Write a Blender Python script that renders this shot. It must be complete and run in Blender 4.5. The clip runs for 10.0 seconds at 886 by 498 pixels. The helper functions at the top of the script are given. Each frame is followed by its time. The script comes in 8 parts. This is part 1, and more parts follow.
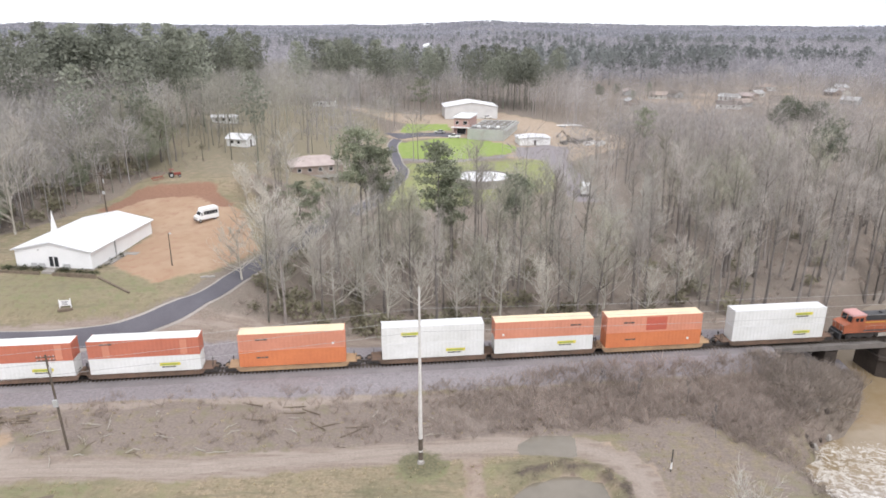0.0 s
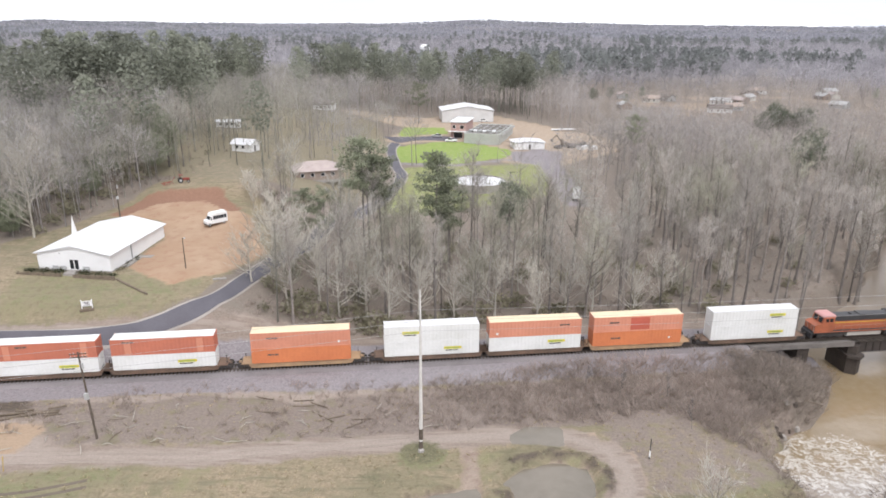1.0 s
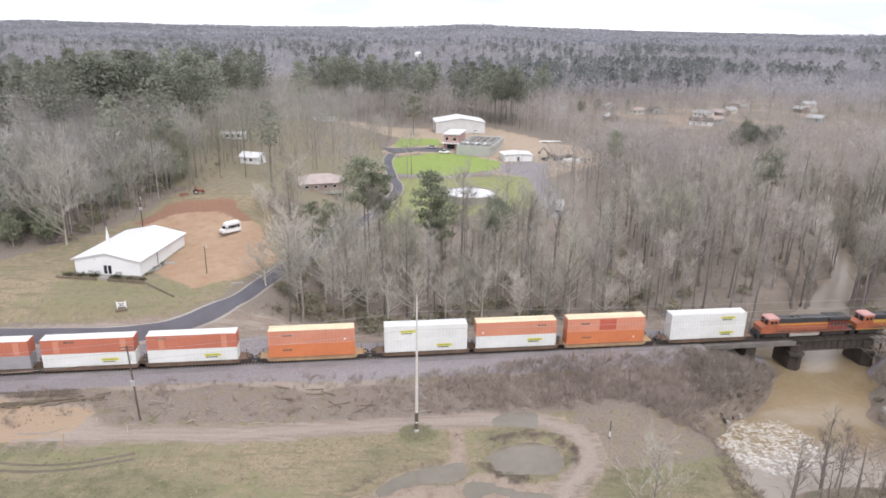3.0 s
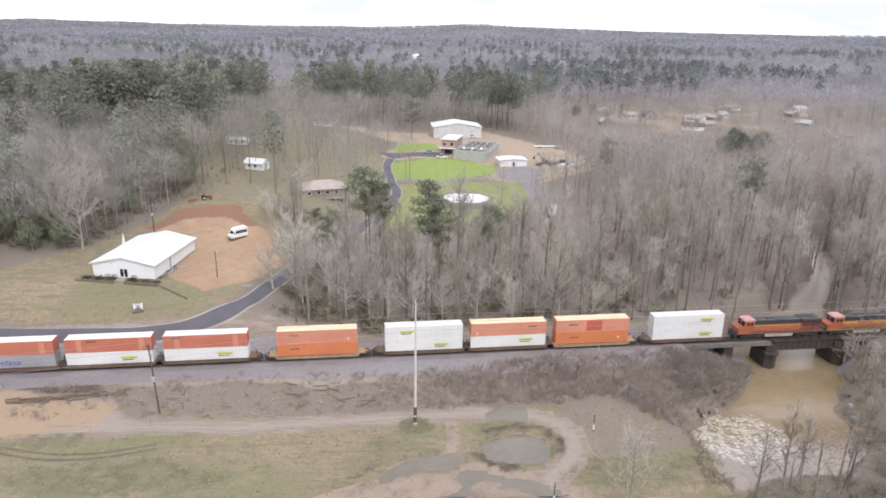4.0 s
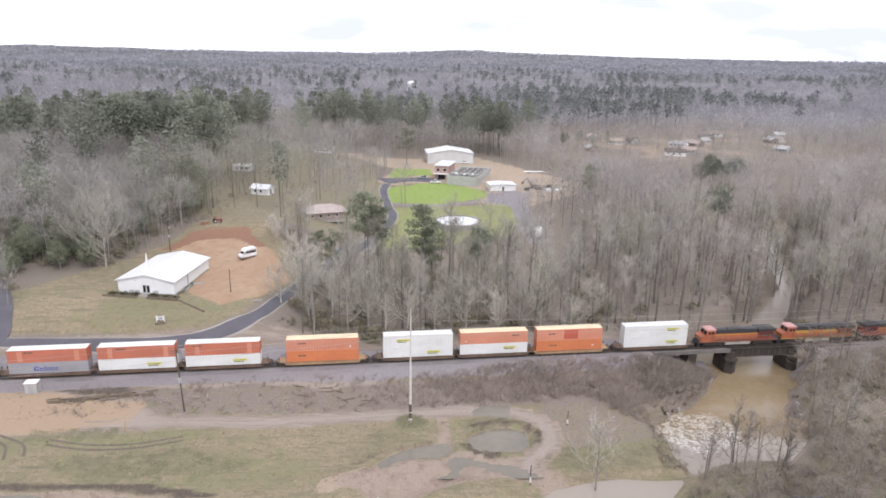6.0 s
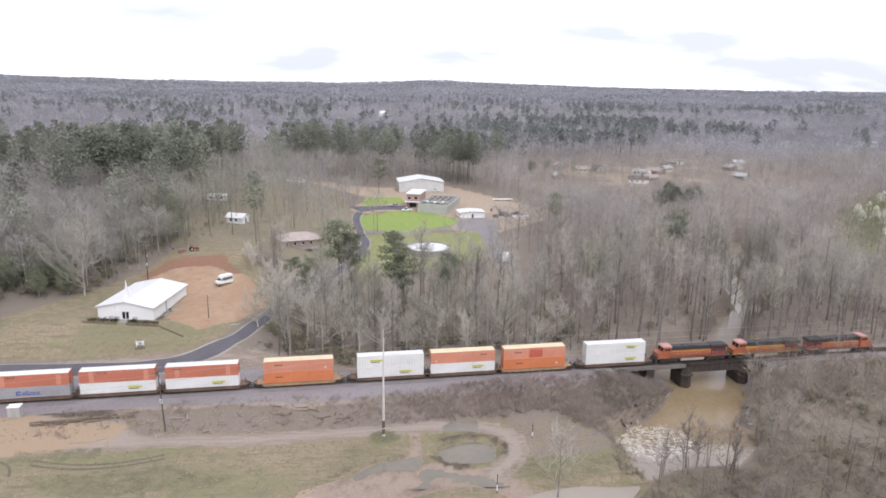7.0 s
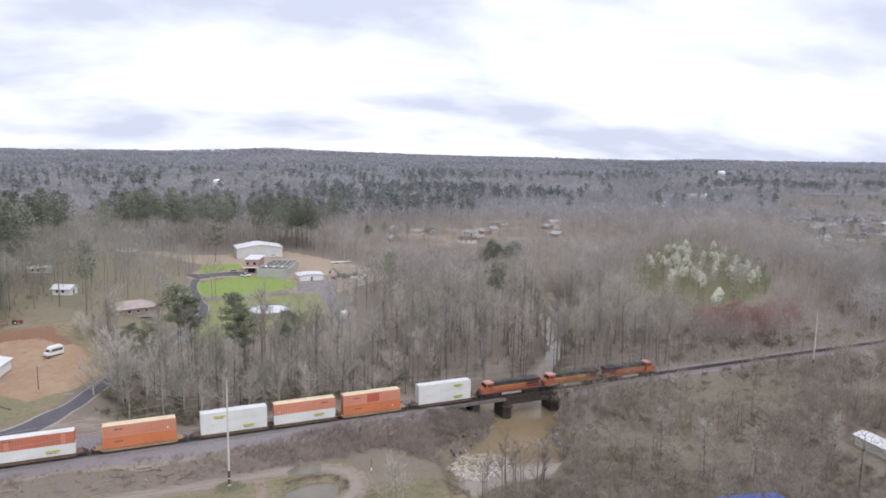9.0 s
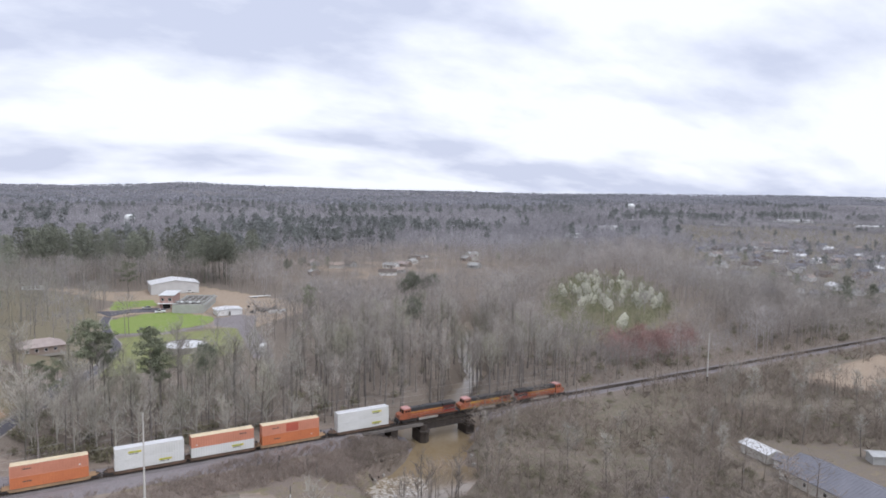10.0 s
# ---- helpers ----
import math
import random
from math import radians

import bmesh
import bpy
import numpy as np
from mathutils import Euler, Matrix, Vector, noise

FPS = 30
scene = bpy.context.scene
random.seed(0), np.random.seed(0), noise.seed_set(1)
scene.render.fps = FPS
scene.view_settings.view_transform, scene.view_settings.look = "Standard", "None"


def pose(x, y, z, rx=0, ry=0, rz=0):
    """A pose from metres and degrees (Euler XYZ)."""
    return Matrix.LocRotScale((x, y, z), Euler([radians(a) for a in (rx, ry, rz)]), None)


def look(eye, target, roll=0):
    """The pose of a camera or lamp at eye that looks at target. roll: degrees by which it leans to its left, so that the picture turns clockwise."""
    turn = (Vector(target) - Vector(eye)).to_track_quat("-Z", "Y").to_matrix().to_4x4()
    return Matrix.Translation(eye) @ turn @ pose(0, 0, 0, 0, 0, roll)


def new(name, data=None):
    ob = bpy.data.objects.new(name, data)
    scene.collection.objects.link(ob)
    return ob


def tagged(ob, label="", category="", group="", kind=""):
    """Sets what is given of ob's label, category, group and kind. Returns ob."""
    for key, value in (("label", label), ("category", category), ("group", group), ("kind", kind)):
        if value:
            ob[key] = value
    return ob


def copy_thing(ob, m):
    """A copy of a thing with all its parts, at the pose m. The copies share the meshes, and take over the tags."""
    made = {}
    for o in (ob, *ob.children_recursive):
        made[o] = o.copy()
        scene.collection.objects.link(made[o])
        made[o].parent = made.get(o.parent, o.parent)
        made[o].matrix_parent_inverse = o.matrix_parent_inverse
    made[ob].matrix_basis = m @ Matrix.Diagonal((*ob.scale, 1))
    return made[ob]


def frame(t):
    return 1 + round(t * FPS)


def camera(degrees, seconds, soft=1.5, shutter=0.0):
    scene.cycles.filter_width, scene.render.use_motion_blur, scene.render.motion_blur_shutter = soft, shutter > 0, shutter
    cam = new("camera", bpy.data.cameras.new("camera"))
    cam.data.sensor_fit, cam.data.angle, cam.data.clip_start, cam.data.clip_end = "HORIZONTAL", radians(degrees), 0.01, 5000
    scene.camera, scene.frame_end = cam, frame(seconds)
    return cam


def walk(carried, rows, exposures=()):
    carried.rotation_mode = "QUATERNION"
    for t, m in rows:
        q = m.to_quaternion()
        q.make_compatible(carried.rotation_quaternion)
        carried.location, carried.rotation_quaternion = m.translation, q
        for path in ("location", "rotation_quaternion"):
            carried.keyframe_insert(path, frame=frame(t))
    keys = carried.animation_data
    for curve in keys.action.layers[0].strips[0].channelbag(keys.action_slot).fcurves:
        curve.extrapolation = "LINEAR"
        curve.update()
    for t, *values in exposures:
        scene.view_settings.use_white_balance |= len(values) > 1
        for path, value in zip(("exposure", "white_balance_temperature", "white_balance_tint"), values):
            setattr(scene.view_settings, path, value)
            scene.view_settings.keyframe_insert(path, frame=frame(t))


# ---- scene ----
cam = camera(65.7, 10.0, 1.7)
PATH = [
    (0, (1.6, -74.105, 52.5), (1.63, -72.204, 51.88), 0.06),
    (0.5, (1.38, -77.77, 54.15), (1.415, -75.869, 53.528), 0.13),
    (1, (1.13, -81.27, 55.98), (1.171, -79.371, 55.356), 0.28),
    (1.5, (0.95, -84.98, 57.65), (0.998, -83.08, 57.026), 0.38),
    (2, (0.858, -88.806, 59.135), (0.911, -86.905, 58.515), 0.5),
    (2.5, (0.811, -92.782, 60.54), (0.868, -90.88, 59.924), 0.7),
    (4, (0.537, -105.194, 66.56), (0.606, -103.292, 65.942), 1.0),
    (4.5, (0.513, -109.34, 67.728), (0.586, -107.438, 67.116), 1.0),
    (5, (0.52, -113.485, 68.756), (0.595, -111.579, 68.155), 1.0),
    (5.5, (0.555, -117.606, 69.605), (0.632, -115.694, 69.022), 1.0),
    (7, (0.847, -130.412, 71.993), (1.009, -128.475, 71.519), 1.0),
    (7.5, (0.853, -134.825, 72.334), (1.114, -132.889, 71.903), 1.0),
    (8, (0.715, -139.238, 72.567), (1.102, -137.313, 72.187), 1.0),
    (8.5, (0.402, -143.65, 72.703), (0.91, -141.744, 72.373), 1.0),
    (9, (-0.019, -148.038, 72.77), (0.592, -146.155, 72.491), 1.0),
    (9.5, (-0.529, -152.404, 72.809), (0.18, -150.548, 72.581), 1.0),
    (10, (-1.155, -156.776, 72.843), (-0.331, -154.962, 72.665), 0.9),
]
walk(cam, [(t, look(eye, target, roll)) for t, eye, target, roll in PATH], [(0, 0.40, 6400, 12.5), (2.5, 0.32, 6380, 13), (5.5, 0.27, 6300, 14.5), (7, 0.18, 6270, 14.5), (8, 0.03, 6230, 13.5), (9, -0.10, 6170, 13), (10, -0.22, 6080, 13)])

# ---- daylight ----
SUN_ELEVATION, SUN_HEADING = 50.0, 158.0
world = bpy.data.worlds.new("overcast")
scene.world = world
world.use_nodes = True


def world_nodes():
    t = world.node_tree
    t.nodes.clear()
    out = t.nodes.new("ShaderNodeOutputWorld")
    back = t.nodes.new("ShaderNodeBackground")
    sky = t.nodes.new("ShaderNodeTexSky")
    sky.sky_type, sky.sun_disc = "NISHITA", False
    sky.sun_elevation, sky.sun_rotation = radians(SUN_ELEVATION), radians(SUN_HEADING)
    sky.altitude, sky.air_density, sky.dust_density = 100, 1.2, 3.0
    way = t.nodes.new("ShaderNodeTexCoord")
    split = t.nodes.new("ShaderNodeSeparateXYZ")
    t.links.new(way.outputs["Generated"], split.inputs[0])
    lift = t.nodes.new("ShaderNodeMath")
    lift.operation = "ADD"
    lift.inputs[1].default_value = 0.34
    t.links.new(split.outputs[2], lift.inputs[0])
    low = t.nodes.new("ShaderNodeMath")
    low.operation = "MAXIMUM"
    low.inputs[1].default_value = 0.02
    t.links.new(lift.outputs[0], low.inputs[0])
    plane = t.nodes.new("ShaderNodeCombineXYZ")
    for k in (0, 1):
        over = t.nodes.new("ShaderNodeMath")
        over.operation = "DIVIDE"
        t.links.new(split.outputs[k], over.inputs[0])
        t.links.new(low.outputs[0], over.inputs[1])
        t.links.new(over.outputs[0], plane.inputs[k])
    big = t.nodes.new("ShaderNodeTexNoise")
    big.inputs["Scale"].default_value, big.inputs["Detail"].default_value = 1.25, 7
    big.inputs["Roughness"].default_value, big.inputs["Distortion"].default_value = 0.52, 0.1
    spread = t.nodes.new("ShaderNodeMapping")
    spread.inputs["Location"].default_value, spread.inputs["Scale"].default_value = (2.35, 1.2, 0), (0.95, 1.4, 1)
    t.links.new(plane.outputs[0], spread.inputs["Vector"])
    t.links.new(spread.outputs[0], big.inputs["Vector"])
    shape = t.nodes.new("ShaderNodeValToRGB")
    shape.color_ramp.elements[0].position, shape.color_ramp.elements[1].position = 0.46, 0.62
    shape.color_ramp.elements[0].color = (0.88, 0.895, 0.925, 1)
    shape.color_ramp.elements[1].color = (0.57, 0.60, 0.695, 1)
    t.links.new(big.outputs["Fac"], shape.inputs["Fac"])
    gain = t.nodes.new("ShaderNodeVectorMath")
    gain.operation = "SCALE"
    gain.inputs["Scale"].default_value = CLOUD
    t.links.new(shape.outputs["Color"], gain.inputs[0])
    thin = t.nodes.new("ShaderNodeVectorMath")
    thin.operation = "SCALE"
    thin.inputs["Scale"].default_value = 0.1
    t.links.new(sky.outputs["Color"], thin.inputs[0])
    mix = t.nodes.new("ShaderNodeMix")
    mix.data_type = "RGBA"
    mix.inputs[0].default_value = 0.93
    t.links.new(thin.outputs[0], mix.inputs[6])
    t.links.new(gain.outputs[0], mix.inputs[7])
    t.links.new(mix.outputs[2], back.inputs["Color"])
    back.inputs["Strength"].default_value = 1.0
    t.links.new(back.outputs[0], out.inputs["Surface"])


CLOUD = 1.42
world_nodes()
sun = new("sun", bpy.data.lights.new("sun", "SUN"))
sun.data.energy, sun.data.angle, sun.data.color = 1.65, radians(22), (1.0, 0.975, 0.94)
sun.matrix_world = look((0, 0, 0), (-math.sin(radians(SUN_HEADING)) * math.cos(radians(SUN_ELEVATION)), -math.cos(radians(SUN_HEADING)) * math.cos(radians(SUN_ELEVATION)), -math.sin(radians(SUN_ELEVATION))))
scene.view_settings.exposure = 0.0


# ---- materials ----
def paint(name, colour, other=None, rough=0.8, scale=1.0, fine=12.0, bump=0.0, metal=0.0, vary=0.0, tone=False, island=False, contrast=0.5, coords="Object", soft=0.0):
    """A surface that drifts between two colours at two scales, with grain and relief."""
    m = bpy.data.materials.new(name)
    m.use_nodes = True
    t = m.node_tree
    b = t.nodes["Principled BSDF"]
    other = other or tuple(c * 0.72 for c in colour)
    at = t.nodes.new("ShaderNodeTexCoord")
    n1, n2 = t.nodes.new("ShaderNodeTexNoise"), t.nodes.new("ShaderNodeTexNoise")
    n1.inputs["Scale"].default_value, n1.inputs["Detail"].default_value = scale, 4
    n2.inputs["Scale"].default_value, n2.inputs["Detail"].default_value = scale * fine, 3
    for n in (n1, n2):
        t.links.new(at.outputs[coords], n.inputs["Vector"])
    both = t.nodes.new("ShaderNodeMath")
    both.operation = "MULTIPLY_ADD"
    both.inputs[1].default_value, both.inputs[2].default_value = 0.45, 0.0
    t.links.new(n2.outputs["Fac"], both.inputs[0])
    total = t.nodes.new("ShaderNodeMath")
    total.operation = "MULTIPLY_ADD"
    total.inputs[1].default_value = 0.75
    t.links.new(n1.outputs["Fac"], total.inputs[0])
    t.links.new(both.outputs[0], total.inputs[2])
    ramp = t.nodes.new("ShaderNodeMapRange")
    ramp.inputs["From Min"].default_value, ramp.inputs["From Max"].default_value = 0.6 - 0.25 * (1.2 - contrast), 0.6 + 0.25 * (1.2 - contrast)
    t.links.new(total.outputs[0], ramp.inputs["Value"])
    mix = t.nodes.new("ShaderNodeMix")
    mix.data_type = "RGBA"
    mix.inputs[6].default_value, mix.inputs[7].default_value = (*colour, 1), (*other, 1)
    t.links.new(ramp.outputs[0], mix.inputs[0])
    last = mix.outputs[2]
    if vary:
        if tone:
            src = t.nodes.new("ShaderNodeAttribute")
            src.attribute_name = "tone"
            value = src.outputs["Fac"]
        elif island:
            value = t.nodes.new("ShaderNodeNewGeometry").outputs["Random Per Island"]
        else:
            value = t.nodes.new("ShaderNodeObjectInfo").outputs["Random"]
        span = t.nodes.new("ShaderNodeMapRange")
        span.inputs["To Min"].default_value, span.inputs["To Max"].default_value = 1 - vary, 1 + vary
        t.links.new(value, span.inputs["Value"])
        tint = t.nodes.new("ShaderNodeVectorMath")
        tint.operation = "SCALE"
        t.links.new(last, tint.inputs[0])
        t.links.new(span.outputs[0], tint.inputs["Scale"])
        last = tint.outputs[0]
    t.links.new(last, b.inputs["Base Color"])
    b.inputs["Roughness"].default_value, b.inputs["Metallic"].default_value = rough, metal
    b.inputs["Specular IOR Level"].default_value = 0.3 if rough > 0.7 else 0.5
    if bump:
        rise = t.nodes.new("ShaderNodeBump")
        rise.inputs["Strength"].default_value, rise.inputs["Distance"].default_value = bump, 0.05
        t.links.new(n2.outputs["Fac"], rise.inputs["Height"])
        t.links.new(rise.outputs[0], b.inputs["Normal"])
    if soft:
        # thin leaves and twigs let some light through
        glow = t.nodes.new("ShaderNodeBsdfTranslucent")
        t.links.new(last, glow.inputs["Color"])
        half = t.nodes.new("ShaderNodeMixShader")
        half.inputs[0].default_value = soft
        t.links.new(b.outputs[0], half.inputs[1])
        t.links.new(glow.outputs[0], half.inputs[2])
        t.links.new(half.outputs[0], t.nodes["Material Output"].inputs["Surface"])
    return m


BARK = paint("bark", (0.25, 0.225, 0.205), (0.145, 0.128, 0.116), 0.95, 0.6, 8, 0.5, vary=0.35)
TWIG = paint("twig", (0.52, 0.495, 0.44), (0.385, 0.364, 0.32), 0.95, 0.3, 6, vary=0.22, soft=0.35)
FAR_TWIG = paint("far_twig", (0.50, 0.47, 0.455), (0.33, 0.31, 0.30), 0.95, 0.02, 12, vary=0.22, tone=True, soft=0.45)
OLIVE_TWIG = paint("olive_twig", (0.44, 0.425, 0.345), (0.33, 0.315, 0.25), 0.95, 0.3, 6, vary=0.22, soft=0.35)
PALE_TWIG = paint("pale_twig", (0.60, 0.57, 0.50), (0.47, 0.44, 0.385), 0.95, 0.3, 6, vary=0.18, soft=0.3)
BROWN_TWIG = paint("brown_twig", (0.495, 0.455, 0.412), (0.37, 0.339, 0.306), 0.95, 0.3, 6, vary=0.25, soft=0.35)
WARM_TWIG = paint("warm_far_twig", (0.455, 0.416, 0.386), (0.316, 0.289, 0.267), 0.95, 0.02, 12, vary=0.3, tone=True, soft=0.45)
OLIVE_FAR_TWIG = paint("olive_far_twig", (0.43, 0.412, 0.355), (0.295, 0.282, 0.24), 0.95, 0.02, 12, vary=0.3, tone=True, soft=0.45)
NEEDLE = paint("needle", (0.30, 0.32, 0.225), (0.215, 0.232, 0.16), 0.9, 0.3, 6, vary=0.2, soft=0.4)
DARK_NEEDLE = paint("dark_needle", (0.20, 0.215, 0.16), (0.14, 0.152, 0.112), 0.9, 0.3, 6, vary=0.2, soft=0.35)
FAR_NEEDLE = paint("far_needle", (0.275, 0.285, 0.228), (0.205, 0.217, 0.172), 0.95, 0.05, 8, vary=0.3, tone=True, soft=0.4)
# The next four carry aerial haze in their base colour: paler, greyer, bluer.
HAZED_TWIG = paint("distant_twig", (0.43, 0.412, 0.428), (0.31, 0.298, 0.31), 0.95, 0.008, 8, vary=0.10, tone=True, soft=0.5, contrast=0.9)
HAZED_HILL_TWIG = paint("hill_twig", (0.385, 0.383, 0.412), (0.315, 0.313, 0.338), 0.95, 0.004, 8, vary=0.06, tone=True, soft=0.5)
HAZED_HILL_NEEDLE = paint("hill_needle", (0.275, 0.285, 0.295), (0.23, 0.24, 0.25), 0.95, 0.004, 8, vary=0.08, tone=True, soft=0.45)
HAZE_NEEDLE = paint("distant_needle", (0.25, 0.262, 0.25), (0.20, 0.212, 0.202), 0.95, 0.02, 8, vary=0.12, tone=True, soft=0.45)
THICKET = paint("thicket_twig", (0.385, 0.328, 0.28), (0.27, 0.23, 0.196), 0.95, 0.06, 8, vary=0.25, tone=True, soft=0.4)
PALE_LIMB = paint("pale_limb", (0.43, 0.40, 0.345), (0.30, 0.278, 0.238), 0.95, 0.4, 6)
BLOSSOM = paint("blossom", (0.83, 0.82, 0.74), (0.69, 0.69, 0.59), 0.9, 0.3, 6, vary=0.15, soft=0.45)
BRUSH = paint("brush", (0.43, 0.365, 0.32), (0.315, 0.265, 0.23), 0.95, 0.08, 8, vary=0.16, tone=True, soft=0.45)
SPRING = paint("spring_leaf", (0.30, 0.31, 0.195), (0.22, 0.225, 0.145), 0.95, 0.08, 8, vary=0.25, tone=True, soft=0.5)
GREEN_BRUSH = paint("green_brush", (0.28, 0.26, 0.18), (0.20, 0.187, 0.13), 0.95, 0.12, 8, vary=0.3, tone=True, soft=0.4)
REDBUD = paint("redbud", (0.40, 0.245, 0.225), (0.31, 0.205, 0.19), 0.95, 0.2, 8, vary=0.3, tone=True, soft=0.45)
WHITE = paint("white_paint", (0.80, 0.80, 0.79), (0.70, 0.70, 0.69), 0.45, 0.25, 14)
WHITE_ROOF = paint("white_roof_metal", (0.72, 0.72, 0.73), (0.62, 0.62, 0.625), 0.4, 0.15, 10)
GREY_METAL = paint("grey_metal", (0.42, 0.42, 0.41), (0.32, 0.32, 0.31), 0.5, 0.3, 12)
PALE_METAL = paint("pale_metal_siding", (0.60, 0.60, 0.59), (0.50, 0.50, 0.495), 0.5, 0.3, 12)
GALVANISED = paint("galvanised", (0.52, 0.52, 0.51), (0.40, 0.40, 0.40), 0.45, 0.4, 10, metal=0.3)
ORANGE = paint("container_orange", (0.60, 0.255, 0.165), (0.52, 0.215, 0.135), 0.55, 0.35, 10, vary=0.06)
DEEP_ORANGE = paint("container_deep_orange", (0.60, 0.20, 0.08), (0.51, 0.165, 0.07), 0.55, 0.35, 10)
RED_ORANGE = paint("container_red_orange", (0.50, 0.165, 0.10), (0.42, 0.14, 0.088), 0.55, 0.35, 10)
FADED_RED = paint("faded_red", (0.50, 0.115, 0.075), (0.42, 0.10, 0.06), 0.6, 0.35, 10)
CREAM_TOP = paint("container_top", (0.74, 0.62, 0.42), (0.62, 0.50, 0.34), 0.6, 0.3, 8)
BOX_WHITE = paint("container_white", (0.72, 0.72, 0.70), (0.60, 0.60, 0.57), 0.5, 0.3, 10)
BOX_GREY = paint("container_grey", (0.34, 0.33, 0.34), (0.27, 0.26, 0.27), 0.55, 0.3, 10)
BLUE_MARK = paint("blue_mark", (0.06, 0.10, 0.38), None, 0.5)
YELLOW_MARK = paint("yellow_mark", (0.72, 0.62, 0.08), None, 0.5)
GREEN_MARK = paint("green_mark", (0.30, 0.42, 0.10), None, 0.5)
DARK_MARK = paint("dark_mark", (0.10, 0.09, 0.08), None, 0.6)
CAR_BROWN = paint("well_car_paint", (0.19, 0.12, 0.085), (0.11, 0.08, 0.06), 0.75, 0.6, 10, 0.2)
CAR_TAN = paint("well_car_tan", (0.42, 0.28, 0.16), (0.28, 0.19, 0.12), 0.75, 0.6, 10, 0.2)
IRON = paint("dark_iron", (0.06, 0.052, 0.047), (0.035, 0.03, 0.028), 0.7, 1.0, 10, 0.2)
LOCO_ORANGE = paint("locomotive_orange", (0.44, 0.13, 0.06), (0.26, 0.085, 0.045), 0.5, 0.5, 10)
LOCO_YELLOW = paint("locomotive_yellow", (0.55, 0.31, 0.06), (0.38, 0.21, 0.05), 0.5, 0.5, 10)
LOCO_BLACK = paint("locomotive_black", (0.035, 0.035, 0.04), (0.06, 0.058, 0.055), 0.5, 0.5, 10)
LOCO_PINK = paint("cab_roof", (0.56, 0.31, 0.285), (0.44, 0.23, 0.21), 0.55, 0.5, 10)
LOCO_RED = paint("radiator_red", (0.32, 0.06, 0.04), (0.22, 0.05, 0.035), 0.6, 0.5, 10)
TANK_GREY = paint("fuel_tank", (0.45, 0.42, 0.38), (0.34, 0.31, 0.28), 0.6, 0.5, 10)
GLASS = paint("dark_glass", (0.02, 0.022, 0.025), (0.03, 0.03, 0.035), 0.12, 1)
BALLAST = paint("ballast", (0.245, 0.222, 0.222), (0.158, 0.143, 0.143), 0.95, 0.25, 22, 0.9, coords="Object", vary=0)
RAIL = paint("rail_steel", (0.16, 0.13, 0.11), (0.10, 0.08, 0.07), 0.5, 1, 8, metal=0.6)
TIE = paint("creosoted_tie", (0.09, 0.075, 0.062), (0.06, 0.05, 0.04), 0.9, 2, 8, vary=0.3)
DECK = paint("stained_concrete", (0.20, 0.18, 0.165), (0.125, 0.115, 0.105), 0.9, 0.5, 10, 0.3)
CONCRETE = paint("concrete", (0.36, 0.34, 0.31), (0.24, 0.22, 0.20), 0.9, 0.4, 10, 0.3)
DARK_STONE = paint("pier_stone", (0.075, 0.06, 0.05), (0.045, 0.038, 0.033), 0.95, 0.5, 8, 0.6)
GIRDER = paint("girder_steel", (0.075, 0.06, 0.052), (0.045, 0.038, 0.034), 0.7, 0.6, 10, 0.2)
ASPHALT = paint("asphalt", (0.128, 0.122, 0.136), (0.096, 0.091, 0.103), 0.9, 0.2, 30, 0.3)
PALE_GRAVEL = paint("pale_gravel", (0.36, 0.33, 0.30), (0.27, 0.245, 0.22), 0.95, 0.2, 20, 0.3)
WET_SOIL = paint("wet_soil", (0.115, 0.093, 0.072), (0.155, 0.128, 0.10), 0.9, 0.3, 10, 0.3)
DRY_SOIL = paint("dry_soil", (0.315, 0.265, 0.225), (0.24, 0.20, 0.165), 0.95, 0.3, 10, 0.3)
WOOD_POLE = paint("weathered_pole", (0.13, 0.105, 0.085), (0.08, 0.065, 0.05), 0.9, 1.5, 8, 0.3)
PALE_POLE = paint("pale_steel_pole", (0.62, 0.60, 0.57), (0.48, 0.46, 0.43), 0.55, 0.8, 8)
WIRE = paint("wire", (0.42, 0.41, 0.40), None, 0.6)
TIMBER = paint("timber", (0.20, 0.16, 0.12), (0.12, 0.095, 0.07), 0.9, 1.5, 8, 0.3)
BRICK = paint("red_brick", (0.47, 0.32, 0.285), (0.39, 0.26, 0.23), 0.9, 0.6, 14, 0.3)
BLOCK_GREY = paint("grey_block", (0.46, 0.47, 0.44), (0.37, 0.38, 0.355), 0.9, 0.4, 12, 0.2)
TAN_ROOF = paint("tan_shingle", (0.40, 0.33, 0.28), (0.29, 0.24, 0.21), 0.9, 0.4, 14, 0.3)
DULL_WALL = paint("dull_brown_wall", (0.32, 0.26, 0.22), (0.25, 0.20, 0.17), 0.9, 0.5, 12, 0.2)
PINK_ROOF = paint("faded_pink_shingle", (0.46, 0.39, 0.36), (0.35, 0.29, 0.27), 0.9, 0.4, 14, 0.3)
BROWN_ROOF = paint("brown_shingle", (0.17, 0.14, 0.125), (0.11, 0.095, 0.085), 0.9, 0.4, 14, 0.3)
GREY_ROOF = paint("grey_standing_seam", (0.22, 0.22, 0.25), (0.17, 0.17, 0.195), 0.75, 0.2, 10)
BLUE_ROOF = paint("blue_tarp", (0.05, 0.12, 0.42), (0.04, 0.09, 0.32), 0.5, 0.4, 8)
DARK_BLUE_ROOF = paint("dark_blue_roof", (0.055, 0.07, 0.15), (0.04, 0.05, 0.11), 0.6, 0.4, 8)
SIDING = paint("pale_siding", (0.62, 0.60, 0.55), (0.52, 0.50, 0.46), 0.7, 0.3, 10)
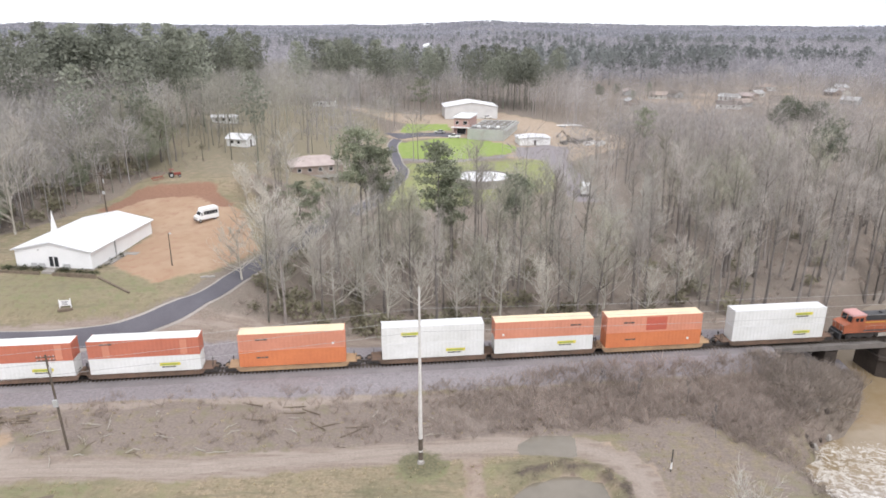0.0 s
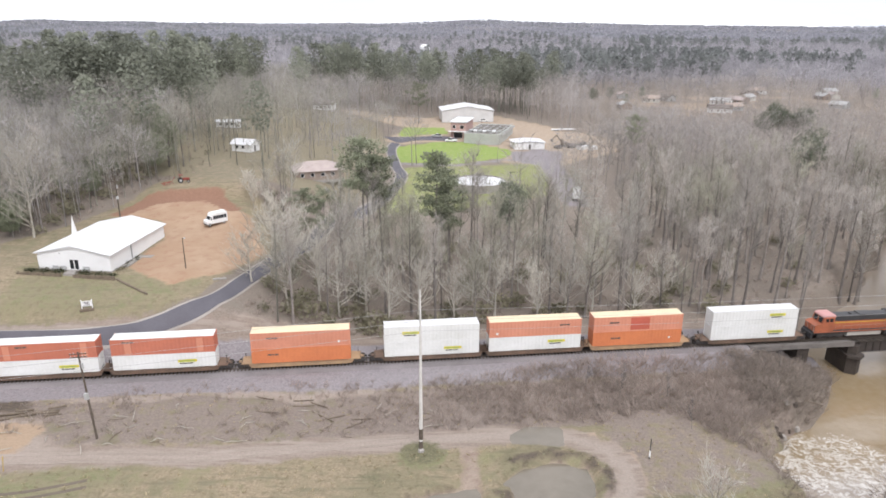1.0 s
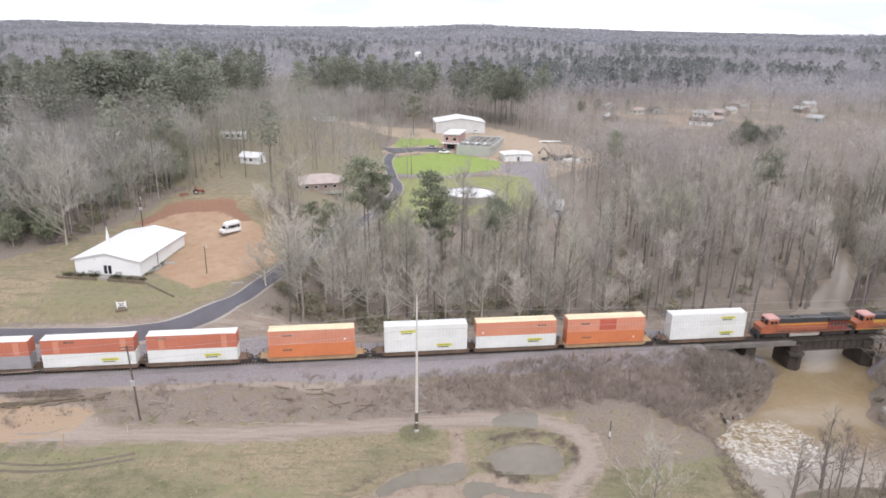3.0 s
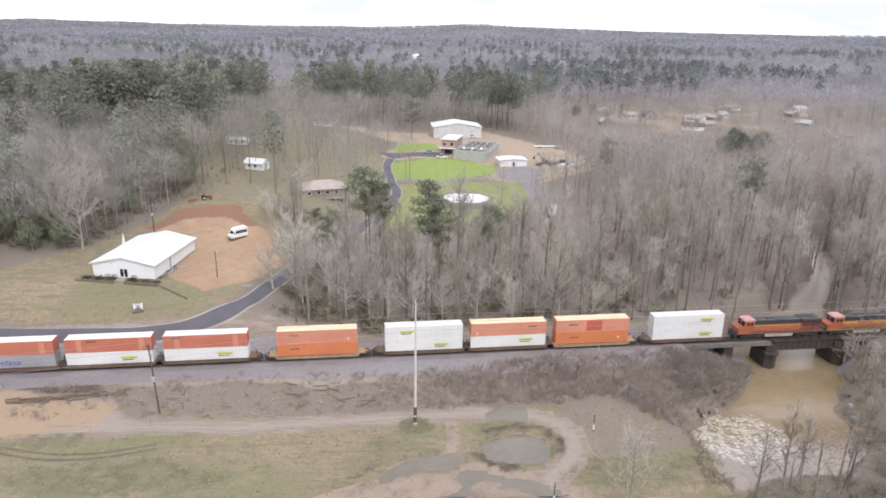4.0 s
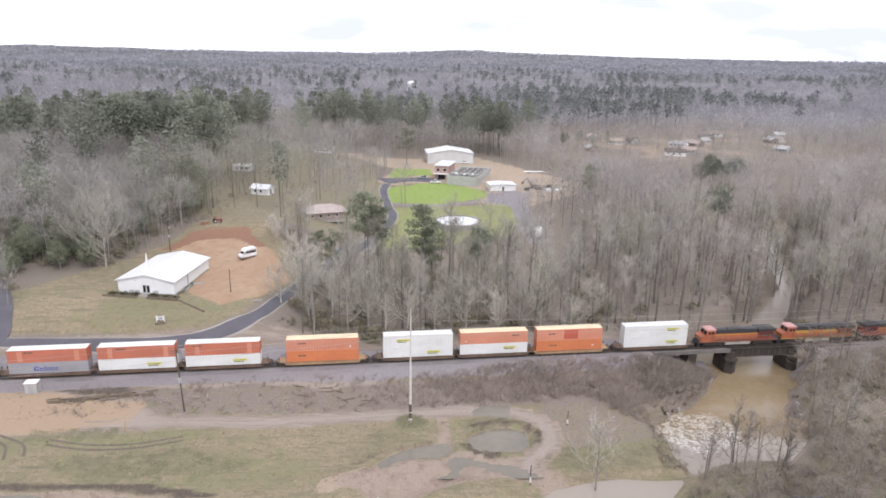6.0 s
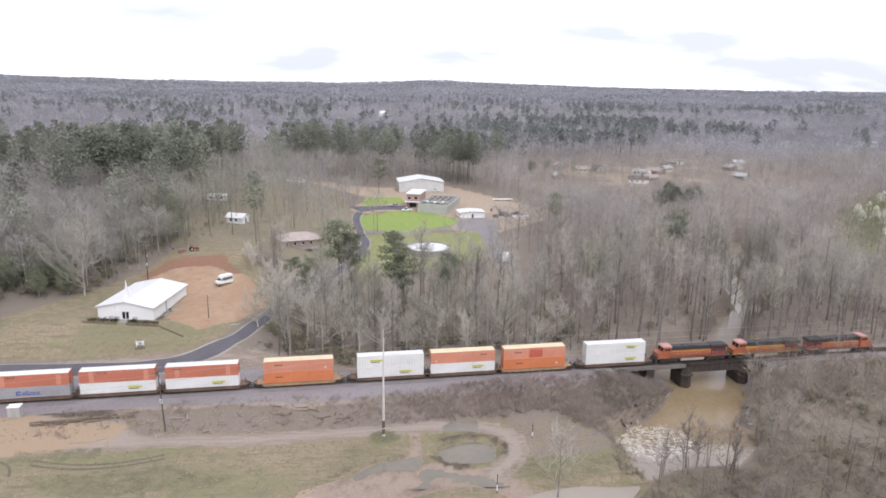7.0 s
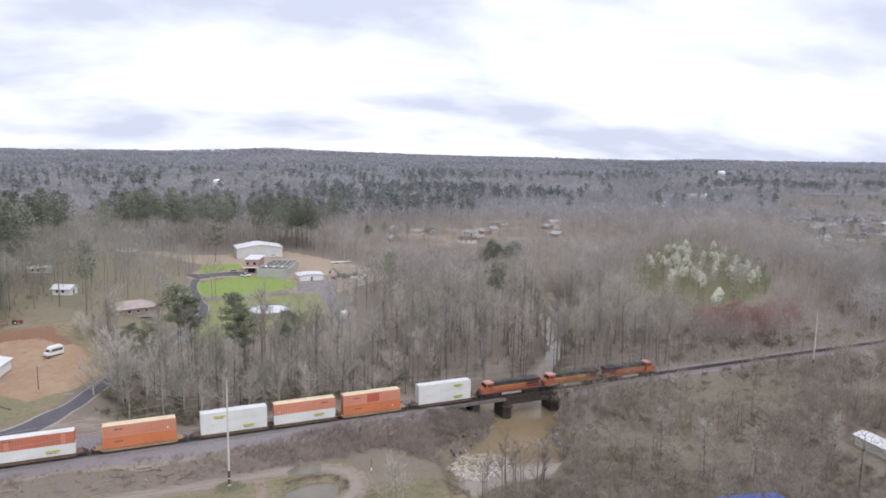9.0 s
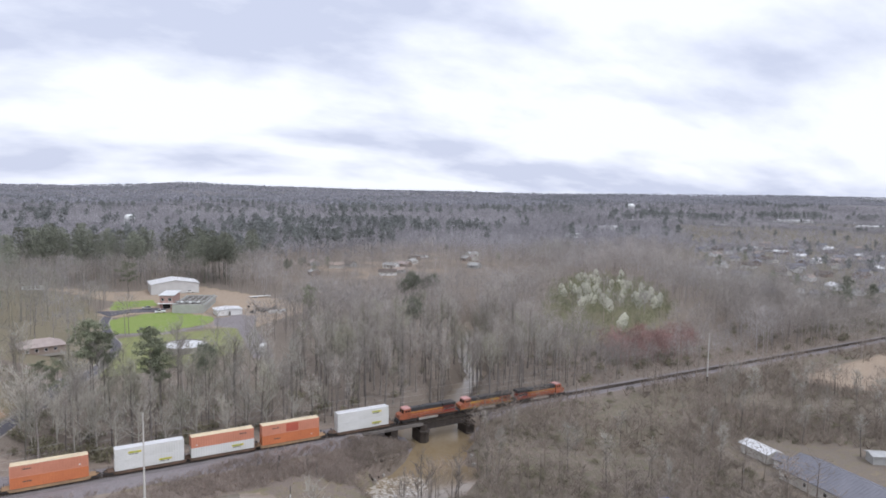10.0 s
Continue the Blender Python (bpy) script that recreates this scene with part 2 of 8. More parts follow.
TYRE = paint("tyre", (0.03, 0.03, 0.03), None, 0.85, 3)
RED_METAL = paint("red_machine", (0.28, 0.05, 0.035), (0.15, 0.04, 0.03), 0.6, 1, 8)
YELLOW_METAL = paint("yellow_machine", (0.5, 0.36, 0.05), (0.36, 0.26, 0.05), 0.6, 1, 8)
HEDGE = paint("hedge_leaf", (0.07, 0.075, 0.04), (0.04, 0.045, 0.025), 0.95, 1, 8)


# ---- shapes ----
class Shape:
    """Points and faces gathered for one mesh."""

    def __init__(self):
        self.v, self.f, self.k, self.weld = [], [], [], False

    def add(self, points, faces, slot=0):
        n = len(self.v)
        self.v += [tuple(p) for p in points]
        self.f += [tuple(n + i for i in face) for face in faces]
        self.k += [slot] * len(faces)
        return self

    def box(self, x0, y0, z0, x1, y1, z1, slot=0, cut=0.0):
        """A box; cut bevels its upright edges and its top."""
        if cut:
            c = cut
            ring = lambda e, z: [(x0 + c, y0 + e, z), (x1 - c, y0 + e, z), (x1 - e, y0 + c, z), (x1 - e, y1 - c, z), (x1 - c, y1 - e, z), (x0 + c, y1 - e, z), (x0 + e, y1 - c, z), (x0 + e, y0 + c, z)]
            p = ring(0, z0) + ring(0, z1 - c) + [(min(max(x, x0 + c), x1 - c), min(max(y, y0 + c), y1 - c), z1) for x, y, z in ring(0, z1)]
            f = [tuple(reversed(range(8))), tuple(range(16, 24))]
            for r in (0, 8):
                f += [(r + i, r + (i + 1) % 8, r + 8 + (i + 1) % 8, r + 8 + i) for i in range(8)]
            return self.add(p, f, slot)
        p = [(x0, y0, z0), (x1, y0, z0), (x1, y1, z0), (x0, y1, z0), (x0, y0, z1), (x1, y0, z1), (x1, y1, z1), (x0, y1, z1)]
        return self.add(p, [(3, 2, 1, 0), (4, 5, 6, 7), (0, 1, 5, 4), (1, 2, 6, 5), (2, 3, 7, 6), (3, 0, 4, 7)], slot)

    def tube(self, a, b, ra, rb=None, n=8, caps=True, slot=0):
        a, b = Vector(a), Vector(b)
        rb = ra if rb is None else rb
        d = (b - a).normalized()
        u = d.orthogonal().normalized()
        w = d.cross(u)
        ring = [u * math.cos(2 * math.pi * i / n) + w * math.sin(2 * math.pi * i / n) for i in range(n)]
        p = [a + r * ra for r in ring] + [b + r * rb for r in ring]
        f = [(i, (i + 1) % n, n + (i + 1) % n, n + i) for i in range(n)]
        if caps:
            f += [tuple(reversed(range(n))), tuple(range(n, 2 * n))]
        return self.add(p, f, slot)

    def prism(self, outline, y0, y1, slot=0):
        """An outline in x and z, drawn out along y."""
        n = len(outline)
        p = [(x, y0, z) for x, z in outline] + [(x, y1, z) for x, z in outline]
        return self.add(p, [tuple(range(n)), tuple(reversed(range(n, 2 * n)))] + [(i, n + i, n + (i + 1) % n, (i + 1) % n) for i in range(n)], slot)

    def mesh(self, name, *materials, weld=False):
        m = bpy.data.meshes.new(name)
        m.from_pydata(self.v, [], self.f)
        for one in materials:
            m.materials.append(one)
        if len(materials) > 1:
            m.polygons.foreach_set("material_index", self.k)
        b = bmesh.new()
        b.from_mesh(m)
        if weld or self.weld:
            bmesh.ops.remove_doubles(b, verts=b.verts, dist=0.0005)
        bmesh.ops.recalc_face_normals(b, faces=b.faces)
        b.to_mesh(m)
        b.free()
        return m


def part(name, shape, material, parent, label="", at=None):
    """One mesh under a thing or a part."""
    ob = new(name, shape.mesh(name, material) if isinstance(shape, Shape) else shape)
    ob.parent = parent
    if at is not None:
        ob.matrix_basis = at
    if label:
        ob["label"] = label
    return ob


def thing(name, label, category, at, group="", kind="", shape=None, material=None):
    ob = new(name, shape.mesh(name, material) if shape else None)
    ob.matrix_world = at
    return tagged(ob, label, category, group, kind)


# ---- land ----
def sm(a, b, v):
    """Smooth step from 0 at a to 1 at b."""
    s = np.clip((np.asarray(v, float) - a) / (b - a), 0, 1)
    return s * s * (3 - 2 * s)


def track_y(x):
    """The railway's line."""
    return 24.2 + 0.1 * np.asarray(x, float)


def drift(x, y, size, seed=0):
    """Smooth patches of the given size, 0 to 1."""
    x, y = np.asarray(x, float) / size, np.asarray(y, float) / size
    i, j = np.floor(x), np.floor(y)
    u, v = x - i, y - j
    u, v = u * u * (3 - 2 * u), v * v * (3 - 2 * v)

    def knot(a, b):
        r = np.sin(a * 127.1 + b * 311.7 + seed * 74.7) * 43758.5453
        return r - np.floor(r)

    return (knot(i, j) * (1 - u) + knot(i + 1, j) * u) * (1 - v) + (knot(i, j + 1) * (1 - u) + knot(i + 1, j + 1) * u) * v


def near_line(x, y, line):
    """Distance to a polyline."""
    x, y = np.asarray(x, float), np.asarray(y, float)
    best = np.full(np.broadcast(x, y).shape, 1e9)
    for (ax, ay), (bx, by) in zip(line, line[1:]):
        dx, dy = bx - ax, by - ay
        k = np.clip(((x - ax) * dx + (y - ay) * dy) / (dx * dx + dy * dy), 0, 1)
        best = np.minimum(best, np.hypot(x - ax - k * dx, y - ay - k * dy))
    return best


def inside(x, y, outline):
    x, y = np.asarray(x, float), np.asarray(y, float)
    hit = np.zeros(np.broadcast(x, y).shape, bool)
    for (ax, ay), (bx, by) in zip(outline, outline[1:] + outline[:1]):
        if ay != by:
            hit ^= ((ay > y) != (by > y)) & (x < (bx - ax) * (y - ay) / (by - ay) + ax)
    return hit


def within(x, y, outline, soft=2.0):
    """1 inside an outline, falling to 0 at soft metres outside it."""
    d = near_line(x, y, outline + outline[:1])
    return np.where(inside(x, y, outline), 1.0, 1 - sm(0, soft, d))


CREEK = [(60, -70), (62, -25), (64, -5), (68, 6), (72.5, 16), (79.5, 30), (92, 48), (108, 68), (128, 92), (140, 130), (175, 190)]
ARM = [(60, -24), (40, -26), (20, -34), (0, -42)]
ROAD = [(-22, 96), (-27, 70), (-31.5, 54), (-34.7, 41), (-38.3, 34), (-43.9, 30.6), (-49.5, 28.6), (-56.2, 27.1), (-64.3, 26.3), (-75.7, 25.9), (-86.8, 25.9), (-93, 25.9)]
POND = [(11.5, -6.4), (13.9, -3.8), (18.2, -2.5), (21.6, -3.5), (22.4, -6.0), (21.8, -8.4), (20.0, -10.2), (15.3, -10.2), (13.0, -9.4)]
LOBE = [(-6.2, -16.0), (-4.9, -13.5), (-3.0, -11.4), (0.0, -9.7), (3.1, -8.6), (6.7, -7.8), (7.3, -9.8), (6.0, -11.6), (3.0, -12.6), (0.6, -12.8), (-0.9, -13.0), (-2.9, -14.3), (-4.7, -16.2)]
THICKET_POINT = [(45, -25), (50, -19.5), (57, -15), (63, -13.8), (71, -14.5), (78, -8), (84, -2), (104, -10), (104, -80), (40, -80), (41, -36)]
POND_RIM = [(12.5, -2.4), (17.8, -0.6), (22.5, -1.8), (24.6, -5.2), (23.8, -8.6)]
ISLAND = [(9.0, -8.6), (11.0, -8.2), (13.0, -10.2), (16.0, -11.0), (17.5, -12.6), (14.0, -12.4), (10.5, -10.6)]
PUDDLE = [(13, 3), (15, 4.7), (20, 4.6), (19, 1.6)]
STREAM = [(27, -21.5), (22, -18.4), (18.5, -16.8), (14.5, -15.0), (11.5, -13.6), (8.8, -13.4), (6.0, -16.8), (2.8, -20.6), (-1.5, -24.5)]
SWALE = [(14, -16.5), (7, -19.5), (2, -21.5), (-8, -25.5), (-24, -31), (-40, -34)]
POOL = [(-110, -25), (-66, -26), (-46, -26.5), (-34, -29), (-20, -36)]
DIRT_TRACK = [(-120, -7), (-76, -4.5), (-46, -2.6), (-30, -2.3), (-14, 0.8), (0, 2.4), (13, 4), (21, 3), (25.6, 0), (27.2, -4), (26.5, -8.5), (23.2, -13), (20.7, -16)]


def land(x, y):
    """Height of the ground."""
    x, y = np.asarray(x, float), np.asarray(y, float)
    west = np.interp(y, [-60, -20, 8, 14, 20, 24.3, 29.8, 33.5, 42, 70, 95, 137, 240, 500], [0, 0.2, 2.2, 2.2, 2.4, 5.2, 5.7, 8.7, 10.6, 11.4, 14.5, 16.5, 13, 9])
    east = np.interp(y, [-60, 24, 38, 70, 130, 210, 500], [-0.3, 0, 0.8, 2.6, 7.2, 6.5, 8])
    k = sm(-8, -44, x)
    z = east * (1 - k) + west * k
    z = z + 0.25 * np.sin(x / 5.3) * np.sin(y / 4.1) * sm(40, 80, y)
    # gravel bank of the railway
    b = 1 - sm(4.0, 10.5, np.abs(y - track_y(x)))
    z = z * (1 - b) + 1.5 * b
    # cut bank of the church yard
    z = z + 2.2 * sm(86, 92, y) * (1 - sm(92, 110, y)) * sm(-34, -46, x) * (1 - sm(-66, -76, x))
    # a rise under the western pines
    z = z + 5.0 * np.exp(-(((x + 112) / 45) ** 2) - (((y - 176) / 34) ** 2)) + 6.0 * np.exp(-(((x + 92) / 50) ** 2) - (((y - 258) / 38) ** 2))
    # far hills
    r = np.hypot(x, y - 100)
    f = sm(300, 900, r)
    z = z + f * (5 * np.sin(x / 210 + 1) * np.cos(y / 260) + 4 * np.sin(x / 97 + y / 133))
    h = sm(1700, 4700, r)
    z = z + h * (34 + 6 * np.sin(x / 900 + 1.2) + 5 * np.sin(x / 410 + y / 700) + 20 * np.exp(-(((x - 300) / 260) ** 2)) + 18 * np.exp(-(((x + 2350) / 240) ** 2)) - 3 * sm(1200, 2600, x))
    # pond, puddle, creek
    z = z - 0.9 * (1 - sm(0.8, 2.6, near_line(x, y, STREAM) + 0.5 * np.sin(x / 1.7))) - 1.0 * (1 - sm(2.5, 4.5, near_line(x, y, POOL) + 0.6 * np.sin(x / 3.1)))
    z = z + 0.7 * (1 - sm(0.5, 3.5, near_line(x, y, [(-13, -20.5), (-4, -16.4), (0, -15.4), (5, -16.2)])))
    z = z - 1.3 * within(x, y, POND, 1.3) - 1.2 * within(x, y, LOBE, 1.2) - 0.5 * (1 - sm(0.5, 1.8, near_line(x, y, SWALE) + 0.5 * np.sin(x / 1.7))) + 0.35 * (1 - sm(0.3, 1.6, near_line(x, y, POND_RIM))) - 0.25 * within(x, y, PUDDLE, 1.0)
    c = 1 - sm(10.5, 18.5, near_line(x, y, CREEK) + 2.0 * np.sin(x / 5.0) * np.cos(y / 4.0) + 0.9 * np.sin(y / 1.9 + x / 3.0) + 7.5 * sm(38, 62, y))
    a = 1 - sm(7, 12, near_line(x, y, ARM) + 1.5 * np.sin(x / 6.0))
    c = np.maximum(c, a)
    z = z * (1 - c) + np.minimum(z, -5.6 + 2.6 * sm(6, -12, y)) * c
    # brushy bank that runs in under the bridge
    q = within(x, y, [(54, 11), (60, 13), (66, 19), (72, 27), (73, 34), (66, 38), (56, 32)], 3.0)
    z = z * (1 - q) + np.maximum(z, 0.6 - 4.2 * sm(58, 75, x)) * q
    # wooded point where the creek bends away
    p = within(x, y, THICKET_POINT, 3.0)
    return z * (1 - p) + np.maximum(z, -0.8) * p


CHURCH_YARD = [(-125, 31), (-92, 31), (-80, 31), (-52, 31), (-42, 36), (-35, 56), (-34, 66), (-42, 86), (-50, 100), (-57, 118), (-64, 112), (-70, 92), (-78, 74), (-90, 56), (-98, 45), (-130, 42)]
RED_PAD = [(-73, 78), (-69, 88), (-53, 90), (-43, 77), (-35, 58), (-40, 44), (-47, 40), (-56, 46), (-55, 62), (-60, 76)]
LAWN = [(-11, 172), (-11.5, 205), (-4, 214), (18, 220), (33, 200), (35, 192), (28, 180), (10, 169)]
LOWER_LAWN = [(-9, 150), (-6, 162), (12, 163), (40, 169), (42, 150), (36, 122), (8, 108), (-13, 106), (-14, 118), (-7, 138)]
UPPER_LAWN = [(-12, 235), (-10, 258), (8, 262), (10, 240)]
LOT = [(-16, 216), (-12, 236), (8, 240), (-12, 262), (-42, 262), (-30, 285), (8, 300), (40, 300), (66, 255), (84, 222), (76, 196), (60, 180), (50, 168), (44, 166), (30, 174), (38, 194), (20, 224)]
YARD = [(-90, 118), (-62, 112), (-46, 104), (-24, 108), (-18, 150), (-20, 200), (-30, 250), (-80, 250), (-100, 180)]
FIELD = [(-400, -400), (52, -400), (52, 0), (50, 18), (0, 15), (-60, 10), (-400, -24)]
SETTLED = [(112, 338), (150, 318), (172, 318), (200, 340), (250, 330), (290, 366), (298, 410), (262, 470), (236, 452), (214, 420), (160, 398), (118, 366)]
TOWN = [(345, 92), (380, 80), (460, 90), (620, 220), (900, 420), (1300, 700), (1500, 900), (900, 760), (620, 470), (420, 270)]
TAN_FIELD = [(236, 24), (300, 34), (420, 46), (420, 12), (300, -2), (250, 8)]
SOUTH_YARD = [(143, -80), (146, -38), (150, -19), (164, -18), (186, -30), (205, -60), (205, -80)]
EMBANKMENT = [(112, 8), (128, 16), (146, 25), (168, 32), (192, 36), (182, 24), (166, 10), (146, -6), (128, -10), (116, -6)]
CREEK_BANK = [(54, 11), (60, 13), (66, 19), (72, 27), (73, 34), (66, 38), (56, 32)]
BLOSSOM_GLADE = [(166, 106), (174, 92), (205, 95), (252, 118), (280, 150), (325, 235), (300, 256), (240, 205), (205, 150)]
ACCESS = [(-19, 96), (-11.5, 120), (-8, 144), (-11, 166), (-14, 195), (-13, 214)]


def steps(near0, near1, fine, far0, far1, grow):
    """Grid lines: fine in the middle, wider and wider outward."""
    mid = list(np.arange(near0, near1 + fine / 2, fine))
    out, s = [mid[-1]], fine
    while out[-1] < far1:
        s *= grow
        out.append(out[-1] + s)
    back, s = [mid[0]], fine
    while back[-1] > far0:
        s *= grow
        back.append(back[-1] - s)
    return np.array(back[:0:-1] + mid + out[1:])


GX = steps(-105, 130, 1.35, -4700, 4700, 1.06)
GY = steps(-40, 110, 1.25, -700, 4800, 1.045)
GRID_X, GRID_Y = np.meshgrid(GX, GY)
GRID_Z = land(GRID_X, GRID_Y)


def ground_z(x, y):
    """Height of the ground sheet itself at a place."""
    x, y = np.asarray(x, float), np.asarray(y, float)
    i = np.clip(np.searchsorted(GX, x) - 1, 0, len(GX) - 2)
    j = np.clip(np.searchsorted(GY, y) - 1, 0, len(GY) - 2)
    u = (x - GX[i]) / (GX[i + 1] - GX[i])
    v = (y - GY[j]) / (GY[j + 1] - GY[j])
    return (GRID_Z[j, i] * (1 - u) + GRID_Z[j, i + 1] * u) * (1 - v) + (GRID_Z[j + 1, i] * (1 - u) + GRID_Z[j + 1, i + 1] * u) * v


def gz(x, y):
    return float(ground_z(x, y))


def on_land(x, y, turn=0.0, sink=0.0):
    return pose(x, y, gz(x, y) - sink, 0, 0, turn)


def lattice(name, xs, ys, zs, material):
    """A mesh of a grid of points, rows by columns."""
    rows, cols = xs.shape
    m = bpy.data.meshes.new(name)
    at = np.arange(rows * cols).reshape(rows, cols)
    f = np.stack([at[:-1, :-1], at[:-1, 1:], at[1:, 1:], at[1:, :-1]], -1).reshape(-1, 4)
    m.vertices.add(rows * cols)
    m.vertices.foreach_set("co", np.stack([xs, ys, zs], -1).astype(np.float32).ravel())
    m.loops.add(f.size)
    m.loops.foreach_set("vertex_index", f.ravel().astype(np.int32))
    m.polygons.add(len(f))
    m.polygons.foreach_set("loop_start", np.arange(0, f.size, 4, dtype=np.int32))
    m.update(calc_edges=True)
    m.polygons.foreach_set("use_smooth", np.ones(len(f), bool))
    m.materials.append(material)
    return m


def ground_material():
    """Dry grass, leaf litter, bare soil, red clay, lawn, gravel and mud, where the land has them."""
    m = bpy.data.materials.new("ground_cover")
    m.use_nodes = True
    t = m.node_tree
    b = t.nodes["Principled BSDF"]
    at = t.nodes.new("ShaderNodeTexCoord")

    def speckle(scale, detail=4):
        n = t.nodes.new("ShaderNodeTexNoise")
        n.inputs["Scale"].default_value, n.inputs["Detail"].default_value, n.inputs["Roughness"].default_value = scale, detail, 0.65
        t.links.new(at.outputs["Object"], n.inputs["Vector"])
        return n.outputs["Fac"]

    def streak(scale):
        squash = t.nodes.new("ShaderNodeMapping")
        squash.inputs["Scale"].default_value = (0.16, 1.3, 1.0)
        squash.inputs["Rotation"].default_value = (0, 0, 0.07)
        t.links.new(at.outputs["Object"], squash.inputs["Vector"])
        n = t.nodes.new("ShaderNodeTexNoise")
        n.inputs["Scale"].default_value, n.inputs["Detail"].default_value, n.inputs["Roughness"].default_value = scale, 5, 0.6
        t.links.new(squash.outputs[0], n.inputs["Vector"])
        return n.outputs["Fac"]

    lines = streak(0.8)
    wide, middle, grain, clump = speckle(0.06), speckle(0.45), speckle(3.0, 5), speckle(1.1, 6)

    def spread(value, lo, hi):
        r = t.nodes.new("ShaderNodeMapRange")
        r.inputs["From Min"].default_value, r.inputs["From Max"].default_value = lo, hi
        t.links.new(value, r.inputs["Value"])
        return r.outputs[0]

    def blend(fac, a, c):
        x = t.nodes.new("ShaderNodeMix")
        x.data_type = "RGBA"
        t.links.new(fac, x.inputs[0])
        for slot, value in ((6, a), (7, c)):
            if isinstance(value, tuple):
                x.inputs[slot].default_value = (*value, 1)
            else:
                t.links.new(value, x.inputs[slot])
        return x.outputs[2]

    def masks(name):
        a = t.nodes.new("ShaderNodeAttribute")
        a.attribute_name = name
        s = t.nodes.new("ShaderNodeSeparateColor")
        t.links.new(a.outputs["Color"], s.inputs[0])
        return s.outputs[0], s.outputs[1], s.outputs[2]

    def ragged(mask, amount=0.7):
        a = t.nodes.new("ShaderNodeMath")
        a.operation = "MULTIPLY_ADD"
        t.links.new(spread(middle, 0.3, 0.7), a.inputs[0])
        a.inputs[1].default_value = amount
        t.links.new(mask, a.inputs[2])
        return spread(a.outputs[0], amount * 0.5 + 0.3, amount * 0.5 + 0.7)

    litter_mask, dirt_mask, red_mask = masks("cover_a")
    lawn_mask, gravel_mask, mud_mask = masks("cover_b")
    green_mask, tan_mask, town_mask = masks("cover_c")
    rim_mask, rut_mask, bank_mask = masks("cover_d")
    hazed_canopy_mask, yard_mask, sand_mask = masks("cover_e")
    dark_mask, ochre_mask, olive_mask = masks("cover_f")
    straw = blend(spread(grain, 0.35, 0.65), (0.34, 0.275, 0.19), (0.22, 0.178, 0.12))
    grass = blend(spread(grain, 0.3, 0.7), (0.16, 0.152, 0.09), (0.235, 0.205, 0.135))
    field = blend(spread(wide, 0.36, 0.58), straw, blend(spread(middle, 0.38, 0.62), grass, straw))
    field = blend(spread(lines, 0.52, 0.70), field, (0.165, 0.15, 0.10))
    field = blend(ragged(green_mask), field, blend(spread(grain, 0.3, 0.7), (0.15, 0.165, 0.08), (0.225, 0.21, 0.125)))
    field = blend(spread(clump, 0.52, 0.66), field, (0.185, 0.155, 0.10))
    field = blend(spread(speckle(0.16, 5), 0.55, 0.69), field, blend(spread(grain, 0.35, 0.65), (0.185, 0.18, 0.098), (0.255, 0.228, 0.138)))
    litter = blend(spread(grain, 0.35, 0.65), (0.26, 0.217, 0.18), (0.17, 0.142, 0.119))
    litter = blend(spread(middle, 0.45, 0.65), litter, (0.205, 0.176, 0.146))
    dirt = blend(spread(grain, 0.3, 0.7), (0.285, 0.23, 0.19), (0.205, 0.165, 0.135))
    dirt = blend(spread(lines, 0.45, 0.62), dirt, (0.31, 0.26, 0.22))
    red = blend(spread(wide, 0.45, 0.6), (0.35, 0.238, 0.158), (0.40, 0.288, 0.198))
    red = blend(spread(middle, 0.5, 0.75), red, (0.31, 0.185, 0.125))
    red = blend(ragged(rim_mask), red, blend(spread(grain, 0.35, 0.65), (0.215, 0.122, 0.083), (0.28, 0.165, 0.115)))
    lawn = blend(spread(middle, 0.35, 0.65), (0.21, 0.29, 0.07), (0.27, 0.32, 0.11))
    gravel = blend(spread(grain, 0.35, 0.65), (0.30, 0.272, 0.276), (0.205, 0.185, 0.19))
    mud = blend(spread(grain, 0.3, 0.7), (0.27, 0.215, 0.17), (0.33, 0.265, 0.215))
    mud = blend(spread(middle, 0.5, 0.7), mud, (0.225, 0.168, 0.132))
    tan = blend(spread(middle, 0.35, 0.65), (0.40, 0.32, 0.245), (0.33, 0.26, 0.195))
    town = blend(spread(middle, 0.35, 0.6), (0.24, 0.21, 0.17), (0.16, 0.145, 0.115))
    colour = blend(ragged(litter_mask), field, litter)
    colour = blend(ragged(bank_mask), colour, blend(spread(grain, 0.35, 0.65), (0.255, 0.21, 0.178), (0.18, 0.147, 0.125)))
    # far ground: tree-cover grey with haze mixed into the colour
    colour = blend(hazed_canopy_mask, colour, blend(spread(wide, 0.35, 0.65), (0.225, 0.213, 0.219), (0.185, 0.177, 0.182)))
    colour = blend(ragged(town_mask), colour, town)
    colour = blend(ragged(yard_mask), colour, blend(spread(grain, 0.35, 0.65), (0.265, 0.228, 0.16), (0.195, 0.172, 0.12)))
    colour = blend(ragged(sand_mask), colour, blend(spread(grain, 0.35, 0.65), (0.39, 0.305, 0.23), (0.31, 0.24, 0.18)))
    colour = blend(ragged(tan_mask), colour, tan)
    colour = blend(ragged(lawn_mask, 0.3), colour, lawn)
    colour = blend(ragged(red_mask, 0.5), colour, red)
    colour = blend(ragged(mud_mask, 0.5), colour, mud)
    colour = blend(ragged(dirt_mask, 0.6), colour, dirt)
    colour = blend(ragged(rut_mask, 0.15), colour, blend(spread(grain, 0.3, 0.7), (0.35, 0.295, 0.25), (0.27, 0.225, 0.19)))
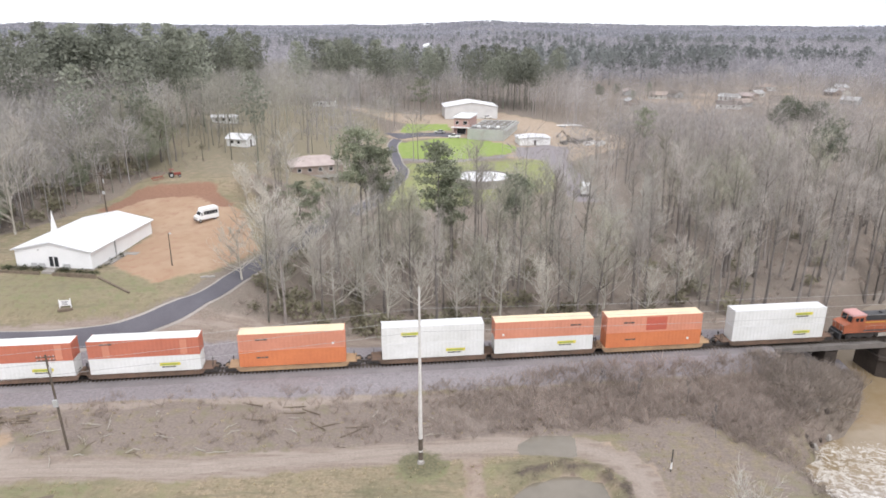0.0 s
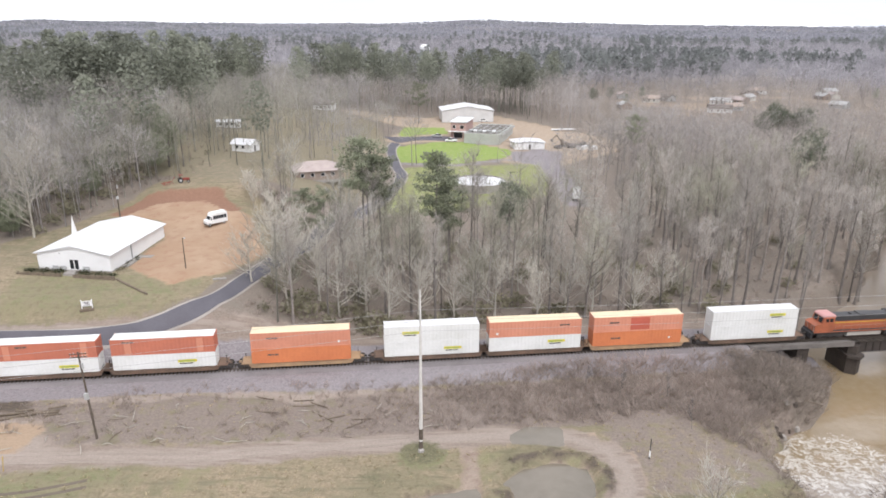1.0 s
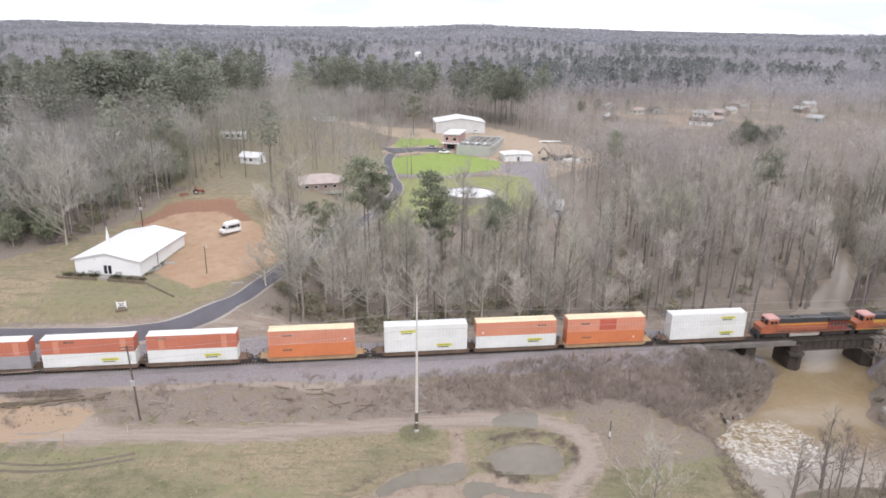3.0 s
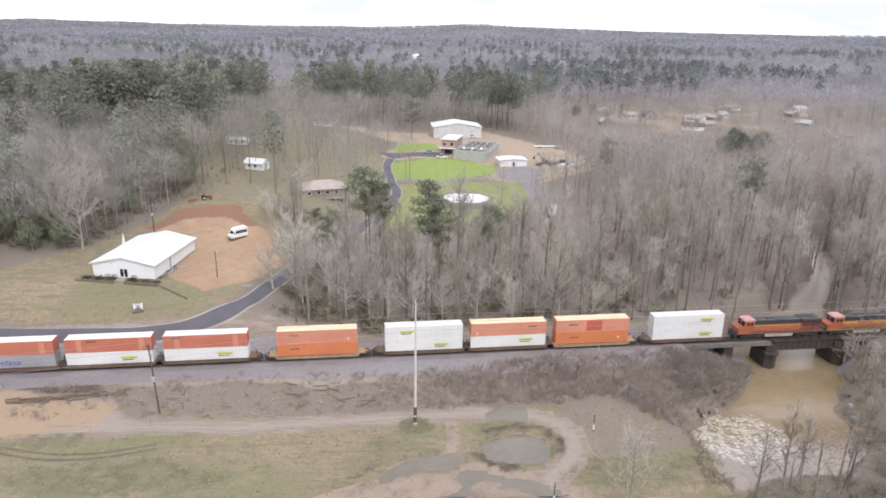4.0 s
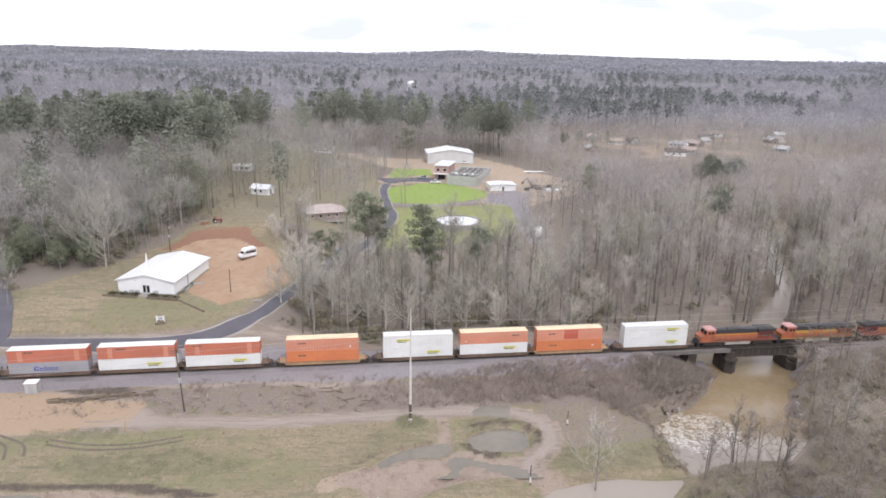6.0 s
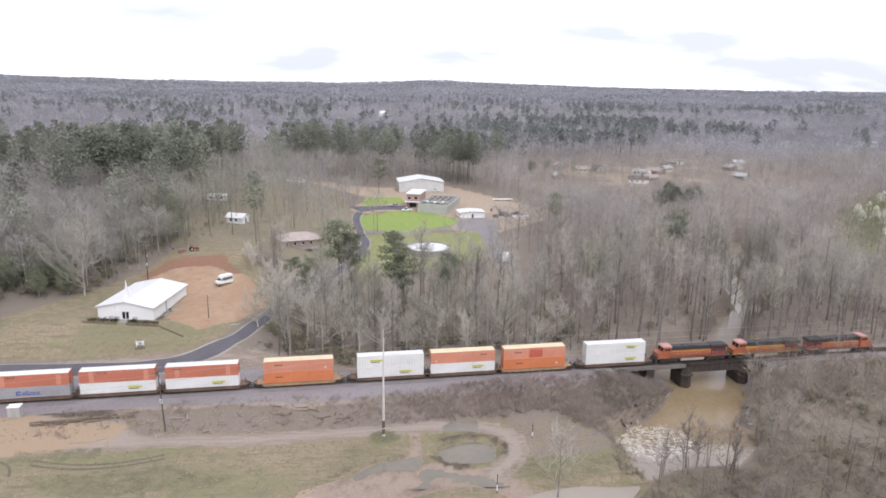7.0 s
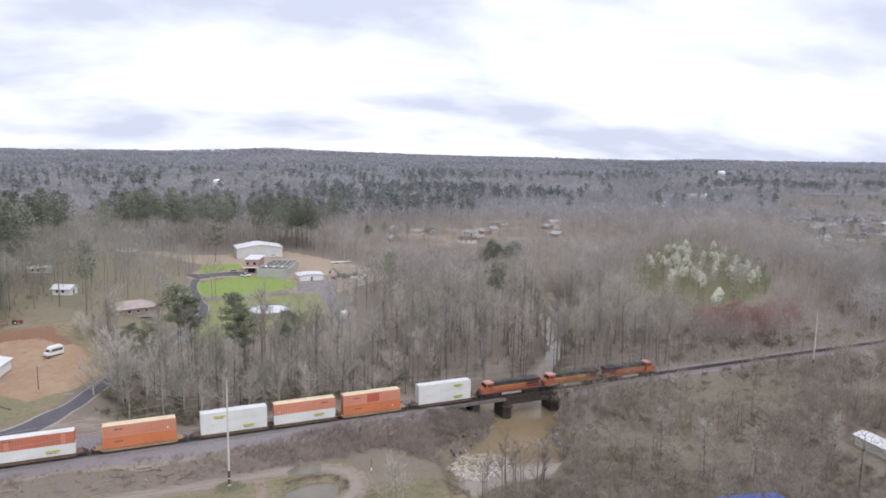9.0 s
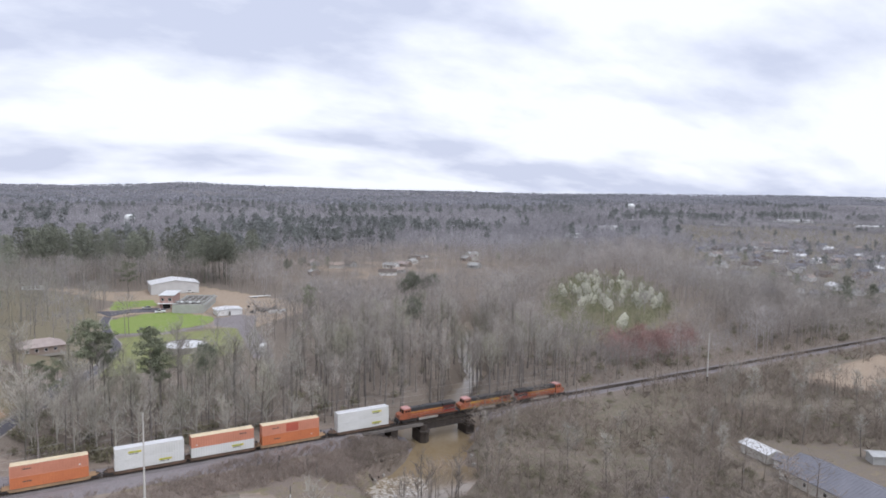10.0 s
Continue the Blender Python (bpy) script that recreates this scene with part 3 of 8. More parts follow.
    colour = blend(ragged(ochre_mask, 0.6), colour, blend(spread(grain, 0.3, 0.7), (0.385, 0.285, 0.20), (0.31, 0.23, 0.16)))
    colour = blend(ragged(olive_mask, 0.6), colour, blend(spread(grain, 0.35, 0.65), (0.19, 0.178, 0.108), (0.115, 0.108, 0.066)))
    colour = blend(ragged(dark_mask, 0.5), colour, blend(spread(grain, 0.35, 0.65), (0.14, 0.112, 0.088), (0.085, 0.07, 0.056)))
    colour = blend(ragged(gravel_mask, 0.4), colour, gravel)
    t.links.new(colour, b.inputs["Base Color"])
    b.inputs["Roughness"].default_value, b.inputs["Specular IOR Level"].default_value = 0.95, 0.2
    rise = t.nodes.new("ShaderNodeBump")
    rise.inputs["Strength"].default_value, rise.inputs["Distance"].default_value = 0.8, 0.25
    t.links.new(grain, rise.inputs["Height"])
    t.links.new(rise.outputs[0], b.inputs["Normal"])
    return m


def build_ground():
    x, y = GRID_X, GRID_Y
    m = lattice("ground", x, y, GRID_Z, ground_material())
    open_land = np.maximum.reduce([within(x, y, FIELD, 5), within(x, y, CHURCH_YARD, 3), 0.75 * within(x, y, YARD, 10), within(x, y, LOT, 4), within(x, y, LAWN, 3), within(x, y, LOWER_LAWN, 3),
                                   0.35 * within(x, y, SOUTH_YARD, 8), 0.6 * within(x, y, BLOSSOM_GLADE, 15), 0.3 * within(x, y, EMBANKMENT, 4)])
    bank = np.abs(y - track_y(x))
    litter = 1 - open_land
    ruts = near_line(x, y, DIRT_TRACK)
    dirt = np.maximum.reduce([1 - sm(1.2, 3.4, ruts), 0.9 * within(x, y, [(-125, -9), (-50, -4), (-56, 4), (-80, 9), (-125, 6)], 4), 0.8 * (1 - sm(2.0, 4.5, np.abs(bank - 9.0))) * (y > track_y(x)) * (x < 60)])
    red = within(x, y, RED_PAD, 3)
    lawn = np.maximum.reduce([within(x, y, LAWN, 2), 0.5 * within(x, y, LOWER_LAWN, 4), 0.85 * within(x, y, UPPER_LAWN, 2)])
    gravel = np.maximum.reduce([1 - sm(6.8 - 3.4 * sm(95, 115, x), 8.5 - 3.8 * sm(95, 115, x), bank), within(x, y, [(36, 194), (46, 200), (54, 196), (52, 184), (48, 168), (47, 112), (42, 112), (43, 166), (34, 176)], 3), 0.7 * (1 - sm(1.5, 3, near_line(x, y, [(-10, 167), (12, 166), (34, 178)])))])
    creek = near_line(x, y, CREEK)
    mud = np.maximum.reduce([within(x, y, POND, 0.8), within(x, y, LOBE, 1.2), within(x, y, [(27, -2), (29, -6), (27, -12), (22, -18), (12, -19.5), (4, -19.5), (-6, -22.5), (-13, -21), (-5, -15.5), (8, -14.5), (16, -14.5), (21, -13), (25, -8)], 1.0), 0.9 * (1 - sm(0.5, 1.6, near_line(x, y, [(6.0, 3.2), (6.9, -3.5), (6.4, -7.2)]))), 0.8 * (1 - sm(10, 15, creek)) * (1 - sm(26, 40, y)) * (1 - within(x, y, CREEK_BANK, 5)) * (1 - within(x, y, THICKET_POINT, 0.5)), 1 - sm(1.5, 3.5, near_line(x, y, STREAM)), 0.8 * (1 - sm(0.8, 2.2, near_line(x, y, SWALE))), 1 - sm(3.0, 5.0, near_line(x, y, POOL))])
    green = np.maximum.reduce([1 - sm(2.5, 4.5, np.hypot(x, y + 0.5)), 0.45 * within(x, y, [(-74, 34), (-48, 33), (-44, 40), (-60, 40), (-75, 39)], 7), 0.5 * within(x, y, [(-100, -9), (-40, -6), (-45, -9), (-100, -13)], 6),
                               0.5 * within(x, y, [(-55, -18), (-25, -14), (-20, -18), (-50, -22)], 9), 0.6 * within(x, y, [(28, -16), (48, -6), (49, -2), (36, -10)], 3), 0.6 * within(x, y, BLOSSOM_GLADE, 10)])
    tan = np.maximum.reduce([within(x, y, LOT, 4), within(x, y, TAN_FIELD, 8), (0.04 + 0.5 * sm(0.4, 0.7, drift(x, y, 24, 11))) * within(x, y, SETTLED, 25), 0.3 * within(x, y, [(-62, 105), (-52, 98), (-46, 92), (-40, 96), (-55, 125), (-66, 125)], 9)])
    town = within(x, y, TOWN, 60)
    rim = within(x, y, [(-75, 78), (-70, 89), (-53, 91), (-45, 82), (-47, 81.5), (-54, 88), (-67, 86), (-72, 78)], 2.6)
    ruts_mask = np.maximum(np.maximum(0.85 * (1 - sm(0.3, 2.0, ruts)), 0.75 * (1 - sm(0.6, 2.2, np.abs(track_y(x) - y - 8.2 - 0.9 * np.sin(x / 4.0) - 0.5 * np.sin(x / 1.7)))) * sm(-85, -70, x) * (1 - sm(-12, 2, x))), 0.8 * within(x, y, [(-100, -2), (-52, 0), (-60, 4), (-100, 5)], 3))
    # how far out the ground takes on the hazed tree-cover grey
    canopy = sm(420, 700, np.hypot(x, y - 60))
    sand = np.maximum.reduce([1 - sm(0.8, 2.6, near_line(x, y, [(-14, -21.5), (-4, -16.6), (1, -15.6)])), 1 - sm(0.6, 1.8, near_line(x, y, [(24, 3), (28, -2), (28, -7), (24.5, -13), (21, -17)]))])
    dark = np.maximum.reduce([0.7 * (1 - sm(0.4, 1.4, near_line(x, y, POND_RIM))), 0.75 * within(x, y, ISLAND, 0.6), 0.55 * within(x, y, CREEK_BANK, 4), 0.8 * within(x, y, [(-72, 8.6), (-65, 11.5), (-59, 10.5), (-58, 7.5), (-66, 7.5)], 1.5), 0.9 * (1 - sm(0.4, 1.6, np.abs(near_line(x, y, POOL) - 5.0))) * (y > -25), 0.4 * (1 - sm(0.5, 1.5, near_line(x, y, [(-9, -14.5), (-3.8, -10.2), (4, -7.6)])))])
    ochre = within(x, y, [(-125, -6), (-67, -5.4), (-55, -1.6), (-53.5, 2.8), (-62, 3.4), (-75, 7), (-125, 7)], 2.5)
    olive = np.maximum.reduce([1 - sm(1.5, 4.0, np.hypot(x, y + 0.3)), 0.5 * within(x, y, [(10, -1), (14, 1), (20, 1), (16, -2), (11, -5)], 1.5), 0.5 * within(x, y, [(23, -14.8), (31, -10), (40, -11.5), (47, -8.5), (43, -15), (32, -15.6)], 2.5), 0.42 * within(x, y, [(-10, -14), (-3, -8), (2, -7), (-6, -4)], 3), 0.55 * within(x, y, [(-62, -15), (-40, -12), (-30, -16), (-50, -19)], 4), 0.5 * within(x, y, [(-70, -6), (-55, -5), (-55, -7.5), (-70, -8)], 2), 0.5 * within(x, y, THICKET_POINT, 1), 0.42 * sm(5, 8, track_y(x) - y) * sm(12, 16, near_line(x, y, CREEK)) * (x > 66) * (1 - sm(300, 340, x)) * (1 - within(x, y, SOUTH_YARD, 3)) * (1 - within(x, y, TAN_FIELD, 6))])
    slope = sm(7, 9, track_y(x) - y) * (1 - sm(19, 23, track_y(x) - y)) * (x < 58)
    slope = slope * (0.7 + 0.3 * sm(-18, 4, x)) * (x > -64)
    slope = np.maximum(slope, 0.6 * within(x, y, [(27, 6), (34, 8), (50, 12), (52, 4), (48, -5), (38, -9), (30, -9)], 3))
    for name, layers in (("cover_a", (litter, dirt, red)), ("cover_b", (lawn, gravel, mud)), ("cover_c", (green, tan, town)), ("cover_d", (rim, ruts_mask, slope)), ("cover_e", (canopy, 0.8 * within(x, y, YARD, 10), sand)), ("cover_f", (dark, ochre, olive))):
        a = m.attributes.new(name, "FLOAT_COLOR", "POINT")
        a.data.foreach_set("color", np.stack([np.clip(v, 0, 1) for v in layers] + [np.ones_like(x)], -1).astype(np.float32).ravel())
    tagged(new("ground", m), "rolling ground of dry grass, leaf litter, red clay and lawn", "ground", kind="structure")


build_ground()


# ---- water ----
def water_material(name, colour, other, foam=False):
    m = paint(name, colour, other, 0.12, 0.08, 9)
    t = m.node_tree
    b = t.nodes["Principled BSDF"]
    at = t.nodes.new("ShaderNodeTexCoord")
    n = t.nodes.new("ShaderNodeTexNoise")
    n.inputs["Scale"].default_value, n.inputs["Detail"].default_value = 0.9, 4
    t.links.new(at.outputs["Object"], n.inputs["Vector"])
    rise = t.nodes.new("ShaderNodeBump")
    rise.inputs["Strength"].default_value, rise.inputs["Distance"].default_value = 0.25 if foam else 0.04, 0.2
    t.links.new(n.outputs["Fac"], rise.inputs["Height"])
    t.links.new(rise.outputs[0], b.inputs["Normal"])
    if foam:
        a = t.nodes.new("ShaderNodeAttribute")
        a.attribute_name = "foam"
        f = t.nodes.new("ShaderNodeTexNoise")
        f.inputs["Scale"].default_value, f.inputs["Detail"].default_value, f.inputs["Roughness"].default_value, f.inputs["Distortion"].default_value = 0.75, 7, 0.75, 1.2
        t.links.new(at.outputs["Object"], f.inputs["Vector"])
        add = t.nodes.new("ShaderNodeMath")
        add.operation = "MULTIPLY_ADD"
        add.inputs[1].default_value = 0.42
        t.links.new(a.outputs["Fac"], add.inputs[0])
        t.links.new(f.outputs["Fac"], add.inputs[2])
        r = t.nodes.new("ShaderNodeMapRange")
        r.inputs["From Min"].default_value, r.inputs["From Max"].default_value = 0.87, 1.10
        t.links.new(add.outputs[0], r.inputs["Value"])
        x = t.nodes.new("ShaderNodeMix")
        x.data_type = "RGBA"
        t.links.new(r.outputs[0], x.inputs[0])
        was = b.inputs["Base Color"].links[0].from_socket
        silt = t.nodes.new("ShaderNodeAttribute")
        silt.attribute_name = "silt"
        grey = t.nodes.new("ShaderNodeMix")
        grey.data_type = "RGBA"
        t.links.new(silt.outputs["Fac"], grey.inputs[0])
        t.links.new(was, grey.inputs[6])
        grey.inputs[7].default_value = (0.285, 0.24, 0.195, 1)
        t.links.new(grey.outputs[2], x.inputs[6])
        x.inputs[7].default_value = (0.72, 0.70, 0.66, 1)
        t.links.new(x.outputs[2], b.inputs["Base Color"])
        rough = t.nodes.new("ShaderNodeMapRange")
        rough.inputs["To Min"].default_value, rough.inputs["To Max"].default_value = 0.12, 0.8
        t.links.new(r.outputs[0], rough.inputs["Value"])
        t.links.new(rough.outputs[0], b.inputs["Roughness"])
    return m


def build_water():
    x, y = np.meshgrid(np.arange(-20, 190, 1.5), np.arange(-75, 195, 1.5))
    rapid = np.maximum.reduce([within(x, y, [(50, -4), (50, 6), (57, 8), (65, 8), (67, 2), (62, -7), (55, -8)], 6), 0.9 * within(x, y, [(51, 6), (52, 10), (57, 12), (55, 9)], 1.5), 0.42 * within(x, y, [(56, 10), (62, 17), (68, 14), (71, 10), (62, 8)], 3), 0.8 * (1 - sm(0.4, 1.6, near_line(x, y, [(66, 27), (69, 24.5), (75, 26)]))), 0.8 * (1 - sm(0.3, 2.0, near_line(x, y, [(75, -8), (79, -5)]))), 0.55 * within(x, y, [(57, -7), (66, 0), (72, -6), (66, -14)], 5)])
    rng = np.random.RandomState(4)
    z = -4.3 + 2.3 * sm(10, -9, y) + rapid * rng.uniform(-0.12, 0.25, x.shape)
    m = lattice("water", x, y, z, water_material("creek_water", (0.235, 0.172, 0.095), (0.275, 0.215, 0.14), True))
    a = m.attributes.new("foam", "FLOAT", "POINT")
    a.data.foreach_set("value", np.clip(rapid, 0, 1).astype(np.float32).ravel())
    a = m.attributes.new("silt", "FLOAT", "POINT")
    a.data.foreach_set("value", np.maximum(sm(4, -10, y), 0.85 * sm(30, 46, y)).astype(np.float32).ravel())
    tagged(new("water", m), "muddy brown creek water with white rapids", "water", kind="structure")
    still = water_material("still_water", (0.135, 0.118, 0.09), (0.18, 0.155, 0.12))
    for name, x0, x1, y0, y1, z, label in (("pond", -10, 23.5, -18.6, 0, -0.80, "still murky pond and its outlet in the field"), ("pool", -112, -46.5, -31, -20, -0.55, "long shallow pool at the field edge"), ("puddle", 10, 22, -1, 7, -0.13, "shallow puddle on the dirt track")):
        s = Shape()
        xs, ys = np.meshgrid(np.linspace(x0, x1, 25), np.linspace(y0, y1, 17))
        tagged(new(name, lattice(name, xs, ys, np.full_like(xs, z), still)), label, "water", kind="structure")


build_water()


def ribbon(line, width, lift=0.05, gap=0.9):
    """A strip that follows a line over the land, with a level cross-section; returns rows of points."""
    pts = [Vector((*p, 0)) for p in line]
    fine = []
    for i in range(len(pts) - 1):
        p0, p1, p2, p3 = pts[max(i - 1, 0)], pts[i], pts[i + 1], pts[min(i + 2, len(pts) - 1)]
        n = max(2, int((p2 - p1).length / gap))
        for k in range(n):
            s = k / n
            fine.append(0.5 * (2 * p1 + (p2 - p0) * s + (2 * p0 - 5 * p1 + 4 * p2 - p3) * s * s + (3 * p1 - p0 - 3 * p2 + p3) * s ** 3))
    fine.append(pts[-1])
    rows = []
    for i, p in enumerate(fine):
        d = (fine[min(i + 1, len(fine) - 1)] - fine[max(i - 1, 0)]).normalized()
        side = Vector((d.y, -d.x, 0))
        row = []
        for k in (-1.0, -0.5, 0, 0.5, 1.0):
            q = p + side * k * width / 2
            row.append((q.x, q.y, gz(q.x, q.y) + lift))
        rows.append(row)
    return rows


def build_road(name, line, width, material, label, lift=0.06):
    rows = ribbon(line, width, lift)
    s = Shape()
    n = len(rows)
    top = [p for row in rows for p in row]
    low = [(row[k][0], row[k][1], row[k][2] - 0.25) for row in rows for k in (0, 4)]
    f = [(i * 5 + k, i * 5 + k + 1, i * 5 + k + 6, i * 5 + k + 5) for i in range(n - 1) for k in range(4)]
    base = len(top)
    for i in range(n - 1):
        f.append((base + 2 * i, i * 5, i * 5 + 5, base + 2 * i + 2))
        f.append((i * 5 + 4, base + 2 * i + 1, base + 2 * i + 3, i * 5 + 9))
    s.add(top + low, f)
    tagged(new(name, s.mesh(name, material)), label, "road", kind="structure")


build_road("road_shoulder", ROAD, 3.7, PALE_GRAVEL, "pale gravel shoulder along the asphalt road", 0.08)
build_road("road", ROAD, 2.9, ASPHALT, "dark new asphalt road bending past the church", 0.16)
build_road("road_lot", [(-109, 50), (-103, 41.5), (-98.8, 34.5), (-96.6, 28), (-97, 21)], 7.5, ASPHALT, "wide asphalt road meeting the lane by the church", 0.2)
build_road("access_kerb", ACCESS, 4.4, PALE_GRAVEL, "pale gravel edge along the lane to the plant", 0.05)
build_road("access_road", ACCESS, 3.4, ASPHALT, "asphalt lane curving to the treatment plant", 0.1)
# wheel ruts in the field and along the dirt track
for rut, tint in (([(-66, -8.2), (-58, -9.8), (-50, -9.6), (-42, -7.4)], WET_SOIL), ([(-66, -9.6), (-58, -11.2), (-49.5, -10.8), (-41.6, -8.6)], WET_SOIL), ([(-76, -6.6), (-70, -9.5), (-68, -13)], WET_SOIL), ([(-79, -6.6), (-73, -9.9), (-71, -14)], WET_SOIL),
                  ([(-62, -4.2), (-46, -3.9), (-31, -3.4), (-16, -0.2), (-2, 1.9)], DRY_SOIL), ([(-62, -2.6), (-46, -2.3), (-31, -1.8), (-16, 1.3), (-2, 3.4)], DRY_SOIL)):
    build_road("wheel_rut", rut, 0.5, tint, "shallow wheel rut worn into the soil", 0.02)
build_road("forecourt", [(-16, 219), (-6, 227), (6, 229), (13, 226)], 10.0, ASPHALT, "dark asphalt forecourt of the plant", 0.1)


# ---- railway ----
def track_pose(x, off=0.0, z=0.0):
    """A place on the railway, with its local x along the rails."""
    a = math.atan(0.1)
    return pose(x - off * math.sin(a), float(track_y(x)) + off * math.cos(a), z, 0, 0, math.degrees(a))


RAIL_TOP = 2.05


def build_railway():
    s = Shape()
    out = [(-3.6, 1.30), (-2.0, 1.72), (2.0, 1.72), (3.6, 1.30), (3.6, 0.6), (-3.6, 0.6)]
    # drawn along x: swap the axes of a prism
    for x0, x1 in ((-330, 58), (112, 420)):
        p = [(x0, y, z) for y, z in out] + [(x1, y, z) for y, z in out]
        n = len(out)
        s.add(p, [tuple(range(n)), tuple(range(n, 2 * n))] + [(i, (i + 1) % n, n + (i + 1) % n, n + i) for i in range(n)])
    bed = tagged(new("ballast_bed", s.mesh("ballast_bed", BALLAST)), "grey crushed stone ballast bed of the railway", "ballast", kind="structure")
    bed.matrix_world = track_pose(0)
    for side in (-0.75, 0.75):
        r = Shape()
        p = [(-0.075, 0), (0.075, 0), (0.075, 0.03), (0.02, 0.05), (0.02, 0.13), (0.036, 0.14), (0.036, 0.18), (-0.036, 0.18), (-0.036, 0.14), (-0.02, 0.13), (-0.02, 0.05), (-0.075, 0.03)]
        n = len(p)
        r.add([(-330, side + y, RAIL_TOP - 0.18 + z) for y, z in p] + [(420, side + y, RAIL_TOP - 0.18 + z) for y, z in p], [tuple(range(n)), tuple(range(n, 2 * n))] + [(i, (i + 1) % n, n + (i + 1) % n, n + i) for i in range(n)])
        rail = tagged(new("rail", r.mesh("rail", RAIL)), "worn steel rail on creosoted ties", "rail", "rails of the railway", "structure")
        rail.matrix_world = track_pose(0)
    t = Shape()
    for i in range(int(750 / 0.6)):
        x = -330 + i * 0.6
        t.box(x, -1.3, RAIL_TOP - 0.36, x + 0.23, 1.3, RAIL_TOP - 0.185)
    ties = tagged(new("ties", t.mesh("ties", TIE)), "dark creosoted wooden ties under the rails", "ties", kind="stuff")
    ties.matrix_world = track_pose(0)


build_railway()


# ---- train ----
def pleated(length, width, z0, z1, pitch=0.62, depth=0.022):
    """A steel box with pleated long sides."""
    s = Shape()
    out = []
    for side in (-1, 1):
        row = []
        n = int((length - 0.5) / pitch)
        x = -length / 2 + 0.25
        row += [(-length / 2, side * width / 2), (x, side * width / 2)]
        for i in range(n):
            row += [(x + pitch * 0.15, side * (width / 2 - depth)), (x + pitch * 0.55, side * (width / 2 - depth)), (x + pitch * 0.70, side * width / 2), (x + pitch, side * width / 2)]
            x += pitch
        row += [(length / 2, side * width / 2)]
        out += row if side < 0 else row[::-1]
    n = len(out)
    s.add([(x, y, z0) for x, y in out] + [(x, y, z1) for x, y in out], [(i, (i + 1) % n, n + (i + 1) % n, n + i) for i in range(n)])
    h = n // 2
    for k in range(h - 1):
        s.add([(*out[k], z0), (*out[k + 1], z0), (*out[n - 2 - k], z0), (*out[n - 1 - k], z0)], [(3, 2, 1, 0)])
        s.add([(*out[k], z1), (*out[k + 1], z1), (*out[n - 2 - k], z1), (*out[n - 1 - k], z1)], [(0, 1, 2, 3)])
    return s


BOX_L, BOX_W, BOX_H = 15.9, 2.55, 2.82
BOX_MESH = {}


def letters(s, words, x, z, size, y):
    """Block strokes that stand for writing too small to read: bars of its size."""
    for i, w in enumerate(words):
        s.box(x, y - 0.02, z, x + w * size, y, z + size)
        x += (w + 0.35) * size


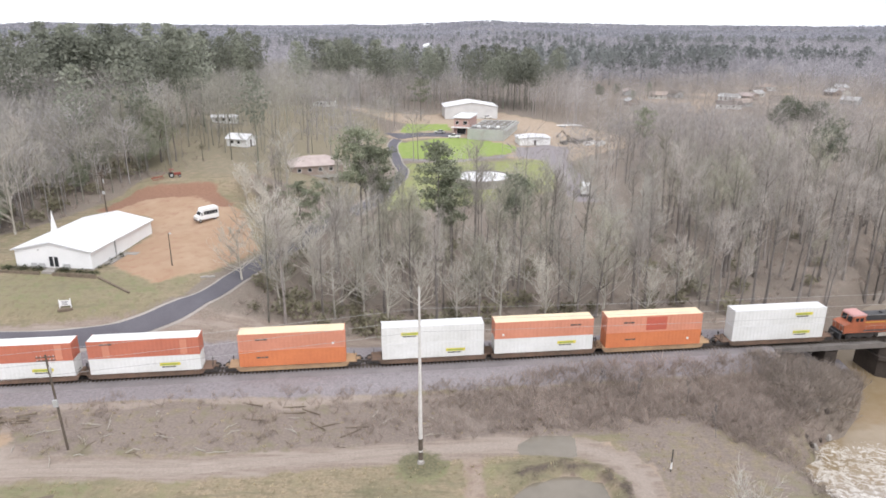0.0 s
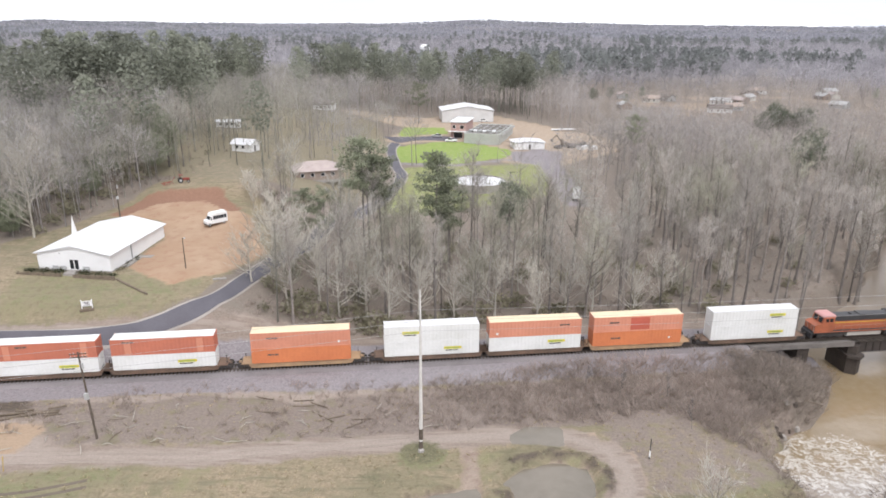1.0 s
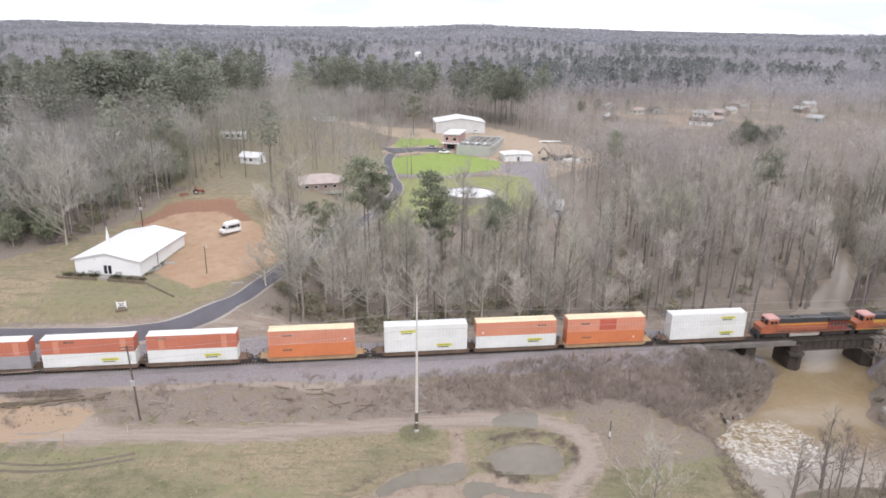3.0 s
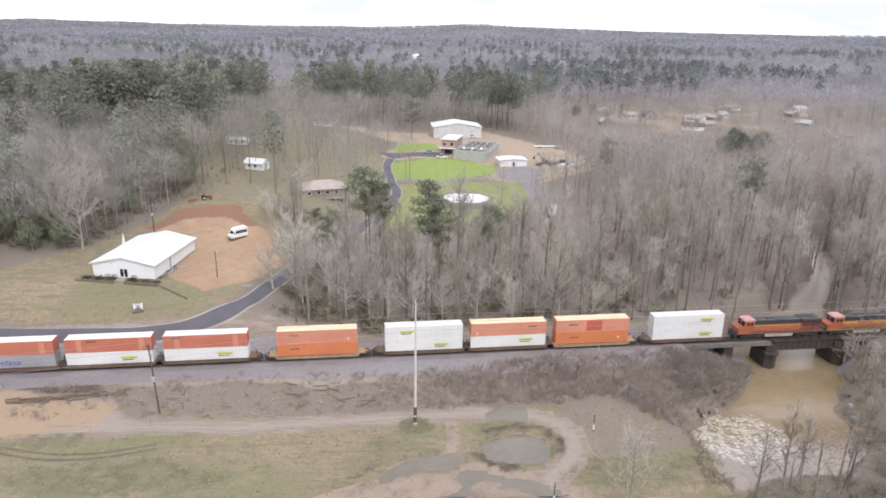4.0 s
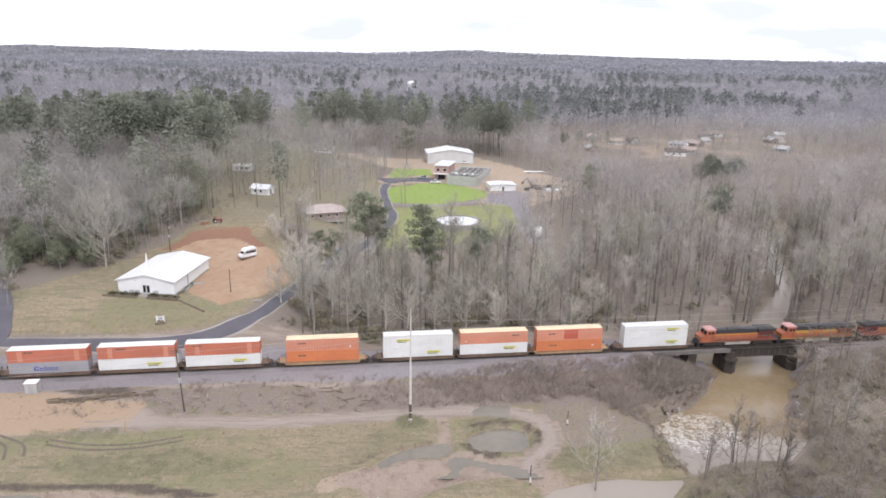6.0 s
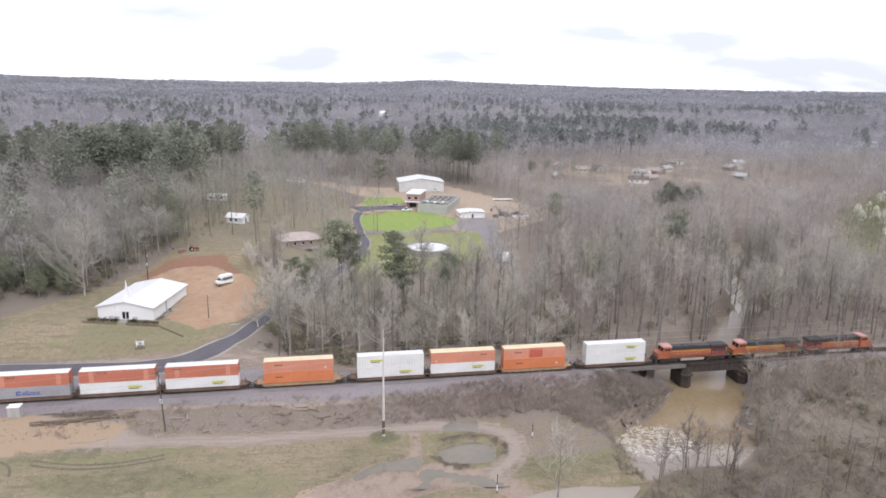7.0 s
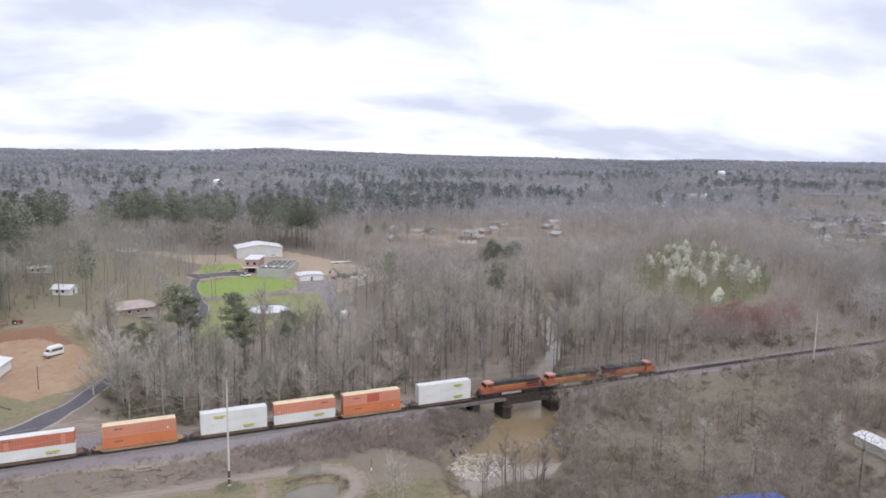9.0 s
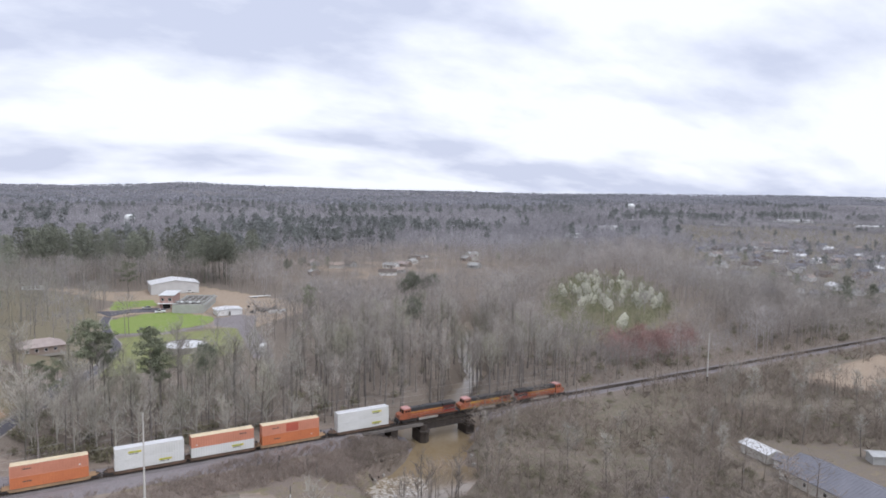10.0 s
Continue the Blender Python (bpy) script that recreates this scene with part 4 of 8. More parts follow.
def freight_container(x, level, material, top, label, marks=()):
    """marks: (kind, x, z) on both long sides."""
    t = thing("freight_container", label, "container", track_pose(x, 0, RAIL_TOP + 0.62 + level * (BOX_H + 0.02)), "containers on the train")
    key = material.name
    if key not in BOX_MESH:
        BOX_MESH[key] = pleated(BOX_L, BOX_W, 0.10, BOX_H - 0.05).mesh("body", material)
        p = Shape()
        p.box(-0.09, -0.09, 0, 0.09, 0.09, BOX_H - 0.04, cut=0.03)
        p.box(-0.12, -0.11, 0, 0.12, 0.11, 0.14).box(-0.12, -0.11, BOX_H - 0.16, 0.12, 0.11, BOX_H - 0.02)
        BOX_MESH[key + "post"] = p.mesh("corner_post", material)
        b = Shape()
        b.box(-BOX_L / 2, -0.06, 0, BOX_L / 2, 0.06, 0.16)
        BOX_MESH[key + "rail"] = b.mesh("bottom_rail", material)
        d = Shape()
        d.box(-0.03, -1.16, 0.14, 0.03, -0.02, BOX_H - 0.12).box(-0.03, 0.02, 0.14, 0.03, 1.16, BOX_H - 0.12)
        for y in (-0.75, -0.3, 0.3, 0.75):
            d.tube((0.05, y, 0.16), (0.05, y, BOX_H - 0.14), 0.025, n=6)
        BOX_MESH[key + "door"] = d.mesh("door", material)
    part("body", BOX_MESH[key], None, t)
    for sx in (-1, 1):
        for sy in (-1, 1):
            part("corner_post", BOX_MESH[key + "post"], None, t, at=pose(sx * (BOX_L / 2 - 0.05), sy * (BOX_W / 2 - 0.05), 0))
    for sy in (-1, 1):
        part("bottom_rail", BOX_MESH[key + "rail"], None, t, at=pose(0, sy * (BOX_W / 2 - 0.05), 0))
    part("door", BOX_MESH[key + "door"], None, t, at=pose(BOX_L / 2 + 0.02, 0, 0))
    tk = top.name + "top"
    if tk not in BOX_MESH:
        r = Shape()
        r.box(-BOX_L / 2 + 0.02, -BOX_W / 2 + 0.02, 0, BOX_L / 2 - 0.02, BOX_W / 2 - 0.02, 0.06, cut=0.02)
        BOX_MESH[tk] = r.mesh("roof", top)
    part("roof", BOX_MESH[tk], None, t, "pale cream roof" if top is CREAM_TOP else "", pose(0, 0, BOX_H - 0.055))
    y = -BOX_W / 2 - 0.012
    for kind, u, z in marks:
        s = Shape()
        if kind == "logo":
            s.box(u, y - 0.01, z, u + 3.0, y, z + 0.48)
            part("emblem", s, YELLOW_MARK, t, "yellow and green emblem")
            g = Shape()
            g.box(u + 0.25, y - 0.022, z + 0.12, u + 2.6, y - 0.012, z + 0.30)
            part("emblem_letters", g, GREEN_MARK, t)
            w = Shape()
            letters(w, [2.2, 3.0, 1.4, 2.4], u + 0.3, z - 0.30, 0.2, y)
            part("lettering", w, DARK_MARK, t, "small dark lettering")
        elif kind == "dash":
            letters(s, [2.6, 1.2, 2.2], u, z, 0.26, y)
            part("lettering", s, DARK_MARK, t, "dark lettering")
        elif kind == "patch":
            s.box(u, y - 0.012, z - 1.1, u + 3.4, y, z + 1.15)
            part("repair_panel", s, FADED_RED, t, "darker red repair panel")
        elif kind == "name":
            for i, (w, h) in enumerate(((1.1, 0.95), (0.75, 0.65), (0.45, 0.9), (0.7, 0.65), (0.75, 0.65), (0.7, 0.65))):
                s.box(u, y - 0.012, z - 0.5, u + w * 0.28, y, z - 0.5 + h)
                s.box(u + w * 0.36, y - 0.012, z - 0.5, u + w * 0.9, y, z - 0.5 + h * 0.3)
                s.box(u + w * 0.36, y - 0.012, z - 0.5 + h * 0.7, u + w * 0.9, y, z - 0.5 + h)
                u += w * 1.12
            part("lettering", s, BLUE_MARK, t, "large blue lettering")
        elif kind == "spot":
            s.box(u, y - 0.012, z, u + 0.35, y, z + 0.35)
            part("placard", s, BOX_WHITE, t, "small white placard")
        elif kind == "band":
            s.box(u, y - 0.012, z - 1.2, u + 1.0, y, z + 1.2)
            part("panel", s, ORANGE, t, "paler orange end panel")
    return t


def wheelset(parent, x, r=0.46):
    s = Shape()
    for y in (-0.75, 0.75):
        s.tube((x, y - 0.07, r), (x, y + 0.07, r), r, n=18)
        s.tube((x, y - 0.10 if y < 0 else y + 0.07, r), (x, y - 0.07 if y < 0 else y + 0.10, r), r * 0.45, n=12)
    s.tube((x, -0.75, r), (x, 0.75, r), 0.08, n=8)
    return part("wheelset", s, IRON, parent)


def truck(parent, x):
    s = Shape()
    for y in (-0.98, 0.98):
        s.prism([(x - 1.25, 0.38), (x - 1.25, 0.62), (x - 0.5, 0.80), (x + 0.5, 0.80), (x + 1.25, 0.62), (x + 1.25, 0.38), (x + 0.55, 0.34), (x + 0.35, 0.22), (x - 0.35, 0.22), (x - 0.55, 0.34)], y - 0.08, y + 0.08)
    s.box(x - 0.22, -1.0, 0.35, x + 0.22, 1.0, 0.62)
    t = part("truck", s, IRON, parent, "cast steel truck")
    wheelset(t, x - 0.88)
    wheelset(t, x + 0.88)


def well_car(paint_kind):
    t = thing("well_car", "rusty brown well car of the train on the rails" if paint_kind is CAR_BROWN else "tan-sided well car of the train on the rails", "rail car", pose(0, 0, -500), "well cars of the train")
    h = BOX_L / 2
    for y in (-1.42, 1.42):
        s = Shape()
        s.prism([(-h - 0.55, 0.78), (-h - 0.2, 0.30), (-h + 0.4, 0.22), (h - 0.4, 0.22), (h + 0.2, 0.30), (h + 0.55, 0.78), (h + 0.55, 1.02), (h + 0.1, 1.02), (h - 0.5, 0.90), (-h + 0.5, 0.90), (-h - 0.1, 1.02), (-h - 0.55, 1.02)], y - 0.07, y + 0.07)
        for i in range(11):
            u = -h + 0.9 + i * (2 * h - 1.8) / 10
            s.box(u - 0.05, y - 0.13 if y < 0 else y + 0.06, 0.26, u + 0.05, y - 0.06 if y < 0 else y + 0.13, 0.88)
        s.box(-h - 0.5, y - 0.15, 0.84, h + 0.5, y + 0.15, 0.90)
        part("side_sill", s, paint_kind, t)
    s = Shape()
    s.box(-0.25, -1.36, 0.30, 0.25, 1.36, 0.56)
    beam = s.mesh("floor_beam", IRON)
    for i in range(5):
        part("floor_beam", beam, None, t, at=pose(-h + 0.6 + i * (2 * h - 1.2) / 4, 0, 0))
    for e in (-1, 1):
        s = Shape()
        a, b = sorted((e * (h + 0.1), e * (h + 1.75)))
        s.box(a, -1.35, 0.86, b, 1.35, 1.02, cut=0.03)
        a, b = sorted((e * (h + 0.3), e * (h + 2.3)))
        s.box(a, -0.35, 0.60, b, 0.35, 0.88)
        part("end_platform", s, paint_kind, t)
        c = Shape()
        a, b = sorted((e * (h + 2.0), e * (h + 2.75)))
        c.box(a, -0.14, 0.62, b, 0.14, 0.90, cut=0.04)
        part("coupler", c, IRON, t)
        g = Shape()
        for y in (-1.25, -0.6):
            g.tube((e * (h + 1.65), y, 1.0), (e * (h + 1.65), y, 1.95), 0.03, n=6)
        for z in (1.3, 1.6, 1.93):
            g.tube((e * (h + 1.65), -1.25, z), (e * (h + 1.65), -0.6, z), 0.025, n=6)
        k = Shape()
        k.tube((e * (h + 1.3), 0.85, 1.02), (e * (h + 1.3), 0.85, 1.75), 0.04, n=6)
        k.tube((e * (h + 1.26), 0.85, 1.6), (e * (h + 1.34), 0.85, 1.6), 0.28, n=14)
        part("ladder", g, IRON, t)
        part("brake_wheel", k, IRON, t)
        truck(t, e * (h + 1.15))
    return t


def locomotive(x, cab_left, bright, name_mark):
    """A six-axle diesel with its cab at one end."""
    a = -1 if cab_left else 1
    t = thing("locomotive", "orange and black diesel locomotive with a pink-faded cab roof", "locomotive", track_pose(x, 0, RAIL_TOP) @ (Matrix.Rotation(math.pi, 4, "Z") if cab_left else Matrix()), "locomotives")
    f = Shape()
    f.box(-10.2, -1.5, 1.30, 10.2, 1.5, 1.62)
    f.box(-10.2, -0.6, 0.85, 10.2, 0.6, 1.30)
    part("frame", f, LOCO_BLACK, t)
    st = Shape()
    for y in (-1.53, 1.505):
        st.box(-10.15, y, 1.42, 10.15, y + 0.025, 1.60)
    part("sill_stripe", st, LOCO_YELLOW if bright else LOCO_ORANGE, t)
    # cab with sloping nose
    c = Shape()
    c.prism([(6.4, 1.62), (10.0, 1.62), (10.0, 2.75), (9.3, 3.05), (8.75, 3.10), (8.45, 4.30), (6.4, 4.35)], -1.48, 1.48)
    part("cab", c, LOCO_ORANGE, t)
    r = Shape()
    r.prism([(6.2, 4.34), (8.6, 4.30), (8.4, 4.52), (7.9, 4.62), (6.2, 4.62)], -1.40, 1.40)
    part("cab_roof", r, LOCO_PINK, t, "sun-faded pink cab roof")
    for y in (-1.50, 1.485):
        w = Shape()
        w.box(6.75, y, 3.45, 7.35, y + 0.02, 4.05).box(7.55, y, 3.45, 8.15, y + 0.02, 4.05)
        part("cab_window", w, GLASS, t)
    w = Shape()
    for y in (-1.2, 0.15):
        w.add([(8.74, y, 3.25), (8.74, y + 1.05, 3.25), (8.53, y + 1.05, 4.15), (8.53, y, 4.15)], [(0, 1, 2, 3)])
        w.add([(8.76, y, 3.25), (8.76, y + 1.05, 3.25), (8.55, y + 1.05, 4.15), (8.55, y, 4.15)], [(0, 1, 2, 3)])
    part("windscreen", w, GLASS, t)
    # hood
    h = Shape()
    h.box(-5.2, -0.95, 1.62, 6.4, 0.95, 3.34, cut=0.08)
    part("hood", h, LOCO_ORANGE, t)
    y2 = Shape()
    for y in (-0.985, 0.955):
        y2.box(-5.1, y, 2.62 if bright else 2.9, 6.35, y + 0.03, 3.30 if bright else 3.12)
    part("hood_stripe", y2, LOCO_YELLOW, t)
    top = Shape()
    top.prism([(-5.2, 3.32), (6.4, 3.32), (6.4, 4.28), (-5.2, 4.28)], -0.98, 0.98)
    top.box(-1.5, -0.9, 4.28, 1.2, 0.9, 4.42).tube((2.6, 0, 4.25), (2.6, 0, 4.55), 0.35, 0.3, 10)
    top.box(3.4, -0.8, 4.27, 5.9, 0.8, 4.36)
    part("hood_top", top, LOCO_BLACK, t, "black roof and exhaust")
    dr = Shape()
    dr.box(0, 0, 1.75, 1.05, 0.03, 2.58)
    panel = dr.mesh("hood_door", LOCO_ORANGE)
    for i in range(9):
        for y in (-0.975, 0.945):
            part("hood_door", panel, None, t, at=pose(-4.7 + i * 1.2, y, 0))
    # radiator
    rb = Shape()
    rb.box(-9.4, -1.05, 1.62, -5.2, 1.05, 3.55, cut=0.05)
    part("radiator_housing", rb, LOCO_RED if not bright else LOCO_ORANGE, t)
    wing = Shape()
    p = [(-1.05, 3.45), (-1.55, 3.80), (-1.55, 4.35), (1.55, 4.35), (1.55, 3.80), (1.05, 3.45)]
    n = len(p)
    wing.add([(-9.5, y, z) for y, z in p] + [(-4.9, y, z) for y, z in p], [tuple(range(n)), tuple(reversed(range(n, 2 * n)))] + [(i, n + i, n + (i + 1) % n, (i + 1) % n) for i in range(n)])
    part("radiator_wing", wing, LOCO_BLACK, t)
    gr = Shape()
    for u in (-9.2, -7.1):
        gr.box(u, -1.35, 4.35, u + 1.9, 1.35, 4.40)
    part("radiator_grille", gr, IRON, t)
    lv = Shape()
    lv.box(0, 0, 2.2, 0.5, 0.03, 3.2)
    panel = lv.mesh("louvre", LOCO_BLACK)
    for i in range(5):
        for y in (-1.085, 1.055):
            part("louvre", panel, None, t, at=pose(-9.1 + i * 0.75, y, 0))
    # tank, trucks, ends
    tank = Shape()
    p = [(-1.35, 0.55), (-1.1, 0.32), (1.1, 0.32), (1.35, 0.55), (1.35, 1.25), (-1.35, 1.25)]
    tank.add([(-3.2, y, z) for y, z in p] + [(3.4, y, z) for y, z in p], [tuple(range(6)), tuple(reversed(range(6, 12)))] + [(i, 6 + i, 6 + (i + 1) % 6, (i + 1) % 6) for i in range(6)])
    part("fuel_tank", tank, TANK_GREY, t, "grey fuel tank")
    for u in (-6.6, 6.6):
        s = Shape()
        for y in (-1.08, 1.08):
            s.prism([(u - 2.6, 0.55), (u - 2.6, 0.95), (u - 1.2, 1.15), (u + 1.2, 1.15), (u + 2.6, 0.95), (u + 2.6, 0.55), (u, 0.45)], y - 0.1, y + 0.1)
            for k in (-1.9, 0, 1.9):
                s.box(u + k - 0.25, y - 0.16, 0.32, u + k + 0.25, y + 0.16, 0.75)
        tr = part("truck", s, IRON, t)
        for k in (-1.9, 0, 1.9):
            wheelset(tr, u + k, 0.52)
    for e in (-1, 1):
        pl = Shape()
        a0, b0 = sorted((e * 10.2, e * 10.55))
        pl.box(a0, -1.45, 0.35, b0, 1.45, 1.35, cut=0.05)
        part("pilot", pl, LOCO_BLACK, t)
        cp = Shape()
        a0, b0 = sorted((e * 10.4, e * 11.1))
        cp.box(a0, -0.16, 0.72, b0, 0.16, 1.0, cut=0.04)
        part("coupler", cp, IRON, t)
    rail = Shape()
    for y in (-1.46, 1.46):
        for i in range(11):
            u = -10.0 + i * 1.6
            rail.tube((u, y, 1.6), (u, y, 2.6), 0.018, n=5, caps=False)
        rail.tube((-10.0, y, 2.6), (6.0, y, 2.6), 0.018, n=5, caps=False)
    for e in (-10.1, 10.1):
        for y in (-1.3, -0.5, 0.5, 1.3):
            rail.tube((e, y, 1.3), (e, y, 2.65), 0.03, n=5, caps=False)
        rail.tube((e, -1.3, 2.65), (e, -0.5, 2.65), 0.03, n=5, caps=False)
        rail.tube((e, 0.5, 2.65), (e, 1.3, 2.65), 0.03, n=5, caps=False)
    part("handrail", rail, LOCO_YELLOW if bright else TANK_GREY, t)
    if name_mark:
        for y in (-1.02, 0.99):
            s = Shape()
            for i in range(4):
                s.box(-1.2 + i * 0.95, y, 2.70, -0.5 + i * 0.95, y + 0.03, 3.2)
            part("emblem", s, BOX_WHITE if not bright else LOCO_ORANGE, t, "plain blocks of lettering")
    return t


TRAIN = -3.8  # where the train stands along the line


def build_train():
    cars = []
    white = "white ribbed freight container stacked on a well car"
    orange = "faded orange ribbed freight container stacked on a well car"
    deep = "deep orange freight container sitting low in a well car"
    red = "red-orange freight container stacked on a well car"
    lowwhite = "white freight container sitting low in a well car"
    H = BOX_L / 2
    stacks = [
        (54.5, CAR_BROWN, (BOX_WHITE, WHITE_ROOF, lowwhite, [("logo", 2.6, 1.2)]), (BOX_WHITE, WHITE_ROOF, white, [("logo", 2.6, 1.6)])),
        (33.1, CAR_TAN, (DEEP_ORANGE, DEEP_ORANGE, deep, [("dash", -4.8, 1.5), ("spot", 5.6, 1.2)]), (ORANGE, CREAM_TOP, orange, [("dash", -5.2, 1.6), ("patch", -1.4, 1.4)])),
        (15.0, CAR_BROWN, (BOX_WHITE, WHITE_ROOF, lowwhite, [("logo", 2.2, 1.5)]), (ORANGE, CREAM_TOP, orange, [("dash", 4.2, 1.7), ("spot", -6.8, 0.5)])),
        (-2.6, CAR_BROWN, (BOX_WHITE, WHITE_ROOF, lowwhite, [("logo", 2.0, 1.2)]), (BOX_WHITE, WHITE_ROOF, white, [("logo", -5.0, 1.4)])),
        (-24.1, CAR_TAN, (DEEP_ORANGE, DEEP_ORANGE, deep, [("dash", -5.4, 1.6)]), (ORANGE, CREAM_TOP, orange, [("dash", -5.4, 1.7), ("spot", 6.0, 0.6)])),
        (-45.6, CAR_BROWN, (BOX_WHITE, WHITE_ROOF, lowwhite, [("logo", 2.0, 1.2)]), (RED_ORANGE, BOX_WHITE, red, [("dash", -6.2, 2.1), ("band", -5.9, 1.35), ("band", 5.2, 1.35)])),
        (-63.6, CAR_BROWN, (BOX_WHITE, WHITE_ROOF, lowwhite, [("logo", 2.0, 1.2)]), (RED_ORANGE, BOX_WHITE, red, [("band", -5.9, 1.35), ("band", 5.6, 1.35), ("dash", -4.0, 2.1)])),
        (-81.5, CAR_BROWN, (BOX_GREY, BOX_GREY, "grey freight container with blue lettering, low in a well car", [("name", -3.0, 1.4)]), (RED_ORANGE, BOX_WHITE, red, [("dash", -4.6, 2.1), ("band", -6.0, 1.35), ("band", 5.4, 1.35)])),
        (-101.0, CAR_BROWN, (BOX_WHITE, WHITE_ROOF, lowwhite, [("logo", 2.0, 1.2)]), (RED_ORANGE, BOX_WHITE, red, [("dash", -4.6, 2.1)])),
        (-119.0, CAR_TAN, (BOX_WHITE, WHITE_ROOF, lowwhite, [("logo", 2.0, 1.2)]), (ORANGE, CREAM_TOP, orange, [("dash", -4.6, 2.1)])),
    ]
    kinds = {}
    for k in (CAR_BROWN, CAR_TAN):
        kinds[k.name] = well_car(k)
    for left, car, low, high in stacks:
        x = (left + TRAIN + H * math.cos(math.atan(0.1)))
        copy_thing(kinds[car.name], track_pose(x, 0, RAIL_TOP))
        freight_container(x, 0, *low)
        freight_container(x, 1, *high)
    for k in kinds.values():
        for o in (*k.children_recursive, k):
            bpy.data.objects.remove(o)
    for x, cab_left, bright, mark in ((83.9, True, False, False), (105.1, True, True, True), (126.8, False, False, False)):
        locomotive(x + TRAIN, cab_left, bright, mark)


build_train()


# ---- bridge ----
def build_bridge():
    b = thing("railway_bridge", "dark steel girder railway bridge on stone piers over the creek", "bridge", track_pose(0, 0, 0))
    L = lambda x: (x) / math.cos(math.atan(0.1))
    for x0, x1 in ((58.0, 77.5), (95.0, 112.5)):
        s = Shape()
        s.box(L(x0), -2.7, 1.05, L(x1), 2.7, 1.62)
        s.box(L(x0), -2.7, 1.62, L(x1), -2.45, 1.95).box(L(x0), 2.45, 1.62, L(x1), 2.7, 1.95)
        part("concrete_deck", s, DECK, b, "weathered concrete approach deck")
    for y in (-1.75, 1.75):
        s = Shape()
        s.box(L(77.5), y - 0.03, -0.55, L(95.0), y + 0.03, 1.55)
        s.box(L(77.5), y - 0.25, 1.52, L(95.0), y + 0.25, 1.60).box(L(77.5), y - 0.25, -0.60, L(95.0), y + 0.25, -0.52)
        for i in range(13):
            u = L(77.7) + i * (L(94.8) - L(77.7)) / 12
            s.box(u - 0.05, y - 0.2, -0.52, u + 0.05, y + 0.2, 1.52)
        part("girder", s, GIRDER, b, "riveted dark steel plate girder")
    s = Shape()
    s.box(0, -2.3, 1.585, 0.26, 2.3, 1.70)
    tie = s.mesh("tie", TIE)
    for i in range(36):
        part("tie", tie, None, b, at=pose(L(77.6) + i * 0.49, 0, 0))
    s = None
    s = Shape()
    for i in range(6):
        u = L(78.5) + i * 3.0
        s.box(u, -1.75, 0.2, u + 0.15, 1.75, 0.5)
    part("cross_beam", s, GIRDER, b)
    for x in (78.0, 94.4):
        s = Shape()
        w = 1.35
        p = [(-w, -2.4), (0, -3.3), (w, -2.4), (w, 2.6), (-w, 2.6)]
        u = L(x)
        for z0, z1, k in ((-6.5, -1.1, 1.1), (-1.1, -0.6, 1.25), (-0.6, 1.0 if x < 80 else 1.0, 0.9)):
            n = len(p)
            s.add([(u + q * k, y * k, z0) for q, y in p] + [(u + q * k * 0.96, y * k * 0.97, z1) for q, y in p], [tuple(reversed(range(n))), tuple(range(n, 2 * n))] + [(i, (i + 1) % n, n + (i + 1) % n, n + i) for i in range(n)])
        part("pier", s, DARK_STONE, b, "dark stained stone pier")
    s = Shape()
    s.box(L(67.0), -2.2, -6, L(69.2), 2.2, 1.06)
    part("wall_pier", s, DARK_STONE, b, "dark stained wall pier")
    for x in (101.0, 107.0):
        s = Shape()
        u = L(x)
        for y in (-1.9, -0.65, 0.65, 1.9):
            s.tube((u, y, -6), (u, y, 0.7), 0.2, n=8)
        s.box(u - 0.35, -2.5, 0.62, u + 0.35, 2.5, 1.05)
        part("pile_bent", s, DARK_STONE, b, "dark timber pile bent")
    for x, k in ((57.6, 1), (112.8, -1)):
        s = Shape()
        s.box(L(x) - 0.7, -3.6, -2.5, L(x) + 0.7, 3.6, 1.05)
        part("abutment", s, CONCRETE, b)


build_bridge()


# ---- trees ----
def sliver(s, a, d, length, width, rng, slot=0):
    """A thin tapering twig."""
    side = d.cross(Vector((rng.uniform(-1, 1), rng.uniform(-1, 1), rng.uniform(-1, 1))))
    if side.length < 1e-4:
        return
    side = side.normalized() * width / 2
    s.add([a - side, a + side, a + d * length], [(0, 1, 2)], slot)


